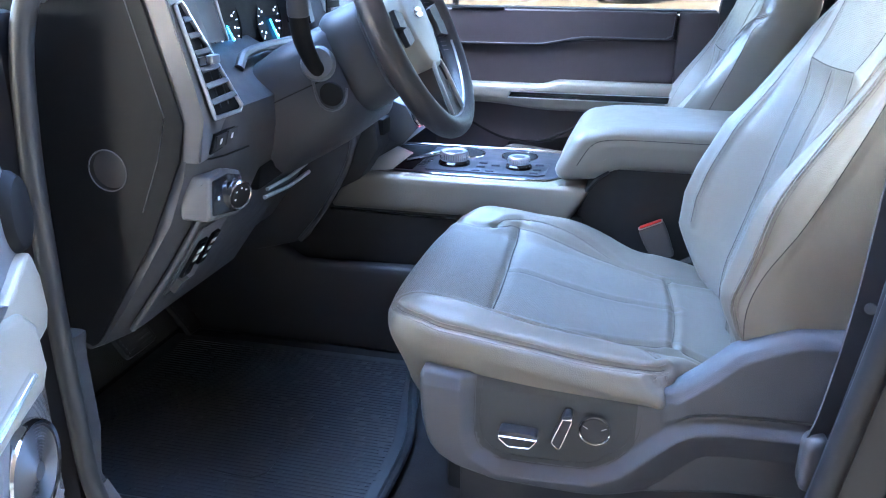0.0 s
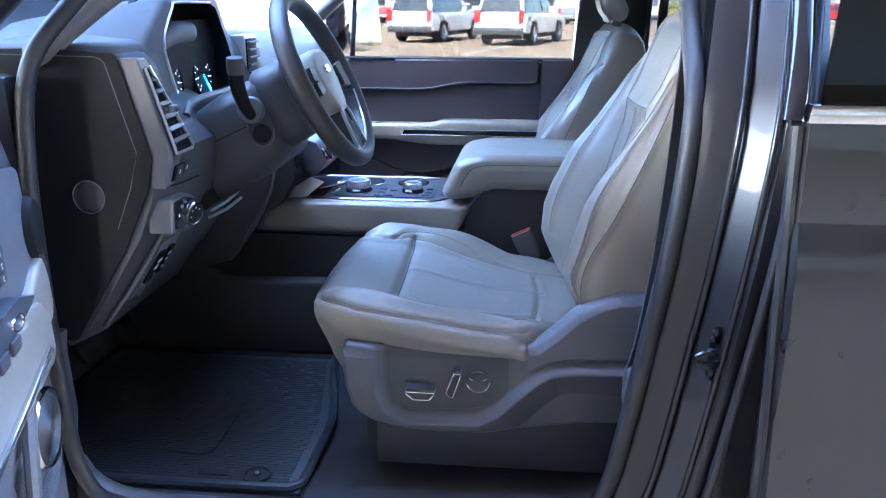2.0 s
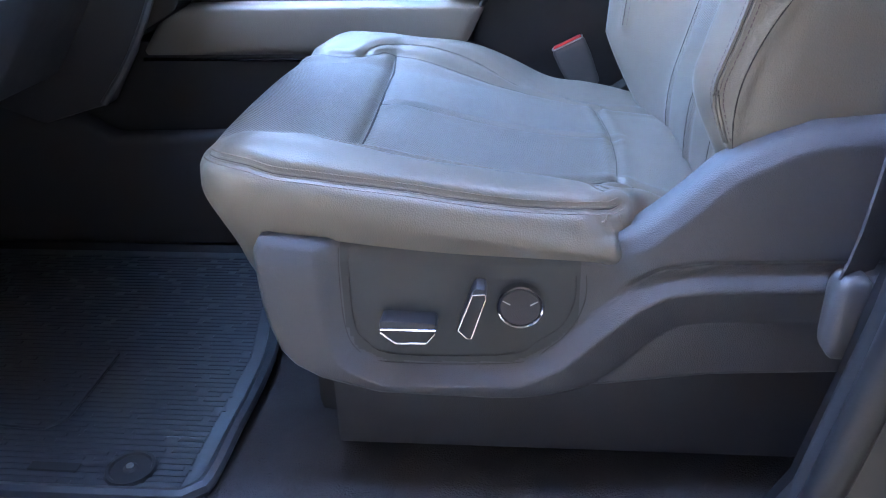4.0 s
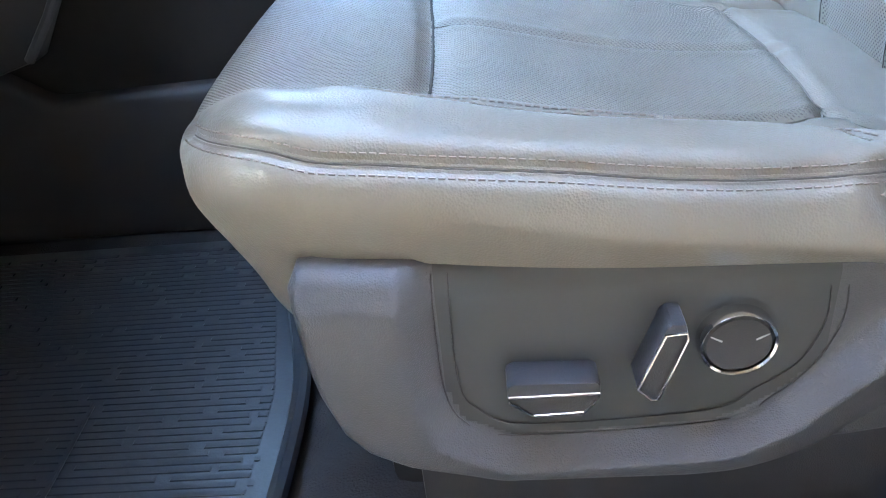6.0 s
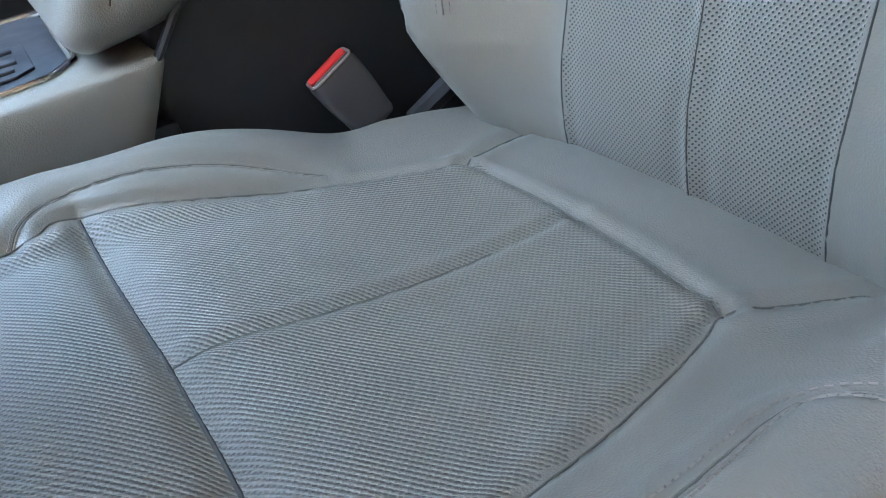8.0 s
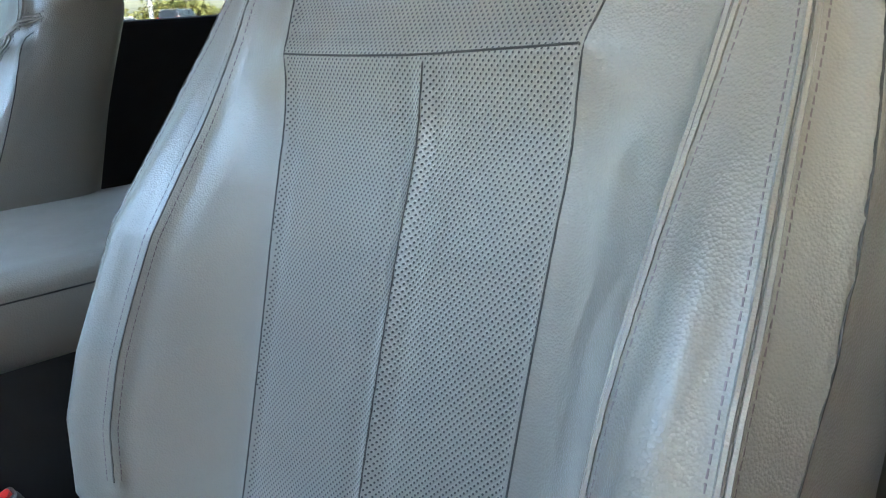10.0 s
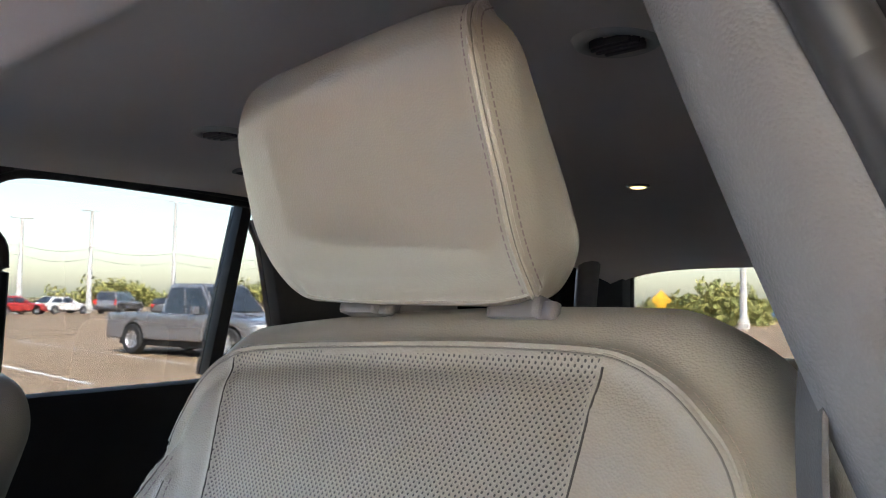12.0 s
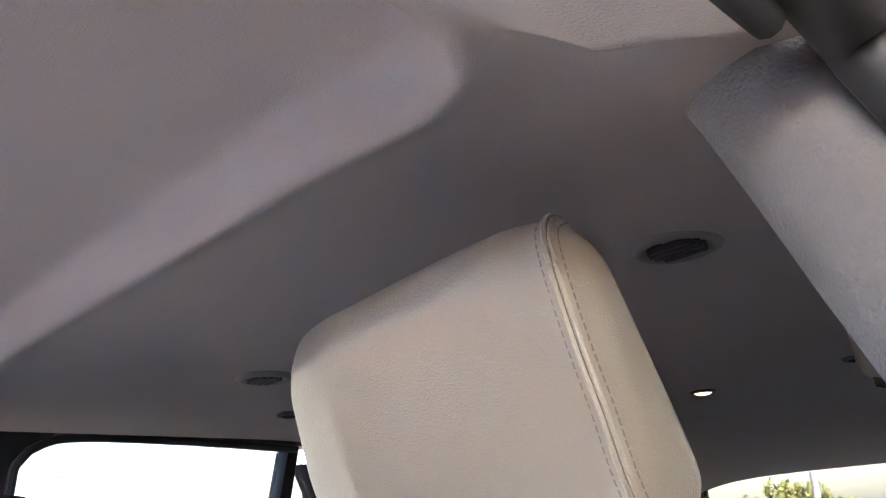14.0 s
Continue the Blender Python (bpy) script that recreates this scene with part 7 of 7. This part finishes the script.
def vehicle(name, label, x, y, heading, paint, style, group=""):
    """A parked vehicle; heading: degrees from +x towards +y."""
    t = thing(name, label, "car" if style != "pickup" else "truck", group=group, at=(x, y, 0))
    m = pose(x, y, 0, 0, 0, heading)
    big = style != "sedan"
    L, W, H = (5.4, 2.0, 1.92) if style == "suv" else (5.9, 2.05, 1.95) if style == "pickup" else (4.8, 1.85, 1.45)
    belt = 1.12 if big else 0.92
    g = 0.42 if big else 0.28
    r = 0.41 if big else 0.33
    fx, rx = L / 2 - 0.95, -L / 2 + 1.15

    def arch(cx):
        return [(cx + (r + 0.07) * math.cos(radians(a)), max(g, r + (r + 0.07) * math.sin(radians(a)))) for a in (0, 30, 60, 90, 120, 150, 180)]

    low = [(L / 2 - 0.06, g), *arch(fx), *arch(rx), (-L / 2 + 0.06, g + 0.05), (-L / 2, belt - 0.35), (-L / 2 + 0.04, belt), (L / 2 - 1.55, belt + 0.02), (L / 2 - 0.25, belt - 0.10), (L / 2, belt - 0.35)]
    part("body", tf(slab(low, -W / 2, W / 2, "y", 0.07, 3), m), paint, t, "", 40)
    if style == "suv":
        c0, c1, t0, t1 = -L / 2 + 0.05, L / 2 - 1.6, -L / 2 + 0.30, L / 2 - 2.35
    elif style == "pickup":
        c0, c1, t0, t1 = -0.75, L / 2 - 1.5, -0.55, L / 2 - 2.25
    else:
        c0, c1, t0, t1 = -L / 2 + 0.45, L / 2 - 1.35, -L / 2 + 1.15, L / 2 - 2.2
    w0, w1 = W / 2 - 0.06, W / 2 - 0.24
    base = [(c0, -w0), (c1, -w0), (c1, w0), (c0, w0)]
    top = [(t0, -w1), (t1, -w1), (t1, w1), (t0, w1)]
    b = loft([[(px, py, belt - 0.05) for px, py in base], [(px, py, H) for px, py in top]])
    bmesh.ops.bevel(b, geom=b.edges[:], offset=0.06, segments=3, affect="EDGES")
    part("cabin", tf(b, m), paint, t, "", 40)

    def on_side(px, s, z):
        k = (z - belt) / (H - belt)
        a, c = c0 + (t0 - c0) * k, c1 + (t1 - c1) * k
        return Vector((a + (c - a) * px, s * (w0 + (w1 - w0) * k + 0.006), z))

    spans = [(0.05, 0.30), (0.33, 0.58), (0.61, 0.93)] if style == "suv" else [(0.10, 0.47), (0.51, 0.92)]
    for s in (-1, 1):
        for a, c in spans:
            ring = [on_side(a, s, belt + 0.05), on_side(c, s, belt + 0.05), on_side(c, s, H - 0.13), on_side(a, s, H - 0.13)]
            part("side_window", tf(loft([ring, [v + Vector((0, s * 0.006, 0)) for v in ring]]), m), M_CARGLASS, t, "", 0)
        for cx in (fx, rx):
            wm = m @ axes((cx, s * (W / 2 - 0.10), r), (0, s, 0))
            ty = part("wheel", tf(lathe([(r * 0.62, -0.13), (r * 0.93, -0.13), (r, -0.08), (r, 0.08), (r * 0.93, 0.12), (r * 0.64, 0.11), (r * 0.60, 0.02)], None, 28), wm), M_TYRE, t, "black tyre")
            part("rim", tf(lathe([(0.0, 0.03), (r * 0.18, 0.05), (r * 0.2, 0.02), (r * 0.56, 0.055), (r * 0.62, 0.105), (r * 0.64, 0.09), (r * 0.60, -0.1), (0.0, -0.1)], None, 24), wm), M_RIM, ty, "alloy rim")
            for k in range(5):
                a = 2 * math.pi * k / 5
                sp = slab([(-0.025, r * 0.15), (0.025, r * 0.15), (0.045, r * 0.60), (-0.045, r * 0.60)], 0.05, 0.085, "z", 0.008, 1)
                part("rim_spoke", tf(sp, wm @ pose(0, 0, 0, 0, 0, math.degrees(a))), M_RIM, ty)
        part("tail_lamp", tf(block((-L / 2 - 0.015, s * (W / 2 - 0.16) - 0.09, belt - 0.30), (-L / 2 + 0.14, s * (W / 2 - 0.16) + 0.155 * (1 if s > 0 else 0.58), belt + (0.15 if style == "suv" else 0)), 0.02), m), M_TAIL, t, "red tail lamp")
        part("head_lamp", tf(block((L / 2 - 0.16, s * (W / 2 - 0.24) - 0.17, belt - 0.36), (L / 2 + 0.012, s * (W / 2 - 0.24) + 0.17, belt - 0.20), 0.03), m), M_LENS, t, "clear head lamp")
        part("door_mirror", tf(block((c1 - 0.75, s * (W / 2 + 0.03) - 0.10, belt + 0.02), (c1 - 0.60, s * (W / 2 + 0.03) + 0.10, belt + 0.24), 0.04), m), paint, t)
    k0, k1 = 0.12, 0.90

    def end(ca, ta, s, k, sign):
        z = belt + (H - belt) * k
        return Vector((ca + (ta - ca) * k + sign * 0.008, s * (w0 + (w1 - w0) * k - 0.12), z))

    for ca, ta, sign, nm in ((c1, t1, 1, "windscreen"), (c0, t0, -1, "rear_window")):
        ring = [end(ca, ta, -1, k0, sign), end(ca, ta, 1, k0, sign), end(ca, ta, 1, k1, sign), end(ca, ta, -1, k1, sign)]
        part(nm, tf(loft([ring, [v + Vector((sign * 0.008, 0, 0.003)) for v in ring]]), m), M_CARGLASS, t, "", 0)
    part("front_bumper", tf(block((L / 2 - 0.12, -W / 2 + 0.05, g - 0.05), (L / 2 + 0.07, W / 2 - 0.05, g + 0.26), 0.05), m), M_RIM if style == "pickup" else paint, t)
    part("rear_bumper", tf(block((-L / 2 - 0.07, -W / 2 + 0.05, g - 0.02), (-L / 2 + 0.14, W / 2 - 0.05, g + 0.24), 0.05), m), M_DARKCAR if style == "suv" else M_RIM if style == "pickup" else paint, t)
    part("grille", tf(block((L / 2 - 0.05, -W / 2 + 0.42, belt - 0.55), (L / 2 + 0.02, W / 2 - 0.42, belt - 0.18), 0.02), m), M_DARKCAR, t, "dark grille")
    part("underbody", tf(block((-L / 2 + 0.3, -W / 2 + 0.22, 0.24), (L / 2 - 0.3, W / 2 - 0.22, g + 0.12), 0.05), m), M_TYRE, t, "dark underbody")
    if style == "pickup":
        part("bed", tf(block((-L / 2 + 0.12, -W / 2 + 0.14, belt - 0.02), (-0.85, W / 2 - 0.14, belt + 0.006), 0.002), m), M_TYRE, t, "dark open bed")
    return t


vehicle("pickup_truck", "grey pickup truck parked in the sunlit lot", 12.6, 19.5, -80, M_GREYCAR, "pickup")
vehicle("white_suv", "white sport utility vehicle parked in the lot", -3.15, 33.2, 72, M_WHITECAR, "suv", "white utility vehicles")
vehicle("white_suv", "white sport utility vehicle parked in the lot", 0.45, 31.4, 72, M_WHITECAR, "suv", "white utility vehicles")
rng = random.Random(11)
for i, (x, y, h, pt, st, nm, lb) in enumerate([
        (24.0, 66, 20, M_REDCAR, "sedan", "red_car", "red saloon car in the far row"), (28.5, 68, 15, M_WHITECAR, "sedan", "white_car", "white saloon car in the far row"),
        (33.0, 67, 40, M_GREYCAR, "suv", "grey_car", "grey utility vehicle in the far row"), (36.5, 66, 60, M_DARKCAR, "sedan", "black_car", "black car in the far row"),
        (41.0, 68, 25, M_WHITECAR, "suv", "white_car", "white utility vehicle in the far row"), (19.5, 68, 30, M_GREYCAR, "sedan", "grey_car", "grey saloon car in the far row"),
        (-9.0, 62, 70, M_REDCAR, "pickup", "red_truck", "red pickup truck in the far row"), (-4.5, 60, 65, M_WHITECAR, "sedan", "white_car", "white saloon car in the far row"),
        (0.5, 62, 75, M_DARKCAR, "suv", "black_car", "black utility vehicle in the far row"), (5.0, 60, 60, M_GREYCAR, "pickup", "grey_truck", "grey pickup truck in the far row"),
        (9.5, 62, 80, M_WHITECAR, "suv", "white_car", "white utility vehicle in the far row"), (-14.5, 60, 70, M_WHITECAR, "suv", "white_car", "white utility vehicle in the far row"),
        (-19.5, 44, 60, M_WHITECAR, "sedan", "white_car", "white saloon car in the lot"), (78.0, 25.5, 100, M_BLUECAR, "sedan", "blue_car", "blue saloon car behind the vehicle")]):
    vehicle(nm, lb, x, y, h, pt, st, "parked cars")


def lamp_pole(x, y, h):
    t = thing("light_pole", "tall pale light pole at the edge of the lot", "light pole", group="light poles", at=(x, y, 0))
    part("shaft", tube([(x, y, 0), (x, y, h)], [0.24, 0.14], 12), M_POLE, t)
    part("footing", lathe([(0.0, 0.0), (0.38, 0.0), (0.38, 0.5), (0.32, 0.56), (0.0, 0.56)], pose(x, y, 0), 16), M_POLE, t)
    part("arm", tube([(x - 0.6, y, h + 0.02), (x + 0.6, y, h + 0.02)], 0.05, 6), M_POLE, t)
    for s in (-1, 1):
        part("lamp_head", block((x + s * 0.6 - 0.28, y - 0.16, h - 0.02), (x + s * 0.6 + 0.28, y + 0.16, h + 0.12), 0.03), M_POLE, t)


for x, h in ((25.85, 7.9), (31.63, 9.0), (39.6, 10.6), (51.0, 11.5)):
    lamp_pole(x, 70.0, h)
lamp_pole(52.0, 20.2, 9.5)
for z, sag in ((4.9, 0.5), (5.7, 0.4)):
    for (xa, xb) in ((10.0, 25.85), (25.85, 31.63), (31.63, 39.6), (39.6, 51.0)):
        w = thing("overhead_wire", "thin dark overhead wire between the poles", "wire", group="overhead wires", at=(xa, 70, z))
        part("strand", tube([(xa + (xb - xa) * k / 8, 70.0, z - sag * 4 * (k / 8) * (1 - k / 8)) for k in range(9)], 0.018, 5), M_DARKCAR, w)

sg = thing("road_sign", "yellow diamond road sign on a post", "road sign", at=(45.0, 22.4, 0))
part("plate", tf(slab([(0, -0.62), (0.62, 0), (0, 0.62), (-0.62, 0)], -0.012, 0.012, "z", 0.004), axes((45.0, 22.4, 1.75), (-0.9, -0.45, 0), (0, 0, 1))), M_SIGN, sg, "yellow diamond plate")
part("post", tube([(45.05, 22.42, 0), (45.05, 22.42, 1.7)], 0.04, 8), M_POLE, sg)


def tree_mesh(seed, h, r, leaves):
    rg = random.Random(seed)
    limbs = [tube([(0, 0, 0), (0.05, 0.03, h * 0.3), (0.0, 0.1, h * 0.62)], [h * 0.035, h * 0.026, h * 0.012], 8)]
    tips = []
    for k in range(9):
        a, z = rg.uniform(0, 6.28), h * rg.uniform(0.28, 0.55)
        tip = Vector((math.cos(a) * r * rg.uniform(0.5, 0.8), math.sin(a) * r * rg.uniform(0.5, 0.8), z + h * rg.uniform(0.1, 0.3)))
        tips.append(tip)
        limbs.append(tube([(0, 0.05, z), tuple(tip * 0.5 + Vector((0, 0, z * 0.55))), tuple(tip)], [h * 0.014, h * 0.009, h * 0.004], 5))
    crown = bmesh.new()
    clumps = [(t, r * rg.uniform(0.28, 0.45)) for t in tips] + [(Vector((rg.gauss(0, r * 0.3), rg.gauss(0, r * 0.3), h * rg.uniform(0.55, 0.88))), r * rg.uniform(0.3, 0.5)) for _ in range(8)]
    for _ in range(leaves):
        c, s = rg.choice(clumps)
        d = Vector((rg.gauss(0, 1), rg.gauss(0, 1), rg.gauss(0, 0.8)))
        q = c + d.normalized() * s * rg.uniform(0.45, 1.05)
        n = Vector((rg.gauss(0, 1), rg.gauss(0, 1), rg.gauss(0, 1))).normalized()
        e = n.orthogonal().normalized() * r * rg.uniform(0.05, 0.10)
        g2 = n.cross(e)
        crown.faces.new([crown.verts.new(q + v) for v in (e, g2 * 0.7, -e, -g2 * 0.7)])
    return joined(*limbs), crown


def tree_kind(seed, h, r, leaves):
    t = thing("tree", "leafy green tree beyond the lot", "tree", group="trees", at=(0, 0, 0))
    wood, crown = tree_mesh(seed, h, r, leaves)
    part("trunk", wood, M_BARK, t, "brown trunk with limbs")
    tagged(part("crown", crown, M_LEAF, t, "loose green crown", 0), kind="stuff")
    return t


kinds = [tree_kind(1, 7.5, 3.6, 1500), tree_kind(5, 6.0, 3.4, 1300), tree_kind(9, 9.0, 4.2, 1600)]
kinds[0].location, kinds[1].location, kinds[2].location = (66, 27.0, -3.6), (60, 24.6, -3.2), (72, 31.5, -5.4)
rg = random.Random(3)
spots = [(rg.uniform(20, 130), rg.uniform(108, 128)) for _ in range(34)] + [(rg.uniform(-70, 18), rg.uniform(95, 120)) for _ in range(16)] + [(rg.uniform(95, 120), rg.uniform(-5, 90)) for _ in range(26)]
for x, y in spots:
    k = rg.choice(kinds)
    c = copy_thing(k, pose(x, y, -rg.uniform(2.8, 4.8) - (2.6 if x > 90 else 0), 0, 0, rg.uniform(0, 360)))
bd = thing("low_building", "long pale low building beyond the lot", "building", at=(-22, 84, 0))
part("wall", block((-48, 82, 0), (6, 96, 5.2), 0.05), M_WALLFAR, bd)
part("roof_edge", block((-48.4, 81.6, 5.2), (6.4, 96.4, 5.7), 0.05), M_REDCAR, bd, "red fascia")
for k in range(9):
    wd = part("window", block((-46 + 5.7 * k, 81.9, 1.2), (-42.6 + 5.7 * k, 82.02, 3.4), 0.02), M_CARGLASS, bd)

# flat unseen canopy that shades the vehicle; unseen wall added to cut side light
M_SOFFIT = surface("dull_grey_soffit", (0.15, 0.147, 0.14), 0.8, vary=0.1, blotch_m=1.5)
structure("canopy", block((-13.0, -16.0, 4.6), (32.0, -0.75, 4.95), 0.03), M_SOFFIT, "plain grey canopy roof, out of view, that shades the vehicle")
structure("side_light_blocker", block((-13.0, -16.4, 0.0), (32.0, -16.0, 4.95), 0.03), M_SOFFIT, "plain grey unseen wall added to block light from the side")
# posts out of view, added to hold the canopy up
for x in (-12.6, 31.6):
    structure("canopy_post", tube([(x, -1.4, 0), (x, -1.4, 4.62)], 0.12, 10), M_POLE, "pale canopy post")
